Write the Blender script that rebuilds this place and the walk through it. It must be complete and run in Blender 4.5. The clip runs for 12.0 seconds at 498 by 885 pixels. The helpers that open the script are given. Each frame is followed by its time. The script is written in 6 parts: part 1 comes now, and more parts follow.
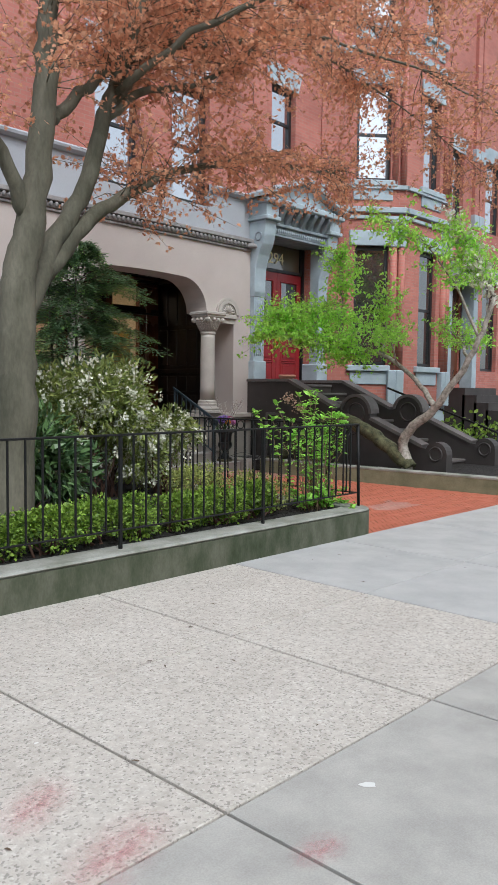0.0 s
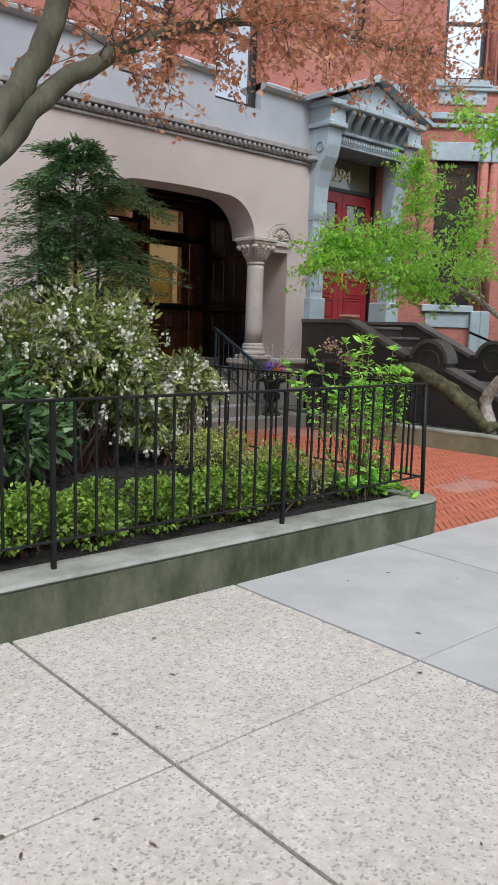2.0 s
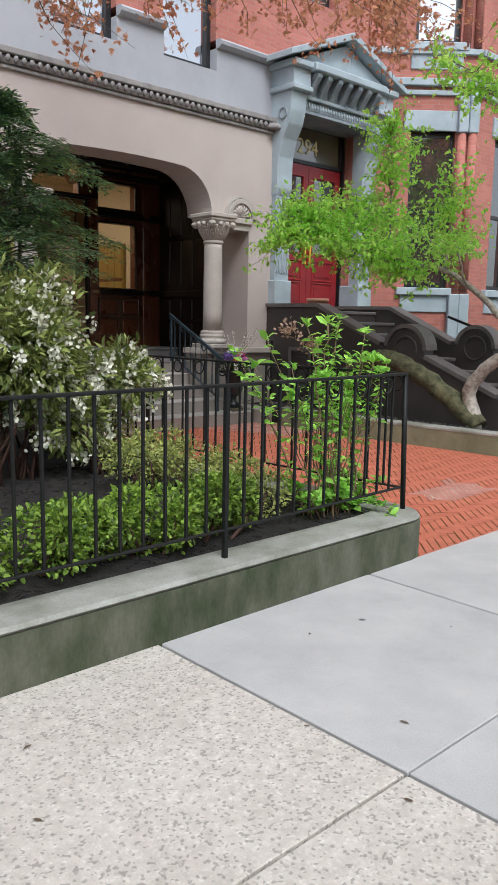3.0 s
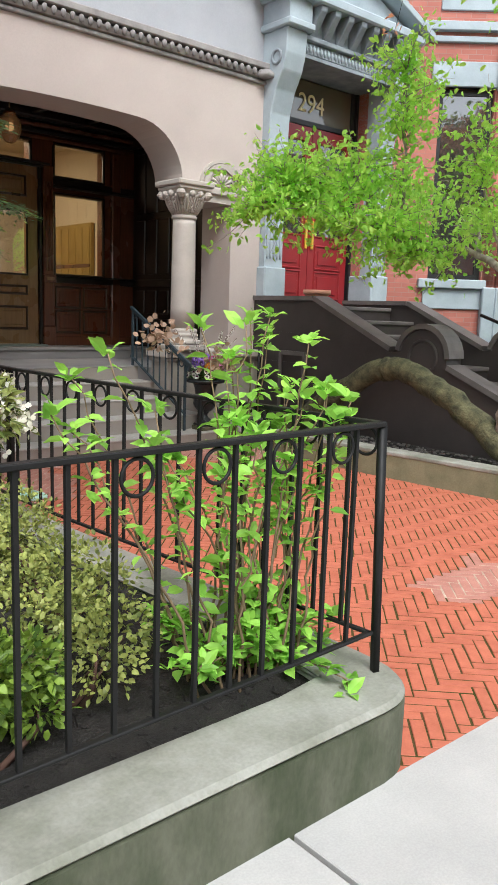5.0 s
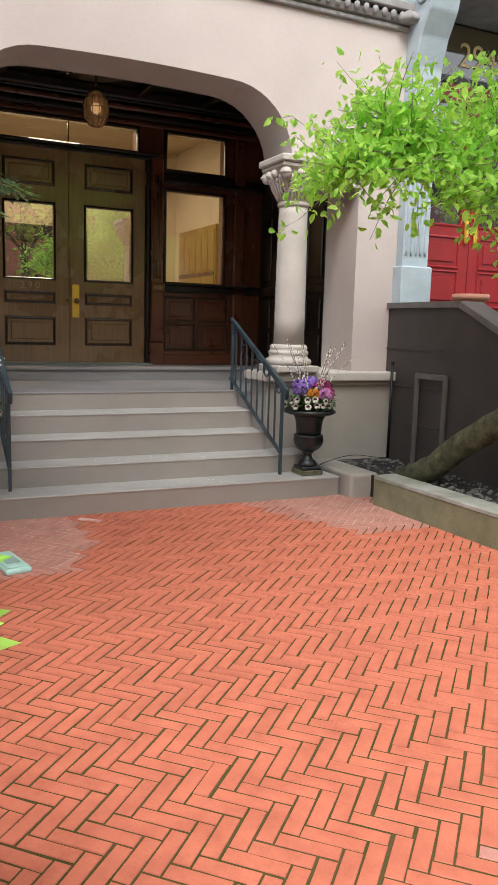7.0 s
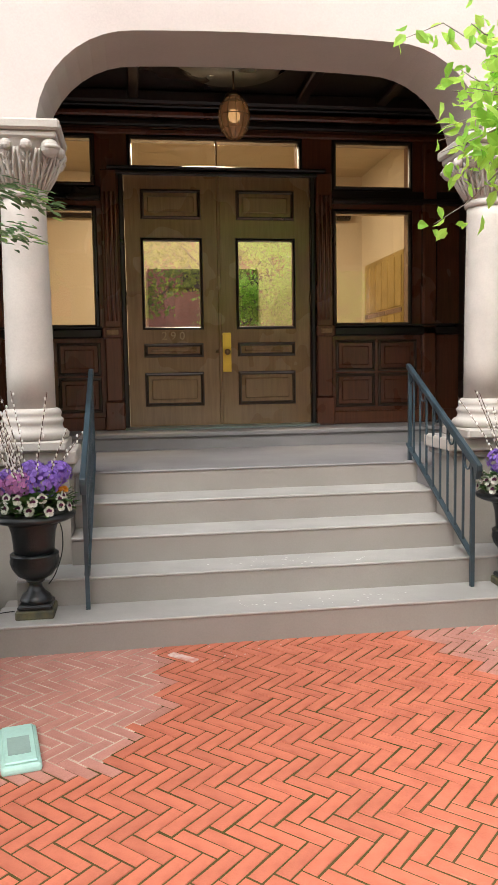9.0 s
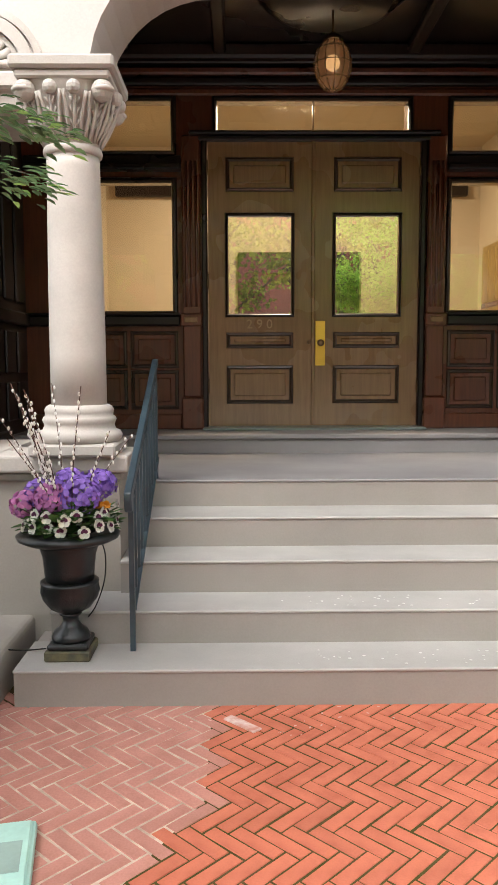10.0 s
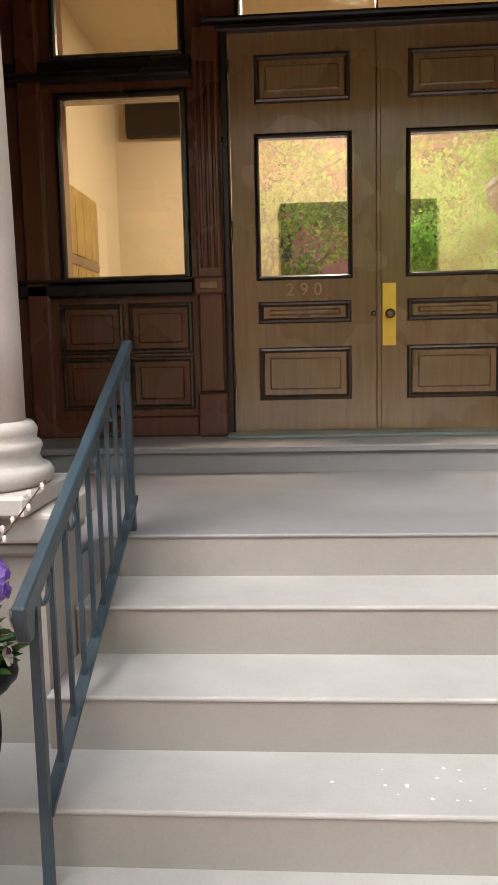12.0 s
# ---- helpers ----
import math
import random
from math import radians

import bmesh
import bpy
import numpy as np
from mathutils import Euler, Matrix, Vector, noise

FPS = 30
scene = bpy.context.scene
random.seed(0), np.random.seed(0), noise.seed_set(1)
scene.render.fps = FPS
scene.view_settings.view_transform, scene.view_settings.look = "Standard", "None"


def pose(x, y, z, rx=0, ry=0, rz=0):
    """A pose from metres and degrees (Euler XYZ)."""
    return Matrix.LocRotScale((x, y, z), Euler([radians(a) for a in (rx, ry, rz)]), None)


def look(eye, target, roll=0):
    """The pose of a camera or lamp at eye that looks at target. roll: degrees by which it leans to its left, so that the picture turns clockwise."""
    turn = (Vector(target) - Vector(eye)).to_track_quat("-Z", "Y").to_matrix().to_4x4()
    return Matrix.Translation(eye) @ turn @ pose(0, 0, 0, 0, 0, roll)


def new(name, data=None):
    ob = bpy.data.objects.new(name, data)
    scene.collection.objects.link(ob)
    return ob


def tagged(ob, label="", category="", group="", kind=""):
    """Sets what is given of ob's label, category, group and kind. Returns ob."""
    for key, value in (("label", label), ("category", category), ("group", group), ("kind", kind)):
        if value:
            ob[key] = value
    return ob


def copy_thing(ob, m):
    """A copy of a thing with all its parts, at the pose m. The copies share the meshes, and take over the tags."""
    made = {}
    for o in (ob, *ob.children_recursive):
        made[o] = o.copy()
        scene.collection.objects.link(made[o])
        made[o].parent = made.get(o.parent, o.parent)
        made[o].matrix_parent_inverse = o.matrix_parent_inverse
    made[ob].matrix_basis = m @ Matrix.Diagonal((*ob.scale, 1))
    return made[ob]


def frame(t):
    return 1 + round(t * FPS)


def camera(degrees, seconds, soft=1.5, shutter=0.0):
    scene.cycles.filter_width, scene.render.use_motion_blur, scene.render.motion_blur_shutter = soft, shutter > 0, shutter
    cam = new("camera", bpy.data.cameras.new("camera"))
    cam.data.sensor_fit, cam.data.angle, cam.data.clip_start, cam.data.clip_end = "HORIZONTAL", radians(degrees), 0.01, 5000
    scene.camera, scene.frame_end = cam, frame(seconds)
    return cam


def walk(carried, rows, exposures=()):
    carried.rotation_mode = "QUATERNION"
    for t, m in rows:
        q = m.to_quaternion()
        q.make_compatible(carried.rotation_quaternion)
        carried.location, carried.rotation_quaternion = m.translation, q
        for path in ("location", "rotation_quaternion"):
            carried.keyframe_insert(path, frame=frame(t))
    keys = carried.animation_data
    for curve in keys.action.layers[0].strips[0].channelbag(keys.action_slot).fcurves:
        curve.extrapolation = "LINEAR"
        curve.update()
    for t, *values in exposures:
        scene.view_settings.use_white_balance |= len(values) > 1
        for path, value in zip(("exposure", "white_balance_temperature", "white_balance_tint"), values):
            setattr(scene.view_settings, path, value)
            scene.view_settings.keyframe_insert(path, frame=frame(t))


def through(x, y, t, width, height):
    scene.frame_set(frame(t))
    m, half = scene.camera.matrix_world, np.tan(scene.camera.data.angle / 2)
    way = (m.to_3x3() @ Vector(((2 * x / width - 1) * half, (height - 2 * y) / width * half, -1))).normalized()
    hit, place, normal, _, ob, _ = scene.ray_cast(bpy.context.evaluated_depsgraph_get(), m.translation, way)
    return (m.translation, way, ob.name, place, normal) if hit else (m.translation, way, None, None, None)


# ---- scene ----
cam = camera(35.7, 12.0)
PATH = [
    (0, (-8.577, -9.954, 1.477), (-7.12, -8.59, 1.341), 0.7),
    (0.5, (-8.145, -9.713, 1.431), (-6.74, -8.305, 1.222), 2.0),
    (1, (-7.687, -9.397, 1.443), (-6.349, -7.933, 1.185), 2.3),
    (1.5, (-7.255, -9.065, 1.505), (-5.922, -7.598, 1.242), 1.5),
    (2, (-6.808, -8.799, 1.508), (-5.498, -7.317, 1.216), 1.7),
    (2.5, (-6.358, -8.443, 1.486), (-5.036, -6.974, 1.181), 1.5),
    (3, (-5.895, -8.095, 1.444), (-4.54, -6.658, 1.13), 1.1),
    (5, (-3.856, -6.858, 1.467), (-2.563, -5.367, 1.139), 1.9),
    (5.5, (-3.328, -6.635, 1.482), (-2.099, -5.086, 1.183), 1.2),
    (6, (-2.839, -6.354, 1.455), (-1.666, -4.762, 1.153), 2.2),
    (6.5, (-2.409, -6.092, 1.483), (-1.337, -4.431, 1.175), 1.9),
    (7, (-1.915, -5.821, 1.435), (-1.068, -4.033, 1.137), 1.6),
    (7.5, (-1.554, -5.481, 1.449), (-0.881, -3.617, 1.179), 1.2),
    (7.7, (-1.418, -5.321, 1.439), (-0.824, -3.428, 1.187), 0.8),
    (9.5, (-0.677, -3.858, 1.489), (-0.501, -1.874, 1.31), -0.7),
    (10, (-0.604, -3.422, 1.464), (-0.581, -1.432, 1.27), -0.2),
    (10.5, (-0.559, -3.001, 1.472), (-0.682, -1.015, 1.266), -1.1),
    (11, (-0.486, -2.552, 1.487), (-0.699, -0.574, 1.278), -1.1),
    (11.5, (-0.47, -2.101, 1.469), (-0.679, -0.126, 1.234), -1.1),
    (12, (-0.472, -1.672, 1.47), (-0.606, 0.31, 1.231), -1.3),
]
EXPOSURES = [(0.0, 0.58, 6000, 7), (3.2, 0.78, 6100, 9), (5.0, 1.20, 6300, 8), (6.5, 1.34, 6400, 9), (7.5, 1.45, 6400, 9), (9.5, 1.95, 6500, 9), (11.0, 2.10, 6450, 9), (12.0, 2.26, 6400, 9)]
walk(cam, [(t, look(eye, target, roll)) for t, eye, target, roll in PATH], EXPOSURES)

# ---- light: an overcast spring day, soft sky, a weak veiled sun behind the walker ----
SUN_EL, SUN_AZ = 52.0, 205.0
world = bpy.data.worlds.new("overcast_sky")
scene.world = world
world.use_nodes = True
wt = world.node_tree
sky = wt.nodes.new("ShaderNodeTexSky")
sky.sky_type = "NISHITA"
sky.sun_disc = False
sky.sun_elevation = radians(SUN_EL)
sky.sun_rotation = radians(SUN_AZ)
sky.air_density, sky.dust_density, sky.ozone_density = 1.0, 1.6, 1.0
veil = wt.nodes.new("ShaderNodeHueSaturation")
veil.inputs["Saturation"].default_value = 0.25
wt.links.new(sky.outputs[0], veil.inputs["Color"])
wt.links.new(veil.outputs[0], wt.nodes["Background"].inputs["Color"])
wt.nodes["Background"].inputs["Strength"].default_value = 0.15

sun = new("veiled_sun", bpy.data.lights.new("veiled_sun", "SUN"))
sun.data.energy, sun.data.angle, sun.data.color = 1.5, radians(25), (1.0, 0.98, 0.95)
a, e = radians(SUN_AZ), radians(SUN_EL)
sun.matrix_world = look((math.sin(a) * math.cos(e) * 50, math.cos(a) * math.cos(e) * 50, math.sin(e) * 50), (0, 0, 0))


# ---- materials ----
def nodes_of(name):
    m = bpy.data.materials.new(name)
    m.use_nodes = True
    t = m.node_tree
    return m, t, t.nodes["Principled BSDF"]


def link(t, a, b):
    t.links.new(a, b)


def coords(t, scale, stretch=(1, 1, 1)):
    c = t.nodes.new("ShaderNodeTexCoord")
    mp = t.nodes.new("ShaderNodeMapping")
    mp.inputs["Scale"].default_value = [scale * s for s in stretch]
    link(t, c.outputs["Object"], mp.inputs["Vector"])
    return mp.outputs[0]


def noise_tex(t, vec, scale, detail=4, rough=0.6):
    n = t.nodes.new("ShaderNodeTexNoise")
    n.inputs["Scale"].default_value, n.inputs["Detail"].default_value, n.inputs["Roughness"].default_value = scale, detail, rough
    link(t, vec, n.inputs["Vector"])
    return n.outputs["Fac"]


def ramp(t, fac, stops):
    r = t.nodes.new("ShaderNodeValToRGB")
    el = r.color_ramp.elements
    while len(el) < len(stops):
        el.new(0.5)
    for k, (p, c) in zip(el, stops):
        k.position, k.color = p, (*c, 1)
    link(t, fac, r.inputs["Fac"])
    return r.outputs["Color"]


def mixc(t, fac, a, b, mode="MIX"):
    m = t.nodes.new("ShaderNodeMix")
    m.data_type, m.blend_type = "RGBA", mode
    for sock, v in ((m.inputs["Factor"], fac), (m.inputs["A"], a), (m.inputs["B"], b)):
        if isinstance(v, (int, float)):
            sock.default_value = v
        elif isinstance(v, tuple):
            sock.default_value = (*v, 1)
        else:
            link(t, v, sock)
    return m.outputs["Result"]


def bump(t, bsdf, height, strength, dist=0.01):
    b = t.nodes.new("ShaderNodeBump")
    b.inputs["Strength"].default_value, b.inputs["Distance"].default_value = strength, dist
    link(t, height, b.inputs["Height"])
    link(t, b.outputs[0], bsdf.inputs["Normal"])


def surface(name, col, col2=None, rough=0.7, metal=0.0, big=1.5, fine=60.0, bumps=0.25, spec=0.5, stretch=(1, 1, 1), dist=0.004, rnd=0.0, grain=0.17):
    """A plain material with two scales of tone, broken roughness and fine relief."""
    m, t, b = nodes_of(name)
    col2 = col2 or tuple(c * 0.72 for c in col)
    v = coords(t, 1.0, stretch)
    n1, n2 = noise_tex(t, v, big, 5), noise_tex(t, v, fine, 3)
    base = mixc(t, ramp(t, n1, [(0.35, (0, 0, 0)), (0.68, (1, 1, 1))]), col, col2)
    base = mixc(t, grain, base, ramp(t, n2, [(0.3, (0.55, 0.55, 0.55)), (0.7, (1.0, 1.0, 1.0))]), "MULTIPLY")
    if rnd:
        o = t.nodes.new("ShaderNodeObjectInfo")
        base = mixc(t, rnd, base, ramp(t, o.outputs["Random"], [(0.0, (0.35, 0.33, 0.33)), (0.5, (0.8, 0.78, 0.78)), (1.0, (1, 1, 1))]), "MULTIPLY")
    link(t, base, b.inputs["Base Color"])
    link(t, ramp(t, n1, [(0.2, (rough * 0.8,) * 3), (0.8, (min(1, rough * 1.15),) * 3)]), b.inputs["Roughness"])
    b.inputs["Metallic"].default_value, b.inputs["Specular IOR Level"].default_value = metal, spec
    bump(t, b, n2, bumps, dist)
    return m


def leafy(name, light, dark, rough=0.45, through=0.35, patch=0.45):
    """Leaves: tone by leaf, a little light through them."""
    m, t, b = nodes_of(name)
    g = t.nodes.new("ShaderNodeNewGeometry")
    c = ramp(t, g.outputs["Random Per Island"], [(0.0, dark), (0.55, light), (1.0, tuple(min(1, x * 1.35) for x in light))])
    n = noise_tex(t, coords(t, 1.0), 1.8, 3)
    c = mixc(t, patch, c, ramp(t, n, [(0.35, (0.5, 0.5, 0.5)), (0.65, (1, 1, 1))]), "MULTIPLY")
    link(t, c, b.inputs["Base Color"])
    b.inputs["Roughness"].default_value, b.inputs["Specular IOR Level"].default_value = rough, 0.4
    tr = t.nodes.new("ShaderNodeBsdfTranslucent")
    link(t, c, tr.inputs["Color"])
    mx = t.nodes.new("ShaderNodeMixShader")
    mx.inputs[0].default_value = through
    link(t, b.outputs[0], mx.inputs[1])
    link(t, tr.outputs[0], mx.inputs[2])
    link(t, mx.outputs[0], t.nodes["Material Output"].inputs["Surface"])
    return m


def wood(name, col, col2, rough=0.3, axis="z", spec=0.5, coat=0.0):
    """Old varnished wood with long grain."""
    m, t, b = nodes_of(name)
    v = coords(t, 1.0, (14, 14, 0.9) if axis == "z" else (0.9, 14, 14))
    n1 = noise_tex(t, v, 3.0, 6, 0.65)
    n2 = noise_tex(t, coords(t, 1.0), 1.2, 3)
    c = mixc(t, ramp(t, n1, [(0.3, (0, 0, 0)), (0.7, (1, 1, 1))]), col, col2)
    c = mixc(t, 0.5, c, ramp(t, n2, [(0.3, (0.5, 0.5, 0.5)), (0.7, (1, 1, 1))]), "MULTIPLY")
    link(t, c, b.inputs["Base Color"])
    link(t, ramp(t, n2, [(0.2, (rough * 0.75,) * 3), (0.8, (rough * 1.4,) * 3)]), b.inputs["Roughness"])
    b.inputs["Specular IOR Level"].default_value = spec
    b.inputs["Coat Weight"].default_value, b.inputs["Coat Roughness"].default_value = coat, 0.16
    bump(t, b, n1, 0.1, 0.002)
    return m


def brickwork(name, c1, c2, mortar):
    m, t, b = nodes_of(name)
    c = t.nodes.new("ShaderNodeTexCoord")
    s = t.nodes.new("ShaderNodeSeparateXYZ")
    link(t, c.outputs["Object"], s.inputs[0])
    ad = t.nodes.new("ShaderNodeMath")
    link(t, s.outputs[0], ad.inputs[0]), link(t, s.outputs[1], ad.inputs[1])
    cb = t.nodes.new("ShaderNodeCombineXYZ")
    link(t, ad.outputs[0], cb.inputs[0]), link(t, s.outputs[2], cb.inputs[1])
    k = t.nodes.new("ShaderNodeTexBrick")
    link(t, cb.outputs[0], k.inputs["Vector"])
    k.inputs["Color1"].default_value, k.inputs["Color2"].default_value, k.inputs["Mortar"].default_value = (*c1, 1), (*c2, 1), (*mortar, 1)
    k.inputs["Scale"].default_value, k.inputs["Mortar Size"].default_value = 1.0, 0.004
    k.inputs["Brick Width"].default_value, k.inputs["Row Height"].default_value = 0.205, 0.066
    n = noise_tex(t, coords(t, 1.0), 0.9, 5)
    base = mixc(t, 0.55, k.outputs["Color"], ramp(t, n, [(0.3, (0.55, 0.5, 0.5)), (0.7, (1, 1, 1))]), "MULTIPLY")
    link(t, base, b.inputs["Base Color"])
    b.inputs["Roughness"].default_value = 0.85
    inv = t.nodes.new("ShaderNodeMath")
    inv.operation = "SUBTRACT"
    inv.inputs[0].default_value = 1.0
    link(t, k.outputs["Fac"], inv.inputs[1])
    bump(t, b, inv.outputs[0], 0.5, 0.006)
    return m


def mirror_glass(name, tint, share):
    """Window glass before a dark or curtained room: part mirror, part dim."""
    m, t, b = nodes_of(name)
    b.inputs["Base Color"].default_value, b.inputs["Roughness"].default_value = (*tint, 1), 0.05
    g = t.nodes.new("ShaderNodeBsdfGlossy")
    g.inputs["Roughness"].default_value = 0.015
    g.inputs["Color"].default_value = (0.95, 0.97, 1.0, 1)
    mx = t.nodes.new("ShaderNodeMixShader")
    mx.inputs[0].default_value = share
    link(t, b.outputs[0], mx.inputs[1]), link(t, g.outputs[0], mx.inputs[2])
    link(t, mx.outputs[0], t.nodes["Material Output"].inputs["Surface"])
    return m


def clear_glass(name, share):
    m, t, b = nodes_of(name)
    tr = t.nodes.new("ShaderNodeBsdfTransparent")
    tr.inputs["Color"].default_value = (0.97, 0.97, 0.95, 1)
    g = t.nodes.new("ShaderNodeBsdfGlossy")
    g.inputs["Roughness"].default_value = 0.01
    mx = t.nodes.new("ShaderNodeMixShader")
    mx.inputs[0].default_value = share
    link(t, tr.outputs[0], mx.inputs[1]), link(t, g.outputs[0], mx.inputs[2])
    link(t, mx.outputs[0], t.nodes["Material Output"].inputs["Surface"])
    return m


def glow(name, col, strength):
    m, t, b = nodes_of(name)
    b.inputs["Base Color"].default_value = (*col, 1)
    b.inputs["Emission Color"].default_value, b.inputs["Emission Strength"].default_value = (*col, 1), strength
    return m


def aggregate(name, base, dark, light):
    """Washed concrete with small stones showing."""
    m, t, b = nodes_of(name)
    v = coords(t, 1.0)
    vo = t.nodes.new("ShaderNodeTexVoronoi")
    vo.inputs["Scale"].default_value = 105
    link(t, v, vo.inputs["Vector"])
    sp = t.nodes.new("ShaderNodeSeparateColor")
    link(t, vo.outputs["Color"], sp.inputs[0])
    stones = ramp(t, sp.outputs[0], [(0.0, dark), (0.10, dark), (0.16, base), (0.8, base), (1.0, light)])
    n = noise_tex(t, v, 1.6, 6, 0.7)
    n2 = noise_tex(t, v, 22, 5, 0.7)
    c = mixc(t, 0.42, stones, base)
    c = mixc(t, 0.6, c, ramp(t, n, [(0.3, (0.72, 0.7, 0.68)), (0.7, (1, 1, 1))]), "MULTIPLY")
    c = mixc(t, 0.5, c, ramp(t, n2, [(0.34, (0.6, 0.58, 0.56)), (0.62, (1, 1, 1))]), "MULTIPLY")
    link(t, c, b.inputs["Base Color"])
    b.inputs["Roughness"].default_value = 0.85
    bump(t, b, vo.outputs["Distance"], 0.5, 0.004)
    return m


STONE = surface("painted_brownstone", (0.53, 0.46, 0.425), (0.465, 0.40, 0.37), 0.75, big=0.8, fine=90, bumps=0.12)
STONE_GREY = surface("grey_brownstone", (0.42, 0.43, 0.46), (0.34, 0.35, 0.38), 0.8, big=1.0, fine=80, bumps=0.15)
STONE_TRIM = surface("carved_stone", (0.50, 0.455, 0.41), (0.42, 0.38, 0.34), 0.75, big=3, fine=90, bumps=0.2)
CORNICE = surface("weathered_cornice", (0.34, 0.32, 0.31), (0.2, 0.19, 0.19), 0.85, big=4, fine=60, bumps=0.3)
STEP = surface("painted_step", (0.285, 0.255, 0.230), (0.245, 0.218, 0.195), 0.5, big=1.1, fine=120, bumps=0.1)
# Treads are set paler than the risers under them.
STEP_EDGE = surface("pale_step_tread", (0.41, 0.39, 0.365), (0.33, 0.312, 0.29), 0.5, big=1.6, fine=120, bumps=0.1)
PLINTH = surface("painted_plinth", (0.37, 0.335, 0.295), (0.30, 0.27, 0.235), 0.6, big=1.4, fine=100, bumps=0.1)
LANDING = surface("landing_paint", (0.25, 0.235, 0.235), (0.20, 0.19, 0.19), 0.45, big=1.2, fine=100, bumps=0.1)
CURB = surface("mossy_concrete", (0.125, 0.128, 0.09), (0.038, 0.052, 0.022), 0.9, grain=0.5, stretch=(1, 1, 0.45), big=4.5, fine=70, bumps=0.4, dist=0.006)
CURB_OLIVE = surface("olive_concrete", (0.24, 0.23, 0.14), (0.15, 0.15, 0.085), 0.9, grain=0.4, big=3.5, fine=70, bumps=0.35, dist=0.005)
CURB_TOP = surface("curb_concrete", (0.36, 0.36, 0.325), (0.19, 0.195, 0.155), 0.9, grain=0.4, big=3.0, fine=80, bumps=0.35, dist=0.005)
AGG = aggregate("exposed_aggregate", (0.575, 0.53, 0.475), (0.22, 0.2, 0.18), (0.74, 0.71, 0.66))
CONC = surface("smooth_concrete", (0.46, 0.44, 0.405), (0.35, 0.335, 0.31), 0.85, grain=0.4, big=3.5, fine=140, bumps=0.12)
CONC2 = surface("blue_concrete", (0.47, 0.46, 0.445), (0.38, 0.375, 0.365), 0.85, grain=0.3, big=2.2, fine=140, bumps=0.1)
JOINT = surface("joint_dirt", (0.10, 0.066, 0.03), (0.055, 0.058, 0.016), 1.0, big=5, fine=80, bumps=0.4, spec=0.05)
ASPHALT = surface("asphalt", (0.055, 0.055, 0.058), (0.04, 0.04, 0.042), 0.9, big=1, fine=150, bumps=0.4)
BRICK = surface("paving_brick", (0.545, 0.16, 0.092), (0.43, 0.118, 0.066), 0.75, grain=0.3, big=7, fine=120, bumps=0.25, rnd=0.27)
BRICK_OLD = surface("mortared_brick", (0.50, 0.23, 0.18), (0.41, 0.18, 0.14), 0.75, big=6, fine=120, bumps=0.25, rnd=0.25, grain=0.4)
MORTAR = surface("pale_mortar", (0.58, 0.47, 0.37), (0.30, 0.21, 0.16), 0.9, big=9, fine=120, bumps=0.3)
WALL_BRICK = brickwork("red_brickwork", (0.53, 0.195, 0.15), (0.44, 0.155, 0.12), (0.42, 0.25, 0.21))
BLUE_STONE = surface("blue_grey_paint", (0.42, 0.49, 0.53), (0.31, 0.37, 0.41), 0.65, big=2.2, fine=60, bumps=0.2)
# Darker blue-grey for the hood's underside, frieze, modillions and recess sides.
BLUE_DARK = surface("blue_grey_dark", (0.29, 0.33, 0.36), (0.15, 0.18, 0.2), 0.7, big=3, fine=60, bumps=0.25)
STOOP = surface("dark_brown_stoop", (0.055, 0.045, 0.042), (0.035, 0.03, 0.028), 0.55, big=1.4, fine=80, bumps=0.2)
STOOP_CAP = surface("stoop_coping", (0.145, 0.128, 0.12), (0.09, 0.08, 0.076), 0.6, big=2.4, fine=80, bumps=0.2)
RED_PAINT = surface("red_door_paint", (0.28, 0.016, 0.02), (0.22, 0.012, 0.016), 0.35, big=2, fine=40, bumps=0.08)
IRON = surface("black_iron", (0.011, 0.011, 0.011), (0.006, 0.006, 0.006), 0.55, big=8, fine=120, bumps=0.25, spec=0.3)
IRON_BLUE = surface("weathered_green_iron", (0.038, 0.062, 0.078), (0.018, 0.03, 0.038), 0.4, big=6, fine=120, bumps=0.2)
DOOR_WOOD = wood("door_wood", (0.29, 0.172, 0.078), (0.21, 0.118, 0.05), 0.26, coat=1.0)
DARK_WOOD = wood("dark_panelling", (0.17, 0.055, 0.025), (0.085, 0.028, 0.013), 0.27, coat=0.8)
# Dark wood taken down to near black, with the porch's shade in the colour.
PORCH_WOOD = wood("shaded_dark_wood", (0.024, 0.012, 0.008), (0.009, 0.005, 0.004), 0.36)
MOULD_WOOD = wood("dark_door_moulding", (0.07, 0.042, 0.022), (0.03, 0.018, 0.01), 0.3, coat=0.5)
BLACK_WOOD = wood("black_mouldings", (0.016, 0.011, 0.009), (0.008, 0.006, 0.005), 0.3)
BRASS = surface("polished_brass", (0.85, 0.58, 0.08), (0.72, 0.48, 0.07), 0.42, metal=0.55, big=5, fine=90, bumps=0.05)
MAIL_BRASS = surface("dull_mailbox_brass", (0.50, 0.36, 0.12), (0.4, 0.28, 0.09), 0.45, metal=0.5, big=5, fine=90, bumps=0.05)
BRONZE = surface("dull_bronze", (0.3, 0.2, 0.1), (0.2, 0.13, 0.07), 0.35, metal=1.0, big=5, fine=90, bumps=0.1)
BARK = surface("smooth_grey_bark", (0.17, 0.155, 0.112), (0.075, 0.073, 0.048), 0.85, grain=0.6, big=4, fine=40, bumps=0.5, stretch=(1, 1, 0.35), dist=0.01)
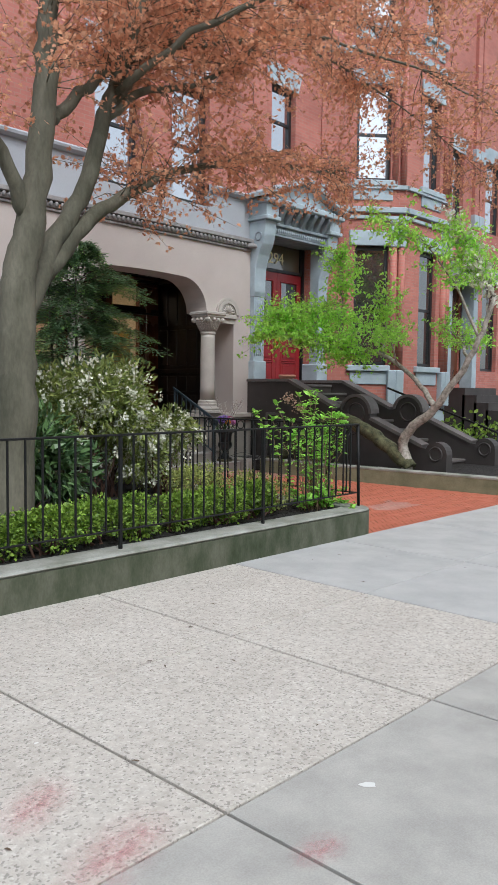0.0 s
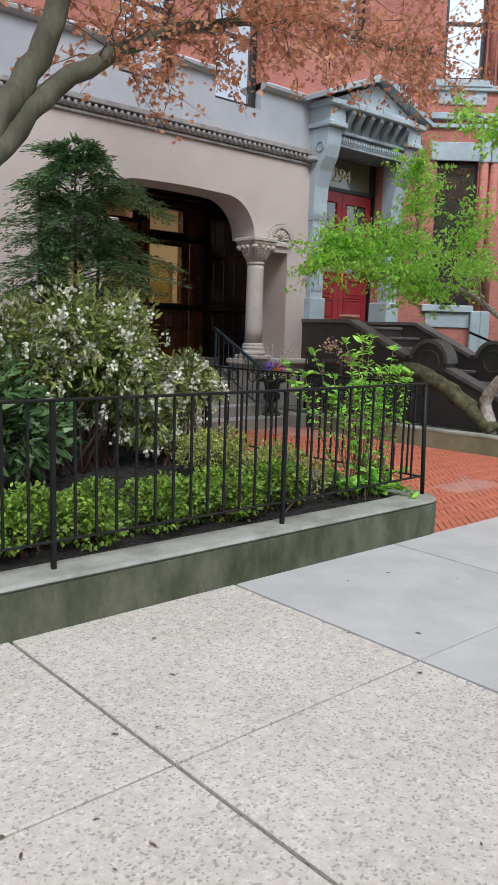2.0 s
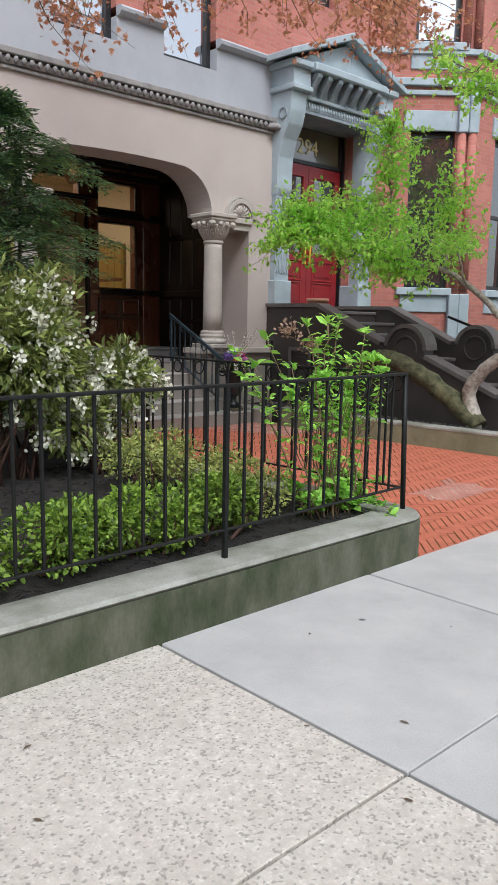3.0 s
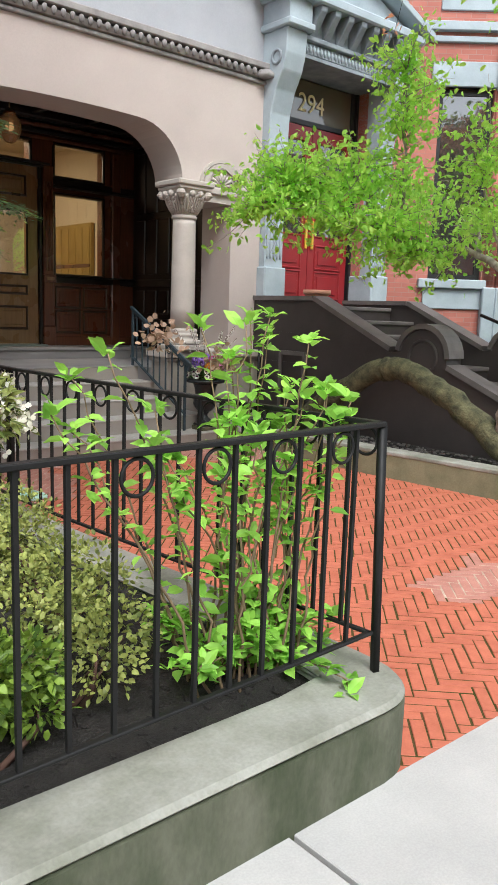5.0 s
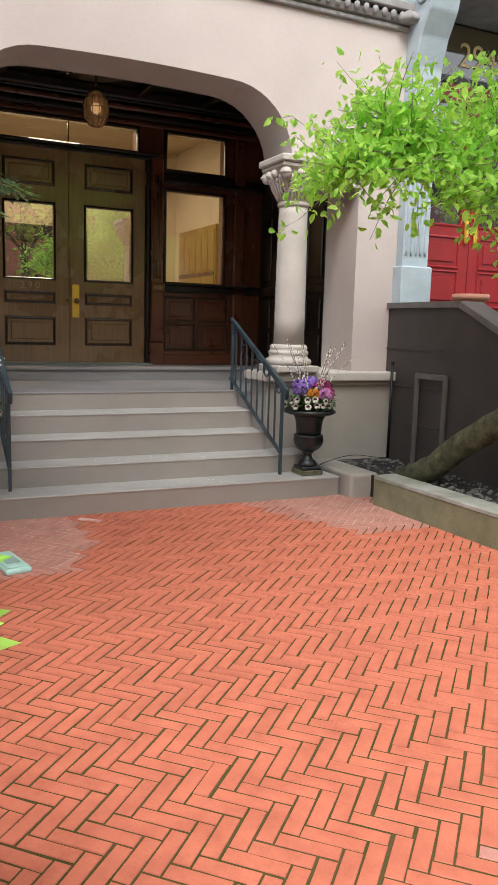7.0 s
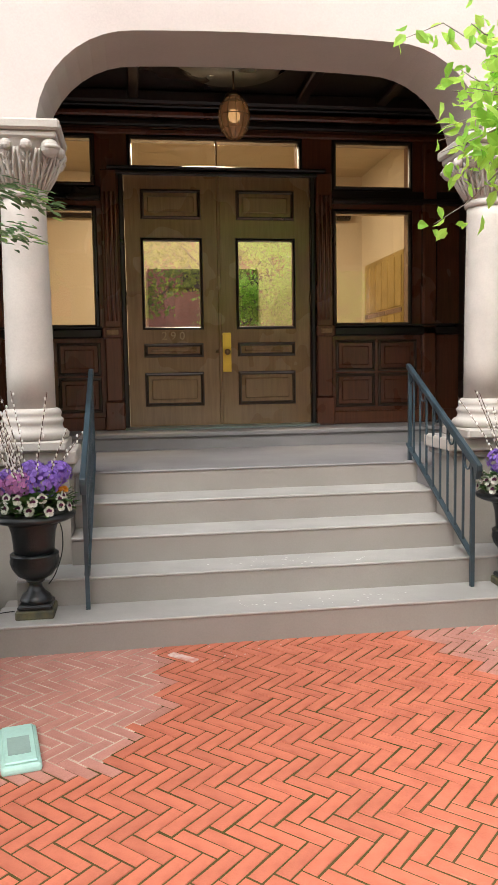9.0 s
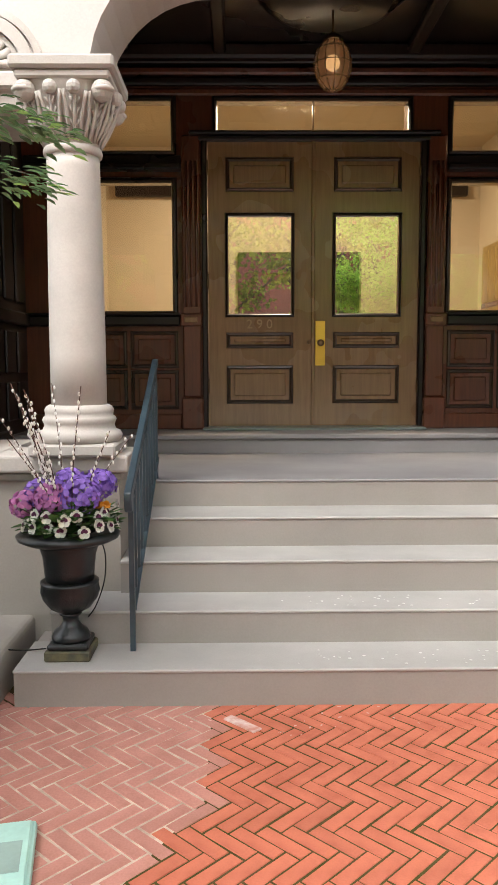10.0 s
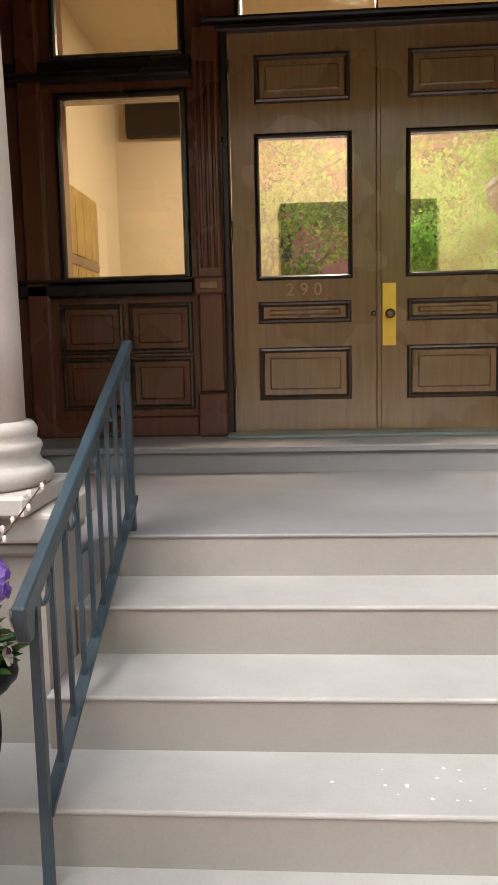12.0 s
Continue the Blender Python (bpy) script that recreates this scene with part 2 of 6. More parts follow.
BARK_MOSS = surface("mossy_bark", (0.13, 0.125, 0.06), (0.028, 0.03, 0.014), 0.95, grain=0.7, big=9, fine=50, bumps=0.9, dist=0.015)
BARK_PALE = surface("pale_mottled_bark", (0.42, 0.38, 0.33), (0.16, 0.14, 0.11), 0.85, big=16, fine=60, bumps=0.4)
MULCH = surface("dark_mulch", (0.022, 0.018, 0.016), (0.010, 0.008, 0.007), 0.95, big=8, fine=70, bumps=1.0, dist=0.02)
GLASS_SKY = mirror_glass("window_glass", (0.02, 0.022, 0.025), 0.55)
GLASS_DIM = mirror_glass("dim_window_glass", (0.03, 0.03, 0.03), 0.12)
GLASS_DOOR = clear_glass("door_glass", 0.34)
GLASS_SIDE = clear_glass("sidelight_glass", 0.09)
FRAME = surface("black_window_frame", (0.02, 0.021, 0.023), None, 0.4, bumps=0.1)
PLASTER = surface("warm_plaster", (0.66, 0.57, 0.42), (0.6, 0.51, 0.37), 0.8, big=0.8, fine=60, bumps=0.08)
GOLD = surface("gilt_numeral", (0.92, 0.78, 0.42), None, 0.4, metal=0.0, bumps=0.05)
MAPLE_RED = leafy("red_maple_leaf", (0.78, 0.41, 0.25), (0.58, 0.27, 0.16), through=0.6, patch=0.3)
MAPLE_GREEN = leafy("fresh_green_leaf", (0.50, 0.84, 0.15), (0.32, 0.66, 0.09), through=0.6, patch=0.15)
SHRUB_GREEN = leafy("lime_shrub_leaf", (0.36, 0.66, 0.11), (0.20, 0.46, 0.06), through=0.45, patch=0.2)
BOX_LEAF = leafy("boxwood_leaf", (0.27, 0.41, 0.06), (0.06, 0.13, 0.022), through=0.3)
BOX_DULL = leafy("dull_boxwood_leaf", (0.36, 0.40, 0.11), (0.16, 0.21, 0.06), through=0.25)
FIR_LEAF = leafy("dark_fir_needle", (0.19, 0.32, 0.15), (0.085, 0.165, 0.075), 0.55, through=0.3)
FIR_TIP = leafy("fresh_fir_tip", (0.33, 0.55, 0.16), (0.20, 0.38, 0.10), 0.6, through=0.4)
PIERIS_LEAF = leafy("pieris_leaf", (0.30, 0.35, 0.10), (0.10, 0.15, 0.04), through=0.3)
RHODO_LEAF = leafy("rhododendron_leaf", (0.10, 0.18, 0.06), (0.035, 0.08, 0.03), 0.35, through=0.15)
BLOOM_WHITE = leafy("cream_blossom", (0.82, 0.81, 0.68), (0.66, 0.65, 0.52), 0.7, through=0.3, patch=0.15)
STREET_LEAF = leafy("street_tree_leaf", (0.42, 0.52, 0.08), (0.16, 0.26, 0.04), through=0.5)


# ---- mesh tools ----
def box(bm, x0, x1, y0, y1, z0, z1):
    v = [bm.verts.new(p) for p in ((x0, y0, z0), (x1, y0, z0), (x1, y1, z0), (x0, y1, z0), (x0, y0, z1), (x1, y0, z1), (x1, y1, z1), (x0, y1, z1))]
    for f in ((0, 3, 2, 1), (4, 5, 6, 7), (0, 1, 5, 4), (1, 2, 6, 5), (2, 3, 7, 6), (3, 0, 4, 7)):
        bm.faces.new([v[i] for i in f])
    return bm


def bx(*a, bevel=0.0, seg=1):
    bm = box(bmesh.new(), *a)
    if bevel:
        bmesh.ops.bevel(bm, geom=bm.edges[:], offset=bevel, segments=seg, affect="EDGES", profile=0.5)
    return bm


def prism(pts, axis, a, b, bevel=0.0):
    """A flat outline drawn out along an axis. axis x: points (y, z); y: points (x, z); z: points (x, y)."""
    bm = bmesh.new()
    put = {"x": lambda p, d: (d, p[0], p[1]), "y": lambda p, d: (p[0], d, p[1]), "z": lambda p, d: (p[0], p[1], d)}[axis]
    lo = [bm.verts.new(put(p, a)) for p in pts]
    hi = [bm.verts.new(put(p, b)) for p in pts]
    bm.faces.new(lo), bm.faces.new(hi[::-1])
    n = len(pts)
    for i in range(n):
        bm.faces.new((lo[i], hi[i], hi[(i + 1) % n], lo[(i + 1) % n]))
    bmesh.ops.recalc_face_normals(bm, faces=bm.faces[:])
    if bevel:
        bmesh.ops.bevel(bm, geom=bm.edges[:], offset=bevel, segments=1, affect="EDGES")
    return bm


def lathe(profile, seg=24, at=(0, 0, 0), wave=None):
    """A turned body from (radius, height) pairs."""
    bm = bmesh.new()
    rings = []
    for r, z in profile:
        ring = []
        for k in range(seg):
            q = 2 * math.pi * k / seg
            rr = r * (wave(q, z) if wave else 1)
            ring.append(bm.verts.new((at[0] + rr * math.cos(q), at[1] + rr * math.sin(q), at[2] + z)))
        rings.append(ring)
    for r0, r1 in zip(rings, rings[1:]):
        for k in range(seg):
            f = bm.faces.new((r0[k], r0[(k + 1) % seg], r1[(k + 1) % seg], r1[k]))
            f.smooth = True
    bm.faces.new(rings[0][::-1]), bm.faces.new(rings[-1])
    return bm


def tube(bm, pts, radii, seg=8):
    """A round limb through points, with a radius at each."""
    pts = [Vector(p) for p in pts]
    rings, up = [], Vector((0.3, 0.2, 1)).normalized()
    for i, p in enumerate(pts):
        d = (pts[min(i + 1, len(pts) - 1)] - pts[max(i - 1, 0)]).normalized()
        s = d.cross(up)
        s = s.normalized() if s.length > 1e-3 else Vector((1, 0, 0))
        w = d.cross(s).normalized()
        r = radii[i] if isinstance(radii, (list, tuple)) else radii
        rings.append([bm.verts.new(p + (s * math.cos(2 * math.pi * k / seg) + w * math.sin(2 * math.pi * k / seg)) * r) for k in range(seg)])
    for r0, r1 in zip(rings, rings[1:]):
        for k in range(seg):
            f = bm.faces.new((r0[k], r0[(k + 1) % seg], r1[(k + 1) % seg], r1[k]))
            f.smooth = True
    bm.faces.new(rings[0]), bm.faces.new(rings[-1][::-1])
    return bm


def smooth_line(pts, n=6):
    """A curve through points (Catmull-Rom)."""
    p = [Vector(q) for q in pts]
    p = [p[0] * 2 - p[1]] + p + [p[-1] * 2 - p[-2]]
    out = []
    for i in range(1, len(p) - 2):
        for k in range(n):
            s = k / n
            a, b, c, d = p[i - 1], p[i], p[i + 1], p[i + 2]
            out.append(0.5 * (2 * b + (c - a) * s + (2 * a - 5 * b + 4 * c - d) * s * s + (3 * b - a - 3 * c + d) * s ** 3))
    return out + [p[-2]]


def torus(bm, centre, R, r, normal="y", seg=20, sub=6):
    rings = []
    for i in range(seg):
        q = 2 * math.pi * i / seg
        ring = []
        for k in range(sub):
            w = 2 * math.pi * k / sub
            a, b = (R + r * math.cos(w)) * math.cos(q), (R + r * math.cos(w)) * math.sin(q)
            c = r * math.sin(w)
            o = {"y": (a, c, b), "x": (c, a, b), "z": (a, b, c)}[normal]
            ring.append(bm.verts.new((centre[0] + o[0], centre[1] + o[1], centre[2] + o[2])))
        rings.append(ring)
    for i in range(seg):
        for k in range(sub):
            f = bm.faces.new((rings[i][k], rings[(i + 1) % seg][k], rings[(i + 1) % seg][(k + 1) % sub], rings[i][(k + 1) % sub]))
            f.smooth = True
    return bm


def mesh_of(name, bm, material):
    bmesh.ops.recalc_face_normals(bm, faces=bm.faces[:])
    me = bpy.data.meshes.new(name)
    bm.to_mesh(me)
    bm.free()
    me.materials.append(material)
    return me


def part(name, bm, material, parent=None, label=""):
    ob = new(name, mesh_of(name, bm, material))
    if parent is not None:
        ob.parent = parent
    if label:
        ob["label"] = label
    return ob


def thing(name, label, category, group="", kind="", at=(0, 0, 0)):
    ob = new(name)
    ob.empty_display_size = 0.1
    ob.location = at
    return tagged(ob, label, category, group, kind)


def struct(name, bm, material, label, category):
    return tagged(part(name, bm, material), label, category, kind="structure")


def strips(bm, x0, x1, z0, z1, y0, y1, holes):
    """An upright wall slab along x with rectangular holes (x0, x1, z0, z1) through it."""
    xs = sorted({x0, x1, *[h[0] for h in holes], *[h[1] for h in holes]})
    for a, b in zip(xs, xs[1:]):
        mid, zc = (a + b) / 2, z0
        for h in sorted((h for h in holes if h[0] < mid < h[1]), key=lambda h: h[2]):
            if h[2] > zc:
                box(bm, a, b, y0, y1, zc, h[2])
            zc = h[3]
        if zc < z1:
            box(bm, a, b, y0, y1, zc, z1)
    return bm


FOLDED = [(0, 0, 0), (0.24, 0.28, 0.07), (0.23, 0.62, 0.07), (0, 1, -0.12), (-0.23, 0.62, 0.07), (-0.24, 0.28, 0.07), (0, 0.28, 0.0), (0, 0.64, 0.0)]
FOLDED_FACES = [(0, 1, 6), (1, 2, 7, 6), (2, 3, 7), (0, 6, 5), (6, 7, 4, 5), (7, 3, 4)]
LEAF_SHAPES = {
    "folded": FOLDED,
    "oval": [(0, 0, 0), (0.32, 0.3, 0.06), (0.26, 0.7, 0.05), (0, 1, -0.06), (-0.26, 0.7, 0.05), (-0.32, 0.3, 0.06)],
    "long": [(0, 0, 0), (0.16, 0.3, 0.04), (0.13, 0.7, 0.02), (0, 1, -0.1), (-0.13, 0.7, 0.02), (-0.16, 0.3, 0.04)],
    "star": [(0, 0, 0), (0.48, 0.22, 0.0), (0.2, 0.42, 0.03), (0.36, 0.82, -0.03), (0.1, 0.6, 0.02), (0, 1.05, -0.05), (-0.1, 0.6, 0.02), (-0.36, 0.82, -0.03), (-0.2, 0.42, 0.03), (-0.48, 0.22, 0.0)],
    "petal": [(0, 0, 0), (0.45, 0.35, 0.1), (0.4, 0.85, 0.18), (0, 1, 0.12), (-0.4, 0.85, 0.18), (-0.45, 0.35, 0.1)],
}


def leaves(name, spots, material, shape, parent=None, label=""):
    """Many leaves in one mesh. spots: (place, direction of the tip, up, size)."""
    base = np.array(LEAF_SHAPES[shape])
    n, k = len(spots), len(base)
    if not n:
        return None
    P = np.array([s[0] for s in spots], float)
    D = np.array([s[1] for s in spots], float)
    U = np.array([s[2] for s in spots], float)
    S = np.array([s[3] for s in spots], float)
    D /= np.linalg.norm(D, axis=1, keepdims=True) + 1e-9
    R = np.cross(D, U)
    R /= np.linalg.norm(R, axis=1, keepdims=True) + 1e-9
    N = np.cross(R, D)
    V = P[:, None] + S[:, None, None] * (R[:, None] * base[None, :, 0:1] + D[:, None] * base[None, :, 1:2] + N[:, None] * base[None, :, 2:3])
    me = bpy.data.meshes.new(name)
    idx = np.arange(n * k).reshape(n, k)
    faces = idx.tolist() if shape != "folded" else [[k * j + q for q in f] for j in range(n) for f in FOLDED_FACES]
    me.from_pydata(V.reshape(-1, 3).tolist(), [], faces)
    me.materials.append(material)
    ob = new(name, me)
    if parent is not None:
        ob.parent = parent
    if label:
        ob["label"] = label
    return ob


def rand_dir(rng, up=0.0):
    v = rng.normal(size=3)
    v[2] += up
    return v / (np.linalg.norm(v) + 1e-9)


# ---- ground, pavement, kerbs ----
struct("ground", bx(-400, 400, -400, 400, -0.30, -0.14), ASPHALT, "dark asphalt street and ground reaching the horizon", "ground")
struct("pavement_bed", bx(-40, 40, -10.9, -5.0, -0.14, -0.025), JOINT, "dark dirt-filled joints below the pavement slabs", "pavement")
struct("court_bed", bx(-2.4, 2.4, -5.44, 0.2, -0.14, -0.0024), JOINT, "mossy dark joints below the brick paving", "pavement")

# front garden kerb: long face to the pavement, rounded corner, return beside the brick path
GX = [(-1.785, -5.2), (-1.785, -4.4), (-1.84, -3.6), (-1.88, -2.8), (-1.84, -1.6), (-1.70, -0.5), (-1.68, -0.33)]


def kerb_outline(inset):
    """The outer edge of the left kerb moved inwards, from the far left to the steps."""
    r = 0.24
    pts = [(-14.0, -5.46 + inset)]
    for k in range(7):
        q = math.radians(-90 + 15 * k)
        pts.append((-1.785 - r + (r - inset) * math.cos(q), -5.46 + r + (r - inset) * math.sin(q)))
    pts += [(x - inset, y) for x, y in GX[1:]]
    return pts


def kerb_band(out_inset, in_inset, z0, z1, bevel):
    o, i = kerb_outline(out_inset), kerb_outline(in_inset)
    return prism(o + i[::-1], "z", z0, z1, bevel)


garden_kerb = thing("garden_kerb", "mossy green-stained concrete garden kerb with a rounded corner", "kerb", kind="structure")
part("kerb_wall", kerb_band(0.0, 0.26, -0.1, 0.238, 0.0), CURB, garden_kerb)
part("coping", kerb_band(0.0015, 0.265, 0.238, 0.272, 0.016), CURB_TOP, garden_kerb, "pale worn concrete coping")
struct("garden_soil", prism([(-14, -5.25), (-1.95, -5.25), (-2.0, -3.4), (-2.05, -0.35), (-1.95, 0.4), (-14, 0.6)], "z", -0.1, 0.235), MULCH, "dark mulch of the front garden bed", "soil")

right_kerb = thing("neighbour_kerb", "low olive-stained concrete kerb round the neighbouring bed", "kerb", kind="structure")
RK = [(1.71, -0.60), (1.74, -2.1), (1.86, -3.6), (1.98, -5.1)]
part("kerb_wall", prism(RK + [(2.1, -5.3), (14, -5.3), (14, -5.06), (2.2, -5.06)] + [(x + 0.2, y) for x, y in RK[::-1]], "z", -0.1, 0.215), CURB_OLIVE, right_kerb)
part("coping", prism([(x - 0.006, y) for x, y in RK] + [(2.1, -5.306), (14, -5.306), (14, -5.05), (2.2, -5.05)] + [(x + 0.21, y) for x, y in RK[::-1]], "z", 0.215, 0.25, 0.006), CURB_TOP, right_kerb)
struct("neighbour_soil", prism([(1.72, 0.42), (1.9, -0.5), (1.9, -2.2), (2.05, -5.1), (14, -5.1), (14, 0.6)], "z", -0.1, 0.19), MULCH, "dark gravelly soil with stones beside the stoop", "soil")

# ---- the porch house: steps, plinth, piers, arch wall ----
STEPS = [(-0.195, 0.166), (0.122, 0.326), (0.41, 0.492), (0.715, 0.655), (1.04, 0.812)]
stairs = thing("front_steps", "five painted brownstone steps up to the porch landing", "steps", kind="structure")
for i, (y, z) in enumerate(STEPS):
    w0, w1 = [(-1.59, 1.63), (-1.50, 1.52), (-1.215, 1.215), (-1.215, 1.215), (-1.215, 1.215)][i]
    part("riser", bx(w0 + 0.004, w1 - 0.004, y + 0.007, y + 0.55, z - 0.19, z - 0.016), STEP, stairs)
    part("tread", bx(w0, w1, y, (STEPS[i + 1][0] + 0.05) if i < 4 else 1.3, z - 0.016, z, bevel=0.006, seg=2), STEP_EDGE if i < 4 else LANDING, stairs, "pale step tread with a worn edge")
struct("porch_floor", bx(-2.35, 2.35, 1.3, 3.2, 0.3, 0.809), LANDING, "smooth grey painted porch landing", "floor")
struct("porch_floor_edge", bx(-2.35, 2.35, 1.09, 1.31, 0.3, 0.77), LANDING, "grey painted front of the landing", "floor")
sill = thing("door_sill_step", "low moulded step below the doors", "step", kind="structure")
part("riser", bx(-2.35, 2.35, 2.46, 3.2, 0.80, 0.915), LANDING, sill)
part("nosing", bx(-2.35, 2.35, 2.435, 3.2, 0.915, 0.955, bevel=0.008), LANDING, sill)
part("threshold", bx(-0.9, 0.9, 2.78, 3.1, 0.955, 0.976, bevel=0.004), surface("threshold_metal", (0.30, 0.36, 0.34), None, 0.35, metal=0.5), sill, "pale green metal threshold")

for s, nm in ((1, "plinth_east"), (-1, "plinth_west")):
    base = thing(nm, "low painted brownstone plinth wall with a moulded cap", "plinth wall", kind="structure")
    far_x = 2.62 if s > 0 else 2.7
    f = lambda a, b: sorted((s * a, s * b))
    part("wall", bx(*f(1.215, 1.80), 0.45, 0.78, -0.1, 0.90), PLINTH, base)
    part("wall", bx(*f(1.80, far_x), 0.45, 1.25, -0.1, 0.90), PLINTH, base)
    part("landing_side", bx(*f(1.20, 1.80), 0.78, 1.30, 0.3, 0.809), LANDING, base)
    part("cap_moulding", bx(*f(1.19, 1.83), 0.42, 0.81, 0.90, 0.945, bevel=0.012), PLINTH, base)
    part("cap_moulding", bx(*f(1.83, far_x), 0.42, 1.28, 0.90, 0.945, bevel=0.012), PLINTH, base)
    part("cap", bx(*f(1.16, 1.85), 0.385, 0.83, 0.945, 1.03, bevel=0.014, seg=2), STONE_TRIM, base)
    part("cap", bx(*f(1.85, far_x), 0.385, 1.30, 0.945, 1.03, bevel=0.014, seg=2), STONE_TRIM, base)
    e0, e1 = sorted((s * 1.66, s * 1.95))
    part("end_block", bx(e0, e1, -0.33, 0.5, -0.1, 0.205, bevel=0.03, seg=3), PLINTH, base)


def arch_line(hw, spring, rise, r):
    """A flat arch with rounded shoulders, from left spring to right spring."""
    left = [(-hw + r - r * math.cos(math.radians(q)), spring + rise * math.sin(math.radians(q))) for q in range(0, 91, 9)]
    crown = [(x, spring + rise + 0.018 * (1 - (x / (hw - r)) ** 2)) for x in np.linspace(-(hw - r), hw - r, 9)[1:-1]]
    return left + crown + [(-x, z) for x, z in left[::-1]]


arch = [(x + 0.055, z) for x, z in arch_line(1.395, 2.905, 0.595, 0.60)]
outline = [(-8.0, 2.905)] + arch + [(2.70, 2.905), (2.70, 4.22), (-8.0, 4.22)]
struct("wall_arch", prism(outline, "y", 0.55, 1.10), STONE, "smooth mauve-beige painted brownstone wall over a wide flat arch", "wall")
for s, nm in ((1, "pier_east"), (-1, "pier_west")):
    x0, x1 = (2.17, 2.70) if s > 0 else (-8.0, -2.22)
    struct(nm, bx(x0, x1, 0.55, 1.12, 0.0 if s < 0 else 1.03, 2.905), STONE, "plain painted brownstone pier beside the porch opening", "wall")
    # impost lintel over the narrow side opening, and the shell niche above
    l0, l1 = (1.72, 2.20) if s > 0 else (-2.26, -1.67)
    lint = thing("side_lintel", "moulded stone impost over the narrow side opening", "lintel", group="porch imposts", kind="structure")
    part("block", bx(l0, l1, 0.54, 1.1, 2.735, 2.82), STONE_TRIM, lint)
    part("moulding", bx(l0 - 0.01, l1 + 0.012, 0.50, 1.1, 2.82, 2.903, bevel=0.012), STONE_TRIM, lint)
    niche = thing("shell_niche", "carved scallop shell under a round arch moulding", "carving", group="shell niches", kind="structure")
    cx = 1.99 if s > 0 else -1.86
    ring = bmesh.new()
    for R, w, d in ((0.31, 0.035, 0.03), (0.265, 0.06, 0.05), (0.20, 0.025, 0.028)):
        o = [(cx + R * math.cos(math.radians(q)), 2.907 + R * math.sin(math.radians(q))) for q in range(0, 181, 10)]
        n = [(cx + (R - w) * math.cos(math.radians(q)), 2.907 + (R - w) * math.sin(math.radians(q))) for q in range(180, -1, -10)]
        b2 = prism(o + n, "y", 0.55 - d, 0.56)
        me = bpy.data.meshes.new("tmp")
        b2.to_mesh(me), b2.free()
        ring.from_mesh(me)
        bpy.data.meshes.remove(me)
    part("arch_moulding", ring, STONE_TRIM, niche)
    rib = bmesh.new()
    for k in range(9):
        q = math.radians(12 + 19.5 * k)
        tube(rib, [(cx, 0.545, 2.92), (cx + 0.09 * math.cos(q), 0.525, 2.92 + 0.09 * math.sin(q)), (cx + 0.165 * math.cos(q), 0.54, 2.915 + 0.165 * math.sin(q))], [0.008, 0.016, 0.026], 6)
    part("shell", rib, STONE_TRIM, niche)

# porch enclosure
# Walls, ceiling and boss near black: the porch's shade is in their colour.
struct("wall_west", bx(-2.55, -2.35, 1.1, 3.0, 0.3, 4.2), PORCH_WOOD, "dark varnished panelled porch side wall, colour deepened for shade", "wall")
struct("wall_east", bx(2.35, 2.55, 1.1, 3.0, 0.3, 4.2), PORCH_WOOD, "dark varnished panelled porch side wall, colour deepened for shade", "wall")
struct("ceiling", bx(-2.5, 2.5, 1.1, 3.2, 3.95, 4.15), BLACK_WOOD, "dark wooden porch ceiling, colour deepened for shade", "ceiling")
for s in (-1, 1):
    wp = thing("wall_panelling", "dark varnished raised wooden wall panels with a chair rail, colour deepened for shade", "panelling", group="porch wall panelling", kind="structure")
    f = lambda a, b: sorted((s * a, s * b))
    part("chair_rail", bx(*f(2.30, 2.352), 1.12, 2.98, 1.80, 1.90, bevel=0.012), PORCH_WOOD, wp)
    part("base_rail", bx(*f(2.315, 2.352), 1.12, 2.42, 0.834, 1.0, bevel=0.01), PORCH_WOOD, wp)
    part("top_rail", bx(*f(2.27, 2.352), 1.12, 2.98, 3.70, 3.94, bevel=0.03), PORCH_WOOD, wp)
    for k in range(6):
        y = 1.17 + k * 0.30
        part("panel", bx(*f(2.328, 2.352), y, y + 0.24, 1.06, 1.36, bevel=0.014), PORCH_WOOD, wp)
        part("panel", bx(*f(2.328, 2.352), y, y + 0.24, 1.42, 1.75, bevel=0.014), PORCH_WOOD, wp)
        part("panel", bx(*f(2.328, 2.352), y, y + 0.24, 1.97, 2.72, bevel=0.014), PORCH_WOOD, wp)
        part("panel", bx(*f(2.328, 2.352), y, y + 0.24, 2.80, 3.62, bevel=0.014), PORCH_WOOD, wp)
beams = thing("ceiling_mouldings", "dark wooden beams and round ceiling boss, colour deepened for shade", "ceiling moulding", kind="structure")
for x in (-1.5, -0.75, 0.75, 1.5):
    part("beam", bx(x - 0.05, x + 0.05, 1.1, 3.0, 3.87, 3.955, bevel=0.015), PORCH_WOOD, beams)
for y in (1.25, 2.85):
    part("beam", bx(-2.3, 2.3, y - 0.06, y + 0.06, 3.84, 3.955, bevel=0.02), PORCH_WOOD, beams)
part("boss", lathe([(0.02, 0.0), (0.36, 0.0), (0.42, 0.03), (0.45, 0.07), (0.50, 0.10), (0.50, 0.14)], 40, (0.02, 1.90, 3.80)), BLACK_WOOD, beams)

# ---- upper storeys of the porch house ----
WINS = [(-1.02, -0.10, 4.84, 6.86), (0.62, 1.53, 4.84, 6.86), (-4.0, -2.9, 4.86, 6.8), (-1.02, -0.10, 8.05, 9.8), (0.66, 1.57, 8.05, 9.8)]
band = bmesh.new()
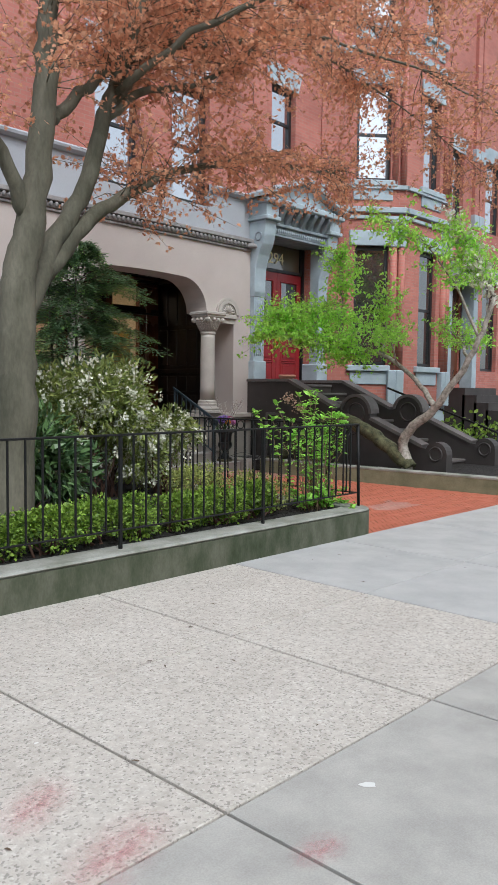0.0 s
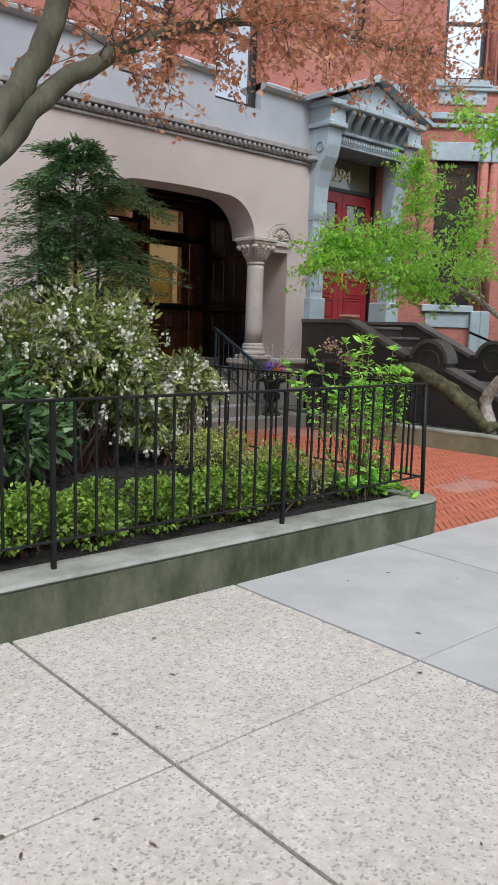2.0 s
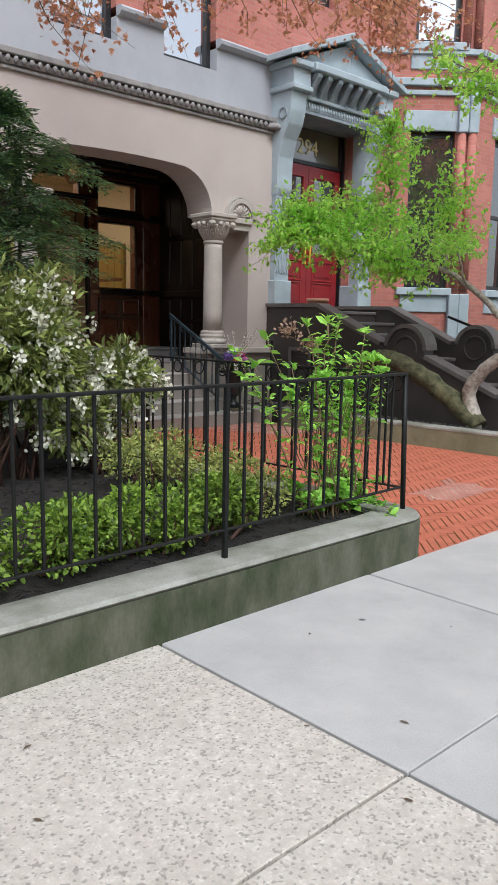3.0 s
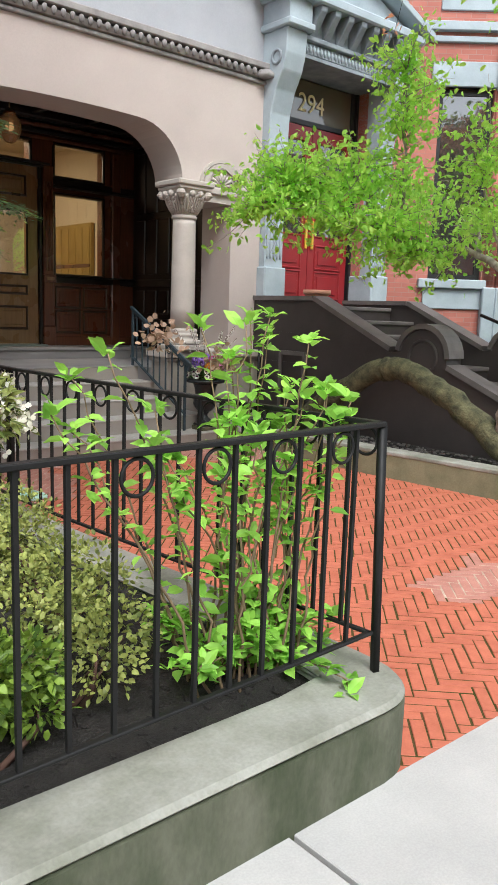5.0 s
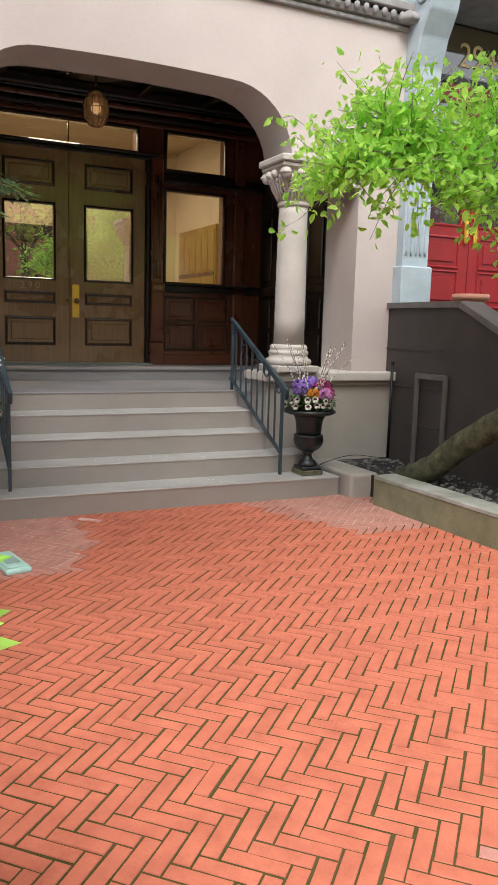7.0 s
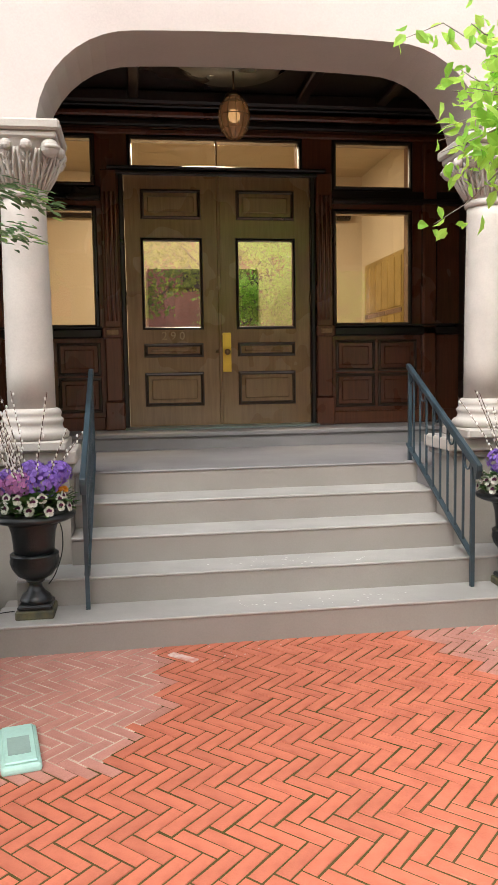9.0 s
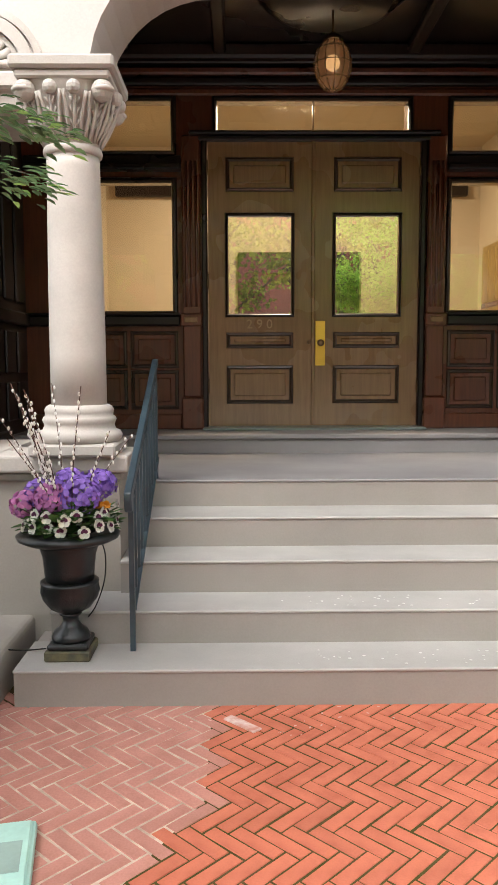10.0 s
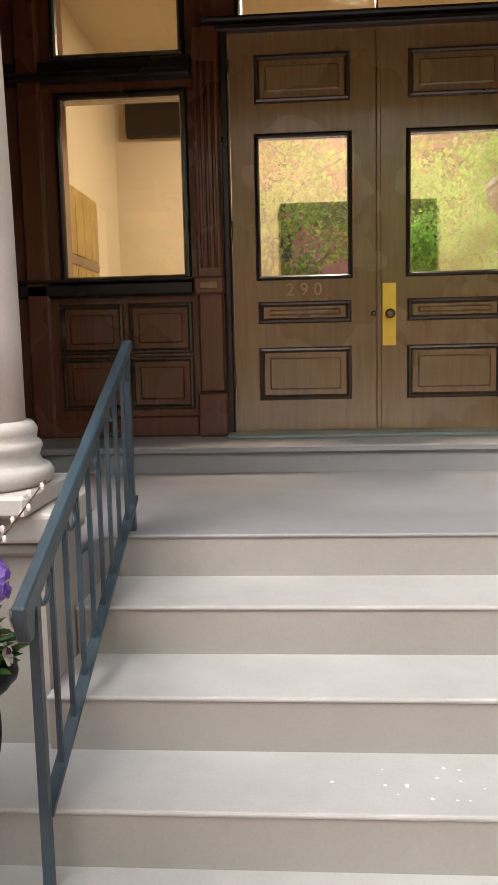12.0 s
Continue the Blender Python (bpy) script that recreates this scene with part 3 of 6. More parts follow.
strips(band, -8, 2.70, 4.40, 5.14, 0.58, 1.1, [(w[0], w[1], w[2], 5.14) for w in WINS[:3]])
struct("wall_band", band, STONE_GREY, "grey painted stone band between the cornice and the brickwork", "wall")
up = bmesh.new()
strips(up, -8, 2.70, 5.25, 16.5, 0.60, 1.1, [(w[0], w[1], max(w[2], 5.25), w[3]) for w in WINS])
struct("wall_brick", up, WALL_BRICK, "red brick wall of the upper storeys", "wall")
# Added black slab: the darkness of unlit rooms is its colour.
struct("wall_core", bx(-8, 2.70, 1.45, 1.6, 4.2, 16.5), BLACK_WOOD, "black slab in place of unlit rooms behind the upper windows", "wall")
struct("roof", bx(-8.2, 14, 0.3, 6.0, 16.5, 16.8), CORNICE, "plain roof edge", "roof")

corn = thing("porch_cornice", "weathered stone cornice with an egg-and-dart row", "cornice", kind="structure")
part("lower_fillet", bx(-8, 2.66, 0.515, 0.60, 4.17, 4.215, bevel=0.01), CORNICE, corn)
part("cove", prism([(0.56, 4.215), (0.50, 4.23), (0.475, 4.28), (0.56, 4.325)], "x", -8, 2.62), CORNICE, corn)
part("top_fillet", bx(-8, 2.66, 0.455, 0.60, 4.325, 4.40, bevel=0.01), CORNICE, corn)
egg = lathe([(0.004, -0.042), (0.022, -0.03), (0.03, 0.0), (0.024, 0.03), (0.006, 0.042)], 8)
egg_me = mesh_of("egg", egg, CORNICE)
x = 2.50
while x > -3.2:
    e = new("egg", egg_me)
    e.parent = corn
    e.location = (x, 0.477, 4.275)
    x -= 0.098
part("end_rosette", lathe([(0.02, -0.05), (0.10, -0.05), (0.12, -0.02), (0.09, 0.02), (0.05, 0.05), (0.01, 0.06)], 16, (2.58, 0.485, 4.275), lambda q, z: 1 + 0.12 * math.cos(6 * q)), CORNICE, corn)
sc = thing("string_course", "moulded grey stone string course above the band", "string course", kind="structure")
cuts = [(-8, -4.0), (-2.9, -1.02), (-0.10, 0.62), (1.53, 2.72)]
for a0, a1 in cuts:
    part("moulding", prism([(0.60, 5.13), (0.53, 5.14), (0.485, 5.18), (0.475, 5.22), (0.50, 5.25), (0.60, 5.255)], "x", a0, a1), STONE_GREY, sc)


def sash_window(w, y, lintel=True, glass=None, frame=None, trim=None, blind=0.0):
    """A tall sash window set back in the wall: frame, two panes, meeting rail and splayed lintel."""
    x0, x1, z0, z1 = w
    win = thing("window_1", "tall dark-framed sash window reflecting a white sky", "window", group="upper sash windows", kind="structure")
    fr = bmesh.new()
    for a in ((x0, x0 + 0.07, z0, z1), (x1 - 0.07, x1, z0, z1), (x0 + 0.07, x1 - 0.07, z0, z0 + 0.08), (x0 + 0.07, x1 - 0.07, z1 - 0.08, z1)):
        box(fr, a[0], a[1], y, y + 0.10, a[2], a[3])
    part("window_frame", fr, frame or FRAME, win)
    zm = (z0 + z1) / 2
    part("meeting_rail", bx(x0 + 0.07, x1 - 0.07, y + 0.02, y + 0.08, zm - 0.03, zm + 0.03), frame or FRAME, win)
    part("pane", bx(x0 + 0.07, x1 - 0.07, y + 0.045, y + 0.052, z0 + 0.08, zm - 0.03), glass or GLASS_SKY, win)
    part("pane", bx(x0 + 0.07, x1 - 0.07, y + 0.025, y + 0.032, zm + 0.03, z1 - 0.08), glass or GLASS_SKY, win)
    if lintel:
        part("lintel", prism([(x0 - 0.08, z1), (x1 + 0.08, z1), (x1 + 0.20, z1 + 0.42), (x0 - 0.20, z1 + 0.42)], "y", y - 0.14, y + 0.1, 0.006), trim or STONE_GREY, win, "splayed pale stone lintel")
    return win


for w in WINS:
    sash_window(w, 0.72)
for w in WINS[3:]:
    tagged(part("window_sill", bx(w[0] - 0.12, w[1] + 0.12, 0.50, 0.62, w[2] - 0.14, w[2], bevel=0.01), STONE_GREY), "pale stone window sill", "sill", kind="structure")

# ---- the neighbouring house ----
N_WIN = [(3.30, 4.05, 6.30, 7.62), (3.30, 4.05, 9.0, 10.4)]
nb = bmesh.new()
strips(nb, 2.70, 5.0, 1.4, 16.5, 0.65, 1.1, [(2.93, 4.62, 1.4, 4.62), N_WIN[0], N_WIN[1]])
struct("wall_neighbour", nb, WALL_BRICK, "red brick wall above the neighbouring doorway", "wall")
# the bay: a wide canted side with one window on each storey, then the front
BAY_O, BAY_TURN = (4.90, 0.62), -41.8
BAY_SIDE = [(0.77, 1.53, 2.05, 4.65), (0.77, 1.53, 6.05, 8.06), (0.77, 1.53, 9.4, 11.2)]
BAY_FRONT = [(6.92, 7.68, 2.05, 4.65), (6.98, 7.72, 6.05, 8.06), (6.98, 7.72, 9.4, 11.2)]
bay_turn = pose(BAY_O[0], BAY_O[1], 0, 0, 0, BAY_TURN)
side = struct("wall_bay_side", strips(bmesh.new(), 0.0, 1.90, 1.15, 16.5, 0.0, 0.3, BAY_SIDE), WALL_BRICK, "red brick canted side of the neighbouring bay", "wall")
side.matrix_basis = bay_turn
struct("wall_bay", strips(bmesh.new(), 6.32, 8.2, 1.15, 16.5, -0.645, -0.35, BAY_FRONT), WALL_BRICK, "red brick bay front of the neighbouring house", "wall")
struct("wall_bay_return", prism([(8.2, -0.645), (9.4, 0.66), (9.1, 0.66), (8.0, -0.35)], "z", 1.15, 16.5), WALL_BRICK, "red brick far side of the bay", "wall")
struct("wall_bay_base", prism([(4.9, 0.60), (6.31, -0.66), (8.2, -0.66), (9.42, 0.62), (9.42, 1.0), (4.9, 1.0)], "z", 0.0, 1.15), BLUE_STONE, "pale blue-grey stone base of the bay", "wall")
far = bmesh.new()
strips(far, 9.1, 16.0, 0.0, 16.5, 0.66, 1.1, [(10.2, 11.4, 1.7, 4.5), (10.3, 11.3, 6.2, 8.0), (12.6, 13.6, 2.1, 4.7), (12.6, 13.6, 6.1, 8.1)])
struct("wall_far", far, WALL_BRICK, "red brick front of the houses further along the street", "wall")
# Black fillings behind the panes, coloured as the dark of unlit rooms.
struct("wall_core_bay", prism([(5.3, 0.9), (6.5, -0.15), (8.0, -0.15), (8.9, 0.9)], "z", 1.2, 16.4), BLACK_WOOD, "black block in place of unlit rooms behind the bay windows", "wall")
struct("wall_core_far", bx(2.70, 16, 1.5, 1.65, 0.0, 16.5), BLACK_WOOD, "black slab in place of unlit rooms behind the neighbouring windows", "wall")
for w in N_WIN:
    sash_window(w, 0.78, trim=BLUE_STONE)
for w in ((10.3, 11.3, 6.2, 8.0), (12.6, 13.6, 2.1, 4.7), (12.6, 13.6, 6.1, 8.1)):
    sash_window(w, 0.78, trim=BLUE_STONE, glass=GLASS_DIM if w[3] < 5 else GLASS_SKY)


def bay_face(wins, x0, x1, turn):
    """One face of the bay: windows with trim, painted bands and corner shafts, drawn along x and then turned."""
    done = []
    for i, w in enumerate(wins):
        done.append(sash_window(w, 0.10, lintel=False, glass=GLASS_DIM if i == 0 else GLASS_SKY))
        k = thing("bay_window_trim", "blue-grey painted stone lintel and sill of the bay window", "window trim", group="bay window trim", kind="structure")
        part("lintel", bx(w[0] - 0.13, w[1] + 0.30, -0.04, 0.1, w[3], w[3] + 0.33, bevel=0.012), BLUE_STONE, k)
        part("sill", bx(w[0] - 0.14, w[1] + 0.14, -0.09, 0.1, w[2] - 0.13, w[2], bevel=0.012), BLUE_STONE, k)
        part("apron", bx(w[0] - 0.06, w[1] + 0.06, -0.03, 0.05, w[2] - 0.42, w[2] - 0.13, bevel=0.01), BLUE_STONE, k)
        done.append(k)
    for z0, z1, out in ((5.22, 5.30, 0.05), (5.36, 5.48, 0.09), (5.86, 5.96, 0.07), (8.70, 8.86, 0.06), (11.9, 12.1, 0.06)):
        bc = thing("bay_band", "blue-grey moulded band round the brick bay", "string course", group="bay bands", kind="structure")
        part("band", bx(x0, x1, -out, 0.02, z0, z1, bevel=0.01), BLUE_STONE, bc)
        done.append(bc)
    for x in (x1 - 0.09, x1 - 0.27):
        bp = thing("bay_pilaster", "red brick corner shaft of the bay with a stone capital", "pilaster", group="bay pilasters", kind="structure")
        part("shaft", lathe([(0.075, 1.95), (0.075, 4.62)], 12, (x, -0.03, 0)), WALL_BRICK, bp)
        part("base", bx(x - 0.09, x + 0.09, -0.13, 0.05, 1.15, 1.95, bevel=0.015), BLUE_STONE, bp)
        part("capital", bx(x - 0.085, x + 0.085, -0.12, 0.05, 4.62, 5.2, bevel=0.015), BLUE_STONE, bp)
        part("upper_shaft", lathe([(0.065, 5.97), (0.065, 8.69)], 12, (x, -0.03, 0)), WALL_BRICK, bp)
        done.append(bp)
    for ob in done:
        ob.matrix_basis = turn


bay_face(BAY_SIDE, 0.0, 1.90, bay_turn)
bay_face([(x0 - 6.32, x1 - 6.32, z0, z1) for x0, x1, z0, z1 in BAY_FRONT], 0.0, 1.88, pose(6.32, -0.645, 0))
for x in (9.75, 11.9, 12.2):
    pl = thing("wall_pilaster", "red brick pilaster strip with blue-grey stone blocks", "pilaster", group="wall pilasters", kind="structure")
    part("strip", bx(x - 0.12, x + 0.12, 0.56, 0.67, 1.15, 11.9, bevel=0.01), WALL_BRICK, pl)
    for z in (4.6, 6.1, 7.9):
        part("block", bx(x - 0.14, x + 0.14, 0.53, 0.67, z, z + 0.35, bevel=0.012), BLUE_STONE, pl)


# ---- the doors and the panelled door wall ----
struct("wall_north", strips(bmesh.new(), -2.5, 2.5, 0.9, 4.1, 3.0, 3.14, [(-0.86, 0.86, 0.9, 3.296), (-0.775, 0.755, 3.345, 3.59), (1.115, 1.84, 1.915, 2.955), (1.115, 1.84, 3.19, 3.59), (-1.865, -1.14, 1.915, 2.955), (-1.865, -1.14, 3.19, 3.59)]),
       DARK_WOOD, "dark varnished wooden wall round the doors and sidelights", "wall")


def moulded_frame(x0, x1, z0, z1, y, w, d, mat, parent, name="moulding"):
    """A mitred frame of rounded section round an opening."""
    bm = bmesh.new()
    ring = []
    for dx, dy in ((0, 0.0), (0.25, 0.8), (0.6, 1.0), (0.85, 0.55), (1.0, 0.0)):
        k = w * dx
        ring.append([bm.verts.new(p) for p in ((x0 - w + k, y - d * dy, z0 - w + k), (x1 + w - k, y - d * dy, z0 - w + k), (x1 + w - k, y - d * dy, z1 + w - k), (x0 - w + k, y - d * dy, z1 + w - k))])
    for a, b in zip(ring, ring[1:]):
        for i in range(4):
            bm.faces.new((a[i], a[(i + 1) % 4], b[(i + 1) % 4], b[i]))
    return part(name, bm, mat, parent)


def raised_panel(x0, x1, z0, z1, y, mat, parent):
    """A fielded panel: sunk border, raised middle."""
    moulded_frame(x0 + 0.03, x1 - 0.03, z0 + 0.03, z1 - 0.03, y, 0.032, 0.018, MOULD_WOOD, parent, "panel_moulding")
    part("panel", bx(x0 + 0.06, x1 - 0.06, y - 0.012, y + 0.005, z0 + 0.06 if z1 - z0 > 0.2 else z0 + 0.045, z1 - 0.06 if z1 - z0 > 0.2 else z1 - 0.045, bevel=0.009), mat, parent)


for s in (-1, 1):
    leaf = thing("double_door", "closed dark olive-brown varnished door leaf with a glass light and raised panels", "door", group="entrance doors", kind="")
    f = lambda a, b: sorted((s * a, s * b))
    g0, g1 = f(0.182, 0.692)
    l0, l1 = f(0.004, 0.856)
    yd = 2.985
    part("leaf", strips(bmesh.new(), l0, l1, 0.98, 3.285, yd, yd + 0.05, [(g0, g1, 1.90, 2.68)]), DOOR_WOOD, leaf)
    moulded_frame(g0, g1, 1.90, 2.68, yd, 0.028, 0.022, BLACK_WOOD, leaf, "glazing_bead")
    gl = part("pane", bx(g0, g1, yd + 0.02, yd + 0.026, 1.90, 2.68), GLASS_DOOR, leaf, "clear glass reflecting green trees")
    gl.visible_shadow = False
    for z0, z1 in ((2.875, 3.14), (1.62, 1.745), (1.165, 1.475)):
        raised_panel(*f(0.165, 0.71), z0, z1, yd, DOOR_WOOD, leaf)
    for z in (1.25, 2.1, 3.0):
        part("hinge", lathe([(0.009, 0), (0.009, 0.12)], 8, (s * 0.862, yd - 0.004, z)), BRONZE, leaf)
    if s > 0:
        part("astragal", bx(-0.018, 0.012, yd - 0.014, yd, 0.985, 3.28, bevel=0.006), DOOR_WOOD, leaf)
        pl = part("push_plate", bx(0.018, 0.098, yd - 0.006, yd, 1.475, 1.84, bevel=0.002), BRASS, leaf, "polished yellow brass push plate")
        kn = part("knob", lathe([(0.004, -0.06), (0.02, -0.058), (0.029, -0.045), (0.027, -0.03), (0.012, -0.02), (0.012, 0.0), (0.022, 0.004)], 16), BRONZE, leaf)
        kn.matrix_basis = pose(0.058, yd - 0.008, 1.66, -90)
    else:
        kn = part("knob", lathe([(0.004, -0.03), (0.012, -0.028), (0.016, -0.015), (0.008, 0.0)], 12), BRONZE, leaf)
        kn.matrix_basis = pose(-0.035, yd, 1.665, -90)


def writing(text, size, where, mat, parent, depth=0.006, name="number"):
    """Raised characters facing the street."""
    cu = bpy.data.curves.new(name, "FONT")
    cu.body, cu.size, cu.extrude, cu.align_x, cu.align_y = text, size, depth, "CENTER", "CENTER"
    tmp = bpy.data.objects.new(name, cu)
    scene.collection.objects.link(tmp)
    me = bpy.data.meshes.new_from_object(tmp.evaluated_get(bpy.context.evaluated_depsgraph_get()))
    bpy.data.objects.remove(tmp)
    me.materials.clear()
    me.materials.append(mat)
    ob = new(name, me)
    ob.matrix_basis = pose(*where, 90, 0, 0)
    if parent is not None:
        ob.parent = parent
    return ob


num = thing("house_number", "dull bronze house number 290 on the door leaf", "house number")
writing("2 9 0", 0.105, (-0.44, 2.984, 1.812), surface("dull_number", (0.42, 0.29, 0.15), None, 0.4, metal=0.5), num)

surround = thing("door_surround", "dark carved wooden pilasters, cornices and panels round the doors", "door surround", kind="structure")
for s in (-1, 1):
    f = lambda a, b: sorted((s * a, s * b))
    part("jamb", bx(*f(0.864, 0.905), 2.945, 3.0, 0.96, 3.30, bevel=0.008), BLACK_WOOD, surround)
    part("pilaster", bx(*f(0.915, 1.065), 2.925, 3.0, 1.22, 3.30, bevel=0.012), DARK_WOOD, surround)
    for k in range(3):
        part("flute", lathe([(0.012, 1.95), (0.012, 3.1)], 8, (s * (0.95 + 0.04 * k), 2.925, 0)), DARK_WOOD, surround)
    part("pilaster_block", bx(*f(0.905, 1.085), 2.895, 3.0, 1.795, 1.90, bevel=0.012), DARK_WOOD, surround)
    part("block_panel", bx(*f(0.94, 1.05), 2.885, 2.90, 1.825, 1.87, bevel=0.006), DOOR_WOOD, surround)
    part("pilaster_base", bx(*f(0.90, 1.08), 2.905, 3.0, 0.956, 1.22, bevel=0.012), DARK_WOOD, surround)
    part("sill_band", bx(*f(1.086, 2.33), 2.93, 3.0, 1.80, 1.885, bevel=0.014), BLACK_WOOD, surround)
    part("sill_cap", bx(*f(1.086, 2.33), 2.905, 3.0, 1.885, 1.905, bevel=0.006), BLACK_WOOD, surround)
    part("transom_shelf", bx(*f(1.066, 2.33), 2.89, 3.0, 3.03, 3.075, bevel=0.012), BLACK_WOOD, surround)
    part("transom_band", bx(*f(1.066, 2.33), 2.94, 3.0, 3.075, 3.15, bevel=0.01), BLACK_WOOD, surround)
    part("skirting", bx(*f(1.08, 2.33), 2.955, 3.0, 0.956, 1.08, bevel=0.01), DARK_WOOD, surround)
    part("corner_post", bx(*f(1.96, 2.10), 2.93, 3.0, 0.956, 3.6, bevel=0.014), DARK_WOOD, surround)
    for a, b in ((1.11, 1.50), (1.53, 1.92)):
        raised_panel(*f(a, b), 1.12, 1.44, 2.998, DARK_WOOD, surround)
        raised_panel(*f(a, b), 1.46, 1.76, 2.998, DARK_WOOD, surround)
part("head_cornice", bx(-1.0, 1.0, 2.87, 3.0, 3.296, 3.322, bevel=0.01), BLACK_WOOD, surround)
part("head_bed", bx(-0.93, 0.93, 2.92, 3.0, 3.262, 3.296, bevel=0.008), BLACK_WOOD, surround)
for k, (z, d) in enumerate(((3.62, 0.03), (3.69, 0.06), (3.76, 0.09), (3.83, 0.13))):
    part("frieze_moulding", bx(-2.33, 2.33, 3.0 - d, 3.0, z, z + 0.055, bevel=0.014), BLACK_WOOD if k % 2 else DARK_WOOD, surround)

lights = thing("sidelights", "glazed sidelights and transom in dark frames", "window", kind="structure")
for x0, x1, z0, z1 in ((1.125, 1.83, 1.925, 2.945), (1.125, 1.83, 3.20, 3.58), (-1.855, -1.15, 1.925, 2.945), (-1.855, -1.15, 3.20, 3.58), (-0.775, 0.755, 3.355, 3.58)):
    moulded_frame(x0, x1, z0, z1, 3.0, 0.045, 0.03, BLACK_WOOD, lights, "frame")
    p = part("pane", bx(x0 - 0.01, x1 + 0.01, 3.02, 3.026, z0 - 0.01, z1 + 0.01), GLASS_SIDE, lights)
    p.visible_shadow = False
part("transom_bar", bx(-0.012, 0.0, 3.005, 3.04, 3.35, 3.585), BRONZE, lights)

# ---- the lit vestibule behind the doors ----
struct("floor_vestibule", bx(-2.5, 2.5, 3.14, 5.6, 0.80, 0.97), surface("vestibule_tile", (0.35, 0.28, 0.2), None, 0.4), "brown tiled vestibule floor", "floor")
struct("wall_vestibule_back", bx(-2.5, 2.5, 5.3, 5.45, 0.97, 4.0), PLASTER, "warm cream vestibule wall", "wall")
struct("wall_vestibule_west", bx(-2.2, -2.06, 3.14, 5.3, 0.97, 4.0), PLASTER, "warm cream vestibule wall", "wall")
struct("wall_vestibule_east", bx(2.06, 2.2, 3.14, 5.3, 0.97, 4.0), PLASTER, "warm cream vestibule wall", "wall")
struct("ceiling_vestibule", bx(-2.5, 2.5, 3.14, 5.45, 3.86, 4.0), PLASTER, "warm cream vestibule ceiling", "ceiling")
inner = thing("inner_door", "dark wooden inner door with a glass panel", "door")
part("leaf", strips(bmesh.new(), -0.62, 0.72, 0.97, 2.72, 5.24, 5.30, [(-0.42, 0.52, 1.5, 2.5)]), PORCH_WOOD, inner)
part("pane", bx(-0.42, 0.52, 5.27, 5.276, 1.5, 2.5), GLASS_DIM, inner)
part("header", bx(-1.95, 1.9, 5.22, 5.30, 3.32, 3.62, bevel=0.01), PORCH_WOOD, inner)
for s in (-1, 1):
    mb = thing("mailbox_bank", "yellow brass bank of mailboxes on the vestibule wall", "mailboxes", group="mailboxes")
    f = lambda a, b: sorted((s * a, s * b))
    y0, y1, zt = (3.60, 4.95, 2.72) if s > 0 else (3.45, 4.27, 2.60)
    part("case", bx(*f(1.99, 2.057), y0, y1, 1.72, zt, bevel=0.006), MAIL_BRASS, mb)
    n = 6 if s > 0 else 4
    w = (y1 - y0 - 0.04) / n
    for r, (z0, z1) in enumerate(((1.78, 2.06), (2.14, zt - 0.05))):
        for c in range(n):
            y = y0 + 0.02 + c * w
            part("mailbox_door", bx(*f(1.98, 1.991), y + 0.01, y + w - 0.01, z0, z1, bevel=0.004), MAIL_BRASS, mb)
    part("dark_band", bx(*f(1.982, 1.991), y0 + 0.02, y1 - 0.02, 2.075, 2.125), DARK_WOOD, mb)
vl = thing("vestibule_lamp", "round glass ceiling lamp giving warm light", "ceiling lamp")
part("bowl", lathe([(0.02, -0.10), (0.10, -0.085), (0.16, -0.045), (0.17, 0.0)], 24, (0.0, 3.42, 3.855)), glow("warm_bowl", (1.0, 0.72, 0.40), 6.0), vl)
lamp = new("vestibule_light", bpy.data.lights.new("vestibule_light", "AREA"))
lamp.data.shape, lamp.data.size, lamp.data.energy, lamp.data.color = "DISK", 0.6, 30.0, (1.0, 0.80, 0.56)
lamp.matrix_world = look((0.0, 3.75, 3.80), (0.0, 4.1, 0.0))

# ---- porch lamp ----
pend = thing("porch_lantern", "oval amber glass porch lantern in a wire cage", "lantern")
LX, LY, LZ = 0.02, 1.90, 3.452
part("rod", lathe([(0.008, 0.17), (0.008, 0.34)], 8, (LX, LY, LZ)), BRONZE, pend)
part("cap", lathe([(0.02, 0.20), (0.06, 0.17), (0.075, 0.14), (0.05, 0.135)], 16, (LX, LY, LZ)), BRONZE, pend)
m_, t_, b_ = nodes_of("amber_glass")
b_.inputs["Base Color"].default_value, b_.inputs["Roughness"].default_value = (0.40, 0.22, 0.10, 1), 0.08
b_.inputs["Transmission Weight"].default_value = 0.5
b_.inputs["Emission Color"].default_value, b_.inputs["Emission Strength"].default_value = (1.0, 0.55, 0.25, 1), 0.01
part("globe", lathe([(0.02, -0.165), (0.06, -0.15), (0.095, -0.10), (0.118, -0.03), (0.118, 0.03), (0.10, 0.09), (0.065, 0.135), (0.03, 0.145)], 12, (LX, LY, LZ)), m_, pend, "faceted amber glass globe")
cage = bmesh.new()
prof = [(0.025, -0.168), (0.066, -0.15), (0.102, -0.10), (0.125, -0.03), (0.125, 0.03), (0.106, 0.09), (0.07, 0.138)]
for k in range(12):
    q = 2 * math.pi * k / 12
    tube(cage, [(LX + r * math.cos(q), LY + r * math.sin(q), LZ + z) for r, z in prof], 0.0032, 5)
for r, z in ((0.126, 0.0), (0.104, -0.1), (0.107, 0.09)):
    torus(cage, (LX, LY, LZ + z), r, 0.0032, "z", 24, 5)
part("wire_cage", cage, BRONZE, pend)
part("bulb", lathe([(0.01, -0.04), (0.03, -0.02), (0.032, 0.01), (0.018, 0.04)], 12, (LX, LY, LZ)), glow("bulb_filament", (1.0, 0.75, 0.45), 0.5), pend)


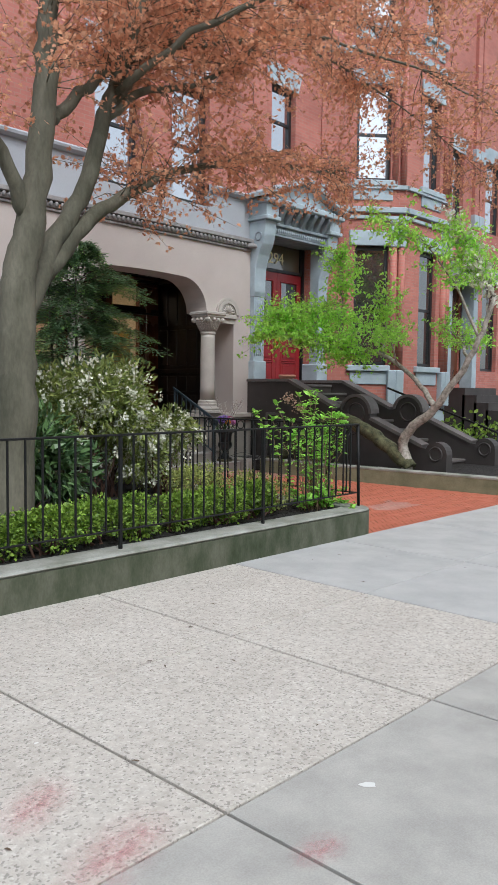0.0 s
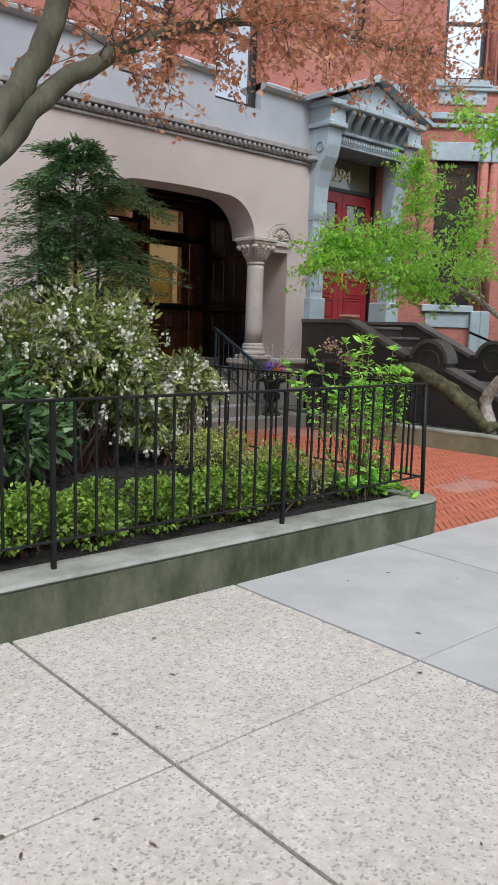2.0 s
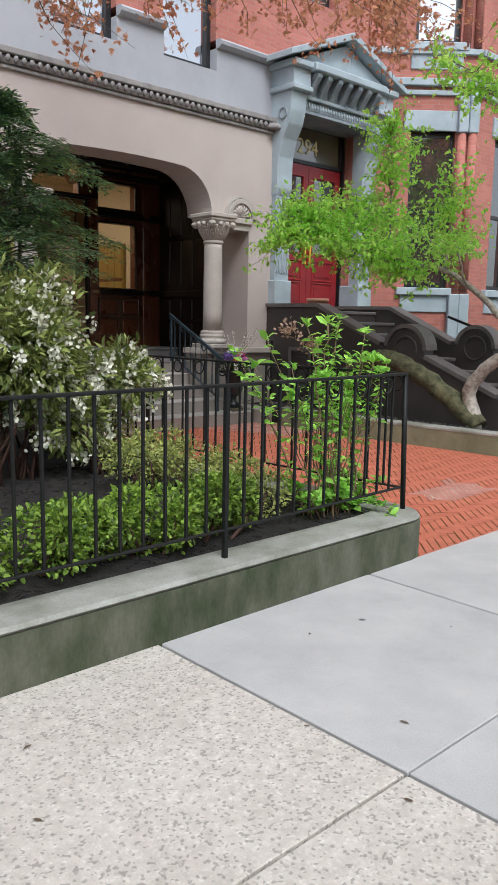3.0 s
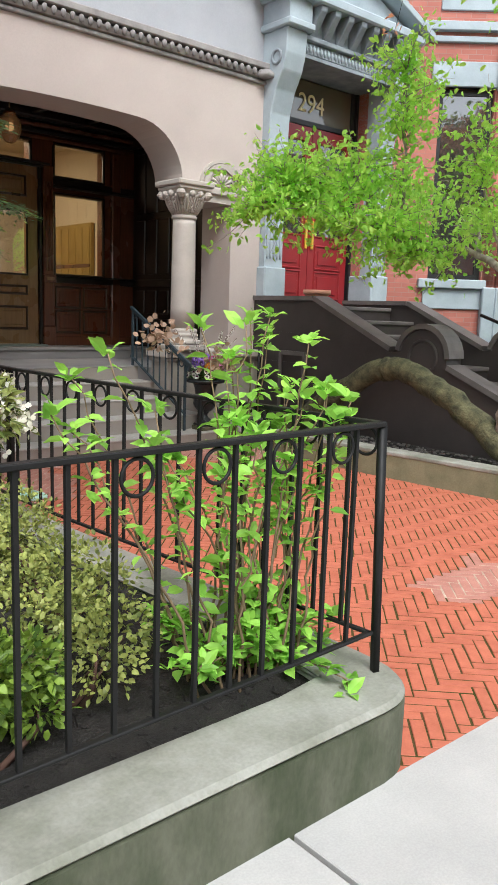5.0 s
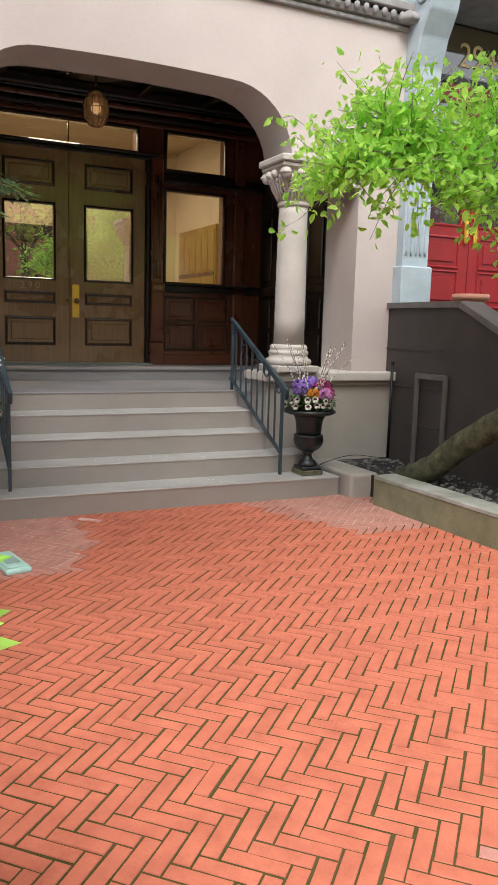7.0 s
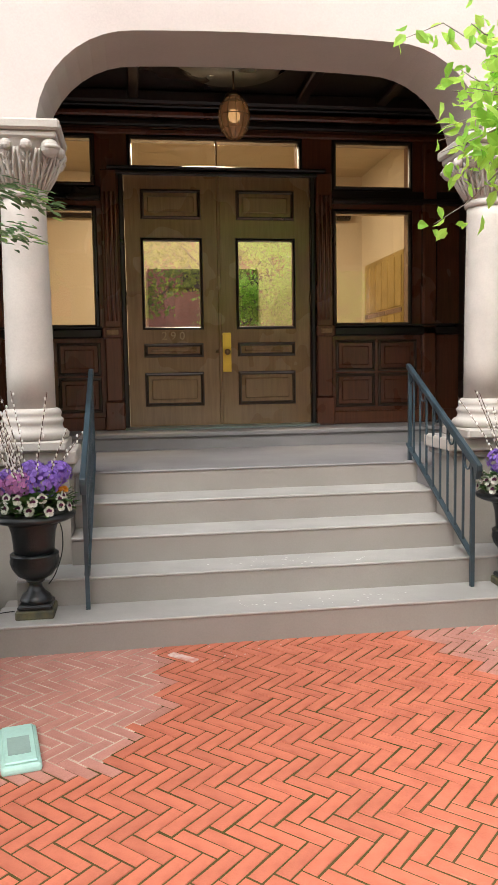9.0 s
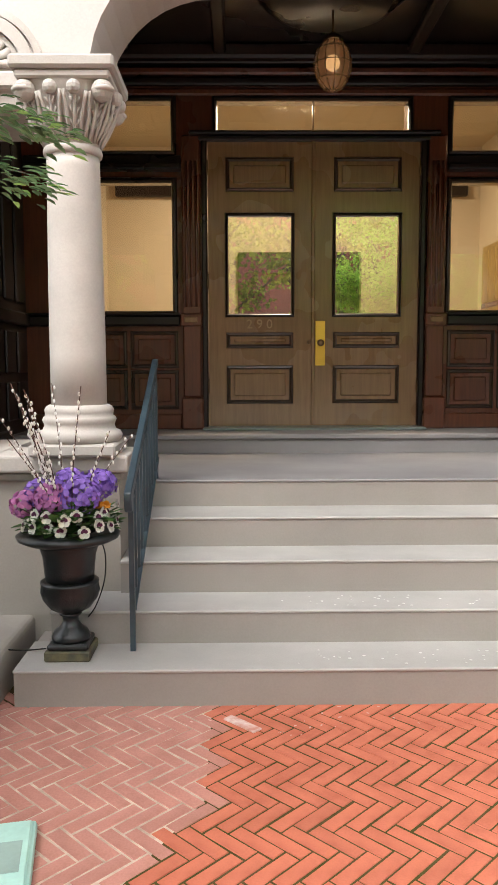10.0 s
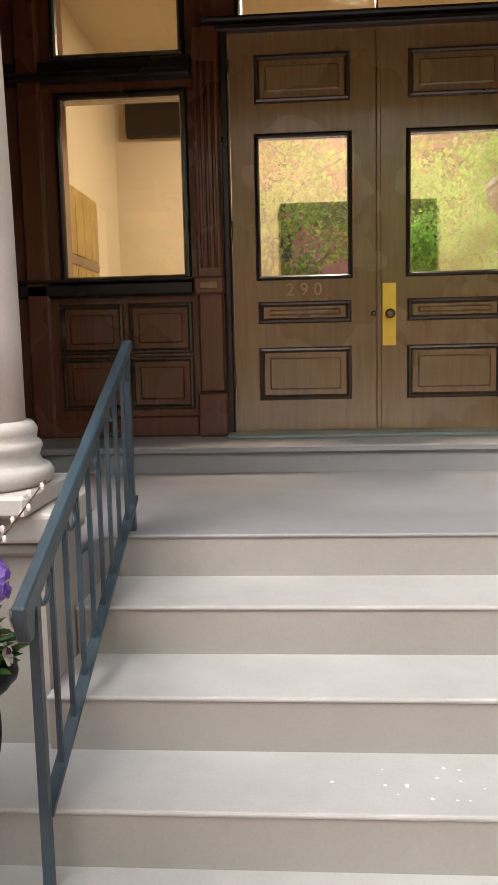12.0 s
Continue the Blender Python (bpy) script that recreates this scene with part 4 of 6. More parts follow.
# ---- columns ----
def column(x, y):
    c = thing("porch_column", "round painted stone column with a leafy carved capital and moulded base", "column", group="porch columns", at=(x, y, 1.03))
    part("base_block", bx(-0.212, 0.212, -0.212, 0.212, 0.0, 0.06, bevel=0.01), STONE_TRIM, c)
    part("base", lathe([(0.20, 0.06), (0.213, 0.075), (0.216, 0.095), (0.205, 0.115), (0.185, 0.122), (0.176, 0.145), (0.18, 0.157), (0.187, 0.172), (0.18, 0.187), (0.17, 0.192), (0.172, 0.21), (0.175, 0.222), (0.164, 0.24), (0.15, 0.248)], 40), STONE_TRIM, c)
    part("shaft", lathe([(0.140, 0.248), (0.140, 0.5), (0.137, 0.9), (0.130, 1.40), (0.129, 1.465)], 40), STONE_TRIM, c)
    part("necking", lathe([(0.13, 1.465), (0.142, 1.472), (0.145, 1.488), (0.140, 1.505), (0.13, 1.51)], 40), STONE_TRIM, c)
    bell = bmesh.new()
    seg, rows = 48, 12
    rings = []
    for j in range(rows + 1):
        u = j / rows
        ring = []
        for k in range(seg):
            q = 2 * math.pi * k / seg
            r = 0.13 + 0.085 * u ** 1.5
            sq = 1.0 / max(abs(math.cos(q)), abs(math.sin(q)))
            r *= 1 + (sq - 1) * 0.55 * u
            r += 0.012 * abs(math.sin(6 * q + 1.2 * math.sin(5 * u))) * math.sin(math.pi * u)
            ring.append(bell.verts.new((r * math.cos(q), r * math.sin(q), 1.51 + 0.275 * u)))
        rings.append(ring)
    for a, b in zip(rings, rings[1:]):
        for k in range(seg):
            bell.faces.new((a[k], a[(k + 1) % seg], b[(k + 1) % seg], b[k])).smooth = True
    part("bell", bell, STONE_TRIM, c)
    # strap leaves that rise and fork, with curled tips
    for k in range(12):
        q = 2 * math.pi * (k + 0.5) / 12
        lf = bmesh.new()
        d = Vector((math.cos(q), math.sin(q), 0))
        w = Vector((-math.sin(q), math.cos(q), 0))
        for off, lean in ((-0.03, -0.035), (0.0, 0.0), (0.03, 0.035)):
            pts = []
            for j in range(7):
                u = j / 6
                r = 0.137 + 0.09 * u ** 1.4 + 0.022 * math.sin(math.pi * u)
                pts.append(d * r + w * (off * (1 - 0.3 * u) + lean * u * u) + Vector((0, 0, 1.52 + 0.20 * u)))
            tube(lf, pts, [0.006, 0.009, 0.010, 0.010, 0.009, 0.009, 0.012], 6)
        for off in (-0.022, 0.022):
            for zz in (0.07, 0.12, 0.16):
                r = 0.148 + 0.09 * (zz / 0.2) ** 1.4
                tube(lf, [d * r + w * off * 0.4 + Vector((0, 0, 1.52 + zz - 0.02)), d * (r + 0.012) + w * off + Vector((0, 0, 1.52 + zz + 0.012))], [0.005, 0.007], 5)
        part("carved_leaf", lf, STONE_TRIM, c)
    for k in range(4):
        q = math.pi / 4 + k * math.pi / 2
        v = bmesh.new()
        R = 0.258
        bmesh.ops.create_uvsphere(v, u_segments=14, v_segments=8, radius=0.052, matrix=Matrix.Translation((R * math.cos(q), R * math.sin(q), 1.728)))
        torus(v, (R * math.cos(q) * 1.04, R * math.sin(q) * 1.04, 1.728), 0.04, 0.013, "z", 14, 6)
        part("volute", v, STONE_TRIM, c, "curled corner volute")
    for k in range(4):
        q = k * math.pi / 2
        v = bmesh.new()
        for o in (-0.055, 0.055):
            px, py = 0.225 * math.cos(q) - o * math.sin(q), 0.225 * math.sin(q) + o * math.cos(q)
            bmesh.ops.create_uvsphere(v, u_segments=12, v_segments=7, radius=0.034, matrix=Matrix.Translation((px, py, 1.732)))
        part("scroll", v, STONE_TRIM, c)
    part("abacus", bx(-0.222, 0.222, -0.222, 0.222, 1.775, 1.815, bevel=0.01), STONE_TRIM, c)
    part("abacus_top", bx(-0.245, 0.245, -0.245, 0.245, 1.815, 1.875, bevel=0.012), STONE_TRIM, c)
    return c


col = column(-1.425, 0.54)
copy_thing(col, pose(1.475, 0.54, 1.03))


# ---- step railings ----
def step_rail(x):
    r = thing("step_railing", "blue-black painted iron stair railing with small rings", "railing", group="step railings")
    y0, z0, y1, z1 = -0.06, 0.885, 1.12, 1.495
    sl = (z1 - z0) / (y1 - y0)
    top = prism([(y0, z0 - 0.005), (y0 + 0.02, z0 - 0.06), (y0 + 0.05, z0 - 0.06), (y0 + 0.06, z0 + 0.0), (y1, z1 - 0.03), (y1 + 0.03, z1 - 0.02), (y1 + 0.03, z1 + 0.02), (y1, z1 + 0.01), (y0, z0 + 0.03)], "x", x - 0.017, x + 0.017, 0.005)
    part("handrail", top, IRON_BLUE, r)
    part("newel", bx(x - 0.012, x + 0.012, 0.027, 0.051, 0.163, 0.93), IRON_BLUE, r)
    part("newel", bx(x - 0.012, x + 0.012, 1.10, 1.124, 0.812, 1.49), IRON_BLUE, r)
    b0, b1 = (0.05, 0.36), (1.15, 0.36 + sl * 1.10)
    part("bottom_rail", prism([(b0[0], b0[1] - 0.008), (b1[0], b1[1] - 0.008), (b1[0], b1[1] + 0.008), (b0[0], b0[1] + 0.008)], "x", x - 0.016, x + 0.016), IRON_BLUE, r)
    n = 9
    for k in range(1, n):
        y = 0.05 + (1.15 - 0.05) * k / n
        part("baluster", bx(x - 0.0065, x + 0.0065, y - 0.0065, y + 0.0065, 0.36 + sl * (y - 0.05), z0 + sl * (y - y0) - 0.01), IRON_BLUE, r)
    for k in range(5):
        y = 0.05 + 1.10 * (2 * k + 0.5) / n
        part("ring", torus(bmesh.new(), (x, y, z0 + sl * (y - y0) - 0.062), 0.042, 0.007, "x", 18, 6), IRON_BLUE, r)
    return r


step_rail(-1.10)
step_rail(1.165)


# ---- garden fence ----
def fence_run(pts, z_foot, z_top, name_label, posts=()):
    """An iron fence along points (x, y): flat top rail, thin lower rail, square balusters, rings in every other bay."""
    f = thing("garden_fence", name_label, "fence", group="garden fences")
    line = [Vector((x, y, 0)) for x, y in pts]
    seg = [(b - a).length for a, b in zip(line, line[1:])]
    total = sum(seg)

    def at(d):
        for a, b, s in zip(line, line[1:], seg):
            if d <= s + 1e-6:
                return a + (b - a) * (d / s), (b - a).normalized()
            d -= s
        return line[-1], (line[-1] - line[-2]).normalized()

    for a, b in zip(line, line[1:]):
        d = (b - a).normalized()
        n = Vector((-d.y, d.x, 0))
        for z0, z1, w, nm in ((z_top - 0.016, z_top, 0.016, "top_rail"), (z_foot + 0.138, z_foot + 0.150, 0.011, "lower_rail")):
            q = [a - d * 0.006 + n * w, b + d * 0.006 + n * w, b + d * 0.006 - n * w, a - d * 0.006 - n * w]
            part(nm, prism([(p.x, p.y) for p in q], "z", z0, z1, 0.003), IRON, f)
    n = max(2, round(total / 0.128))
    bal = mesh_of("baluster", bx(-0.0062, 0.0062, -0.0062, 0.0062, z_foot + 0.150, z_top - 0.016), IRON)
    ring = mesh_of("ring", torus(bmesh.new(), (0, 0, 0), 0.047, 0.0055, "y", 20, 6), IRON)
    for k in range(n + 1):
        p, d = at(total * k / n)
        ang = math.atan2(d.y, d.x)
        if 0 < k < n:
            o = new("baluster", bal)
            o.parent, o.matrix_basis = f, Matrix.Translation((p.x, p.y, 0)) @ Matrix.Rotation(ang, 4, "Z")
        if k < n and k % 2 == 0 and at(total * (k + 0.5) / n)[0].x > -3.0:
            p, d = at(total * (k + 0.5) / n)
            o = new("ring", ring)
            o.parent, o.matrix_basis = f, Matrix.Translation((p.x, p.y, z_top - 0.070)) @ Matrix.Rotation(math.atan2(d.y, d.x), 4, "Z")
    for x, y in posts:
        if abs(x - CORNER[0]) < 0.02:
            part("post", tube(bmesh.new(), [(x + 0.028, y - 0.008, z_foot), (x, y, z_top - 0.016)], 0.0165, 4), IRON, f)
            continue
        part("post", bx(x - 0.0115, x + 0.0115, y - 0.0115, y + 0.0115, z_foot, z_top - 0.016), IRON, f)
    return f


ZT = 1.138
CORNER = (-1.905, -5.265)  # the corner post leans inwards at its head
for a, b in ((-9.8, -8.2), (-8.2, -6.62), (-6.62, -5.03), (-5.03, -3.43), (-3.43, CORNER[0])):
    fence_run([(a, -5.32), (b, CORNER[1] if b > -2 else -5.32)], 0.27, ZT, "black iron garden fence panel on the kerb", [(b, CORNER[1] if b > -2 else -5.32)])
fence_run([CORNER, (-1.96, -4.6), (-2.02, -3.9), (-2.06, -3.3), (-2.08, -2.8), (-2.05, -1.7), (-1.94, -0.6)], 0.27, ZT, "black iron fence with rings beside the brick path", [(-2.08, -2.8), (-1.94, -0.6)])


# ---- urns with flowers ----
IRON_URN = surface("black_cast_iron", (0.006, 0.007, 0.008), (0.014, 0.017, 0.018), 0.34, big=12, fine=120, bumps=0.3)
PURPLE = leafy("purple_hydrangea", (0.36, 0.21, 0.68), (0.24, 0.12, 0.52), 0.7, 0.3)
PINK = leafy("pink_hydrangea", (0.62, 0.24, 0.50), (0.46, 0.18, 0.46), 0.7, 0.3)
MAGENTA = leafy("magenta_hydrangea", (0.55, 0.06, 0.22), (0.35, 0.04, 0.18), 0.7, 0.3)
WHITE_P = leafy("white_pansy", (0.75, 0.76, 0.66), (0.60, 0.62, 0.5), 0.7, 0.3)
DARK_P = leafy("pansy_blotch", (0.10, 0.015, 0.06), (0.05, 0.01, 0.04), 0.7, 0.1)
ORANGE = leafy("orange_blossom", (0.75, 0.32, 0.03), (0.6, 0.2, 0.02), 0.7, 0.3)
URN_LEAF = leafy("urn_foliage", (0.07, 0.16, 0.035), (0.03, 0.08, 0.02), 0.45, 0.25)
CATKIN = surface("pussy_willow_catkin", (0.85, 0.82, 0.76), None, 0.9)
TWIG = surface("brown_twig", (0.10, 0.05, 0.035), None, 0.8)


def urn(x, y, z, seed, second):
    rng = np.random.default_rng(seed)
    u = thing("garden_urn", "black cast-iron pedestal urn on the step", "urn", group="step urns", at=(x, y, z))
    part("foot", bx(-0.102, 0.102, -0.102, 0.102, 0.0, 0.045, bevel=0.006), surface("rusty_foot", (0.13, 0.11, 0.05), (0.05, 0.05, 0.04), 0.8, big=14), u, "rust-stained square foot")
    part("plinth", bx(-0.092, 0.092, -0.092, 0.092, 0.045, 0.075, bevel=0.01), IRON_URN, u)
    part("stem", lathe([(0.085, 0.075), (0.088, 0.09), (0.075, 0.115), (0.05, 0.135), (0.035, 0.16), (0.036, 0.18), (0.05, 0.19), (0.05, 0.20)], 28), IRON_URN, u)
    part("bowl", lathe([(0.05, 0.20), (0.09, 0.225), (0.118, 0.265), (0.128, 0.30), (0.122, 0.33), (0.13, 0.335), (0.13, 0.345), (0.11, 0.352)], 56, (0, 0, 0), lambda q, zz: 1 + (0.045 * abs(math.sin(12 * q)) if zz < 0.332 else 0)), IRON_URN, u, "gadrooned lower bowl")
    part("body", lathe([(0.108, 0.35), (0.112, 0.40), (0.118, 0.46), (0.13, 0.50), (0.15, 0.53)], 32), IRON_URN, u)
    part("rim", lathe([(0.15, 0.525), (0.20, 0.53), (0.224, 0.545), (0.226, 0.56), (0.205, 0.575), (0.17, 0.57)], 48, (0, 0, 0), lambda q, zz: 1 + (0.02 * abs(math.sin(16 * q)) if 0.535 < zz < 0.565 else 0)), IRON_URN, u, "egg-moulded rim")
    part("soil", lathe([(0.01, 0.56), (0.17, 0.56), (0.17, 0.568), (0.01, 0.575)], 20), MULCH, u)
    fl = thing("flower_arrangement", "purple and pink hydrangeas with white pansies and pussy willow stems", "flowers", group="urn flowers", at=(x, y, z + 0.57))
    spots = []
    for _ in range(260):
        q, r = rng.uniform(0, 6.283), 0.19 * math.sqrt(rng.uniform())
        d = np.array([math.cos(q), math.sin(q), rng.uniform(-0.1, 0.9)])
        spots.append(((r * math.cos(q), r * math.sin(q), rng.uniform(0.0, 0.10)), d, (0, 0, 1), rng.uniform(0.05, 0.085)))
    leaves("foliage", spots, URN_LEAF, "oval", fl)
    heads = [(-0.12, 0.02, 0.17, 0.075, PURPLE), (0.0, 0.05, 0.21, 0.075, PURPLE), (0.07, -0.06, 0.17, 0.095, PURPLE), (0.13, 0.06, 0.20, 0.08, PURPLE), (-0.17, -0.05, 0.13, 0.07, PINK), (-0.06, -0.07, 0.16, 0.075, PINK)]
    if second:
        heads = [(-0.09, 0.0, 0.19, 0.085, PURPLE), (0.03, 0.06, 0.21, 0.08, PURPLE), (-0.02, -0.09, 0.14, 0.05, ORANGE), (0.12, 0.0, 0.18, 0.085, MAGENTA), (0.08, -0.12, 0.13, 0.07, PINK), (0.16, -0.02, 0.15, 0.06, MAGENTA)]
    for hx, hy, hz, hr, hm in heads:
        sp = []
        for _ in range(150):
            d = rand_dir(rng, 0.35)
            t = rand_dir(rng)
            p = np.array([hx, hy, hz]) + d * hr * rng.uniform(0.85, 1.0) * np.array([1, 1, 0.85])
            sp.append((p, np.cross(d, t), d, 0.028))
        leaves("hydrangea_head", sp, hm, "petal", fl)
    for k in range(34):
        q = 2 * math.pi * k / 17 + rng.uniform(-0.1, 0.1)
        r, zz = 0.195 + rng.uniform(-0.03, 0.02), 0.025 + 0.055 * (k // 17) + rng.uniform(0, 0.025)
        c = np.array([r * math.cos(q), r * math.sin(q), zz])
        out = np.array([math.cos(q), math.sin(q), 0.25])
        out /= np.linalg.norm(out)
        s1 = np.cross(out, (0, 0, 1.0))
        s1 /= np.linalg.norm(s1)
        s2 = np.cross(s1, out)
        sp, dk = [], []
        for j in range(5):
            a = 2 * math.pi * j / 5 + 0.3
            t = s1 * math.cos(a) + s2 * math.sin(a)
            sp.append((c, t + out * 0.15, out, 0.031))
            if j < 3:
                dk.append((c + out * 0.006, t + out * 0.2, out, 0.017))
        pan = leaves("pansy", sp, WHITE_P, "petal", fl)
        leaves("blotch", dk, DARK_P, "petal", pan)
    sp = [((0.16 + rng.normal() * 0.012, -0.05 + rng.normal() * 0.012, 0.13 + rng.normal() * 0.012), rand_dir(rng), rand_dir(rng), 0.025) for _ in range(30)]
    leaves("orange_bloom", sp, ORANGE, "petal", fl)
    for k in range(14):
        q = rng.uniform(0, 6.283)
        lean = rng.uniform(0.08, 0.34)
        h = rng.uniform(0.42, 0.66)
        bx0, by0 = 0.07 * math.cos(q), 0.07 * math.sin(q)
        pts = smooth_line([(bx0, by0, 0.02), (bx0 + lean * 0.25 * math.cos(q), by0 + lean * 0.25 * math.sin(q), h * 0.45), (bx0 + lean * math.cos(q), by0 + lean * math.sin(q), h)], 4)
        stem = part("willow_stem", tube(bmesh.new(), pts, 0.0022, 5), TWIG, fl)
        cb = bmesh.new()
        for j in range(16):
            u = 0.38 + 0.62 * j / 16
            i = u * (len(pts) - 1)
            p = pts[int(i)].lerp(pts[min(int(i) + 1, len(pts) - 1)], i - int(i))
            p = p + Vector(rng.normal(size=3) * 0.005)
            bmesh.ops.create_uvsphere(cb, u_segments=6, v_segments=4, radius=0.0076, matrix=Matrix.Translation(p) @ Matrix.Diagonal((0.8, 0.8, 1.3, 1)))
        part("catkin_spray", cb, CATKIN, stem)["kind"] = "stuff"
    return u


urn(-1.375, 0.0, 0.166, 11, False)
urn(1.415, 0.0, 0.166, 12, True)

# ---- small things on the ground ----
MINT = surface("mint_plastic", (0.42, 0.66, 0.58), (0.36, 0.58, 0.52), 0.5, big=6, bumps=0.05)
bxm = thing("mint_box", "flat pale mint plastic box lying on the bricks", "box", at=(-1.295, -1.265, 0.0))
part("body", bx(-0.075, 0.075, -0.175, 0.175, 0.0, 0.035, bevel=0.012, seg=2), MINT, bxm)
part("lid", bx(-0.062, 0.062, -0.16, 0.16, 0.035, 0.045, bevel=0.006), MINT, bxm)
part("label", bx(-0.045, 0.04, -0.10, 0.05, 0.045, 0.0465), surface("grey_label", (0.30, 0.42, 0.38), None, 0.6), bxm, "faded grey-green label")
bxm.rotation_euler = (0, 0, radians(11))
for k, pts in enumerate(([(-1.95, 0.1, 0.215), (-1.78, -0.02, 0.212), (-1.62, 0.02, 0.178), (-1.5, 0.04, 0.178)], [(-1.26, 0.1, 0.70), (-1.235, 0.12, 0.60), (-1.24, 0.12, 0.48), (-1.28, 0.12, 0.36), (-1.32, 0.12, 0.30)], [(1.56, 0.12, 0.18), (1.72, 0.2, 0.22), (1.9, 0.05, 0.30), (2.2, 0.1, 0.26)])):
    tagged(part("power_cable", tube(bmesh.new(), smooth_line(pts, 6), 0.0032, 6), IRON), "thin black electric cable by the urn", "cable", group="cables")
spot = thing("garden_spotlight", "small black ground spotlight beside the plinth", "spotlight", at=(-1.98, 0.30, 0.23))
part("stake", lathe([(0.008, 0.0), (0.008, 0.16)], 8), IRON, spot)
part("head", lathe([(0.02, 0.0), (0.042, 0.02), (0.045, 0.10), (0.04, 0.105)], 16, (0, 0, 0.14)), IRON, spot)
part("lens", lathe([(0.036, 0.244), (0.036, 0.247)], 16), GLASS_DIM, spot)
pipe = thing("standpipe", "thin black iron post at the plinth end", "post", at=(2.52, 0.36, 0.19))
part("shaft", lathe([(0.014, 0.0), (0.014, 0.92)], 10), IRON, pipe)
part("cap", lathe([(0.02, 0.92), (0.026, 0.935), (0.016, 0.955)], 10), IRON, pipe)
down = thing("downpipe", "pale grey painted downpipe at the party wall", "downpipe")
part("pipe", lathe([(0.045, 0.19), (0.045, 4.15)], 14, (2.66, 0.59, 0)), STONE_GREY, down)
gate = thing("areaway_frame", "pale painted frame of the low doorway under the stoop", "door frame")
part("post", bx(2.535, 2.56, -0.02, 0.02, 0.19, 1.0), STOOP_CAP, gate)
part("post", bx(2.535, 2.56, -0.42, -0.38, 0.19, 1.0), STOOP_CAP, gate)
part("head", bx(2.535, 2.56, -0.42, 0.02, 1.0, 1.05), STOOP_CAP, gate)
rng = np.random.default_rng(5)
rocks = bmesh.new()
for _ in range(420):
    p = (rng.uniform(1.95, 2.52), rng.uniform(-3.2, 0.35), 0.195)
    bmesh.ops.create_icosphere(rocks, subdivisions=1, radius=rng.uniform(0.012, 0.034), matrix=Matrix.Translation(p) @ Matrix.Rotation(rng.uniform(0, 3), 4, "Z") @ Matrix.Diagonal((1, 0.7, 0.5, 1)))
tagged(part("stones", rocks, surface("grey_stones", (0.16, 0.15, 0.14), (0.08, 0.075, 0.07), 0.85, big=9)), "loose grey stones and litter on the dark soil", "stones", kind="stuff")
crumbs = bmesh.new()
for _ in range(75):
    cx = rng.choice([0.12, 0.5, -0.2]) + rng.normal() * 0.12
    st = int(rng.integers(0, 2))
    p = (cx, STEPS[st][0] + rng.uniform(0.05, 0.22), STEPS[st][1] + 0.001)
    bmesh.ops.create_icosphere(crumbs, subdivisions=1, radius=rng.uniform(0.003, 0.009), matrix=Matrix.Translation(p) @ Matrix.Diagonal((1, 0.8, 0.25, 1)))
tagged(part("paint_flecks", crumbs, surface("white_flecks", (0.75, 0.73, 0.7), None, 0.8)), "small white flecks scattered on the steps", "flecks", kind="stuff")


# ---- neighbouring entrance: stoop, doorway, hood ----
def arc(cy, cz, r, a0, a1, n=10):
    return [(cy + r * math.cos(radians(a0 + (a1 - a0) * k / n)), cz + r * math.sin(radians(a0 + (a1 - a0) * k / n))) for k in range(n + 1)]


def stoop_profile():
    top = [(0.62, 1.64), (-0.49, 1.64), (-1.66, 1.12)]
    scroll = arc(-2.06, 1.09, 0.285, 10, 180, 12)
    low = [(-2.36, 0.985), (-3.38, 0.565)]
    end = arc(-3.64, 0.47, 0.2, 25, 180, 8)
    return top, scroll, low, end


def stoop_wall(x0, x1):
    w = thing("stoop_wall", "dark brown stone stoop wall with a scroll and sloping coping", "stoop wall", group="stoop walls", kind="structure")
    top, scroll, low, end = stoop_profile()
    body = top + scroll + low + end + [(-3.84, 0.15), (0.62, 0.15)]
    part("wall", prism(body, "x", x0 + 0.03, x1 - 0.03), STOOP, w)

    def cap(line, name, t=0.055):
        n = []
        for i, (y, z) in enumerate(line):
            a, b = line[max(i - 1, 0)], line[min(i + 1, len(line) - 1)]
            d = Vector((b[0] - a[0], b[1] - a[1])).normalized()
            n.append((y + d.y * t, z - d.x * t) if d.x < 0 or (abs(d.x) < 1e-6) else (y - d.y * t, z + d.x * t))
        up = [(y, z) for y, z in n]
        part(name, prism([(y, z + 0.002) for y, z in line] + up[::-1], "x", x0, x1), STOOP_CAP, w)

    cap(top[:2], "coping")
    cap([(-0.49, 1.645), (-1.64, 1.13)], "coping")
    cap(scroll, "scroll_coping")
    cap([(-2.36, 0.985), (-3.38, 0.565)], "coping")
    for cy, cz, R in ((-2.06, 1.09, 0.17), (-3.64, 0.47, 0.11)):
        part("scroll_boss", torus(bmesh.new(), (x0 + 0.03, cy, cz), R, 0.018, "x", 28, 6), STOOP, w)
    for k in range(3):
        part("course_line", bx(x0 + 0.02, x0 + 0.031, -0.3, 0.6, 0.55 + 0.35 * k, 0.565 + 0.35 * k), STOOP, w)
    return w


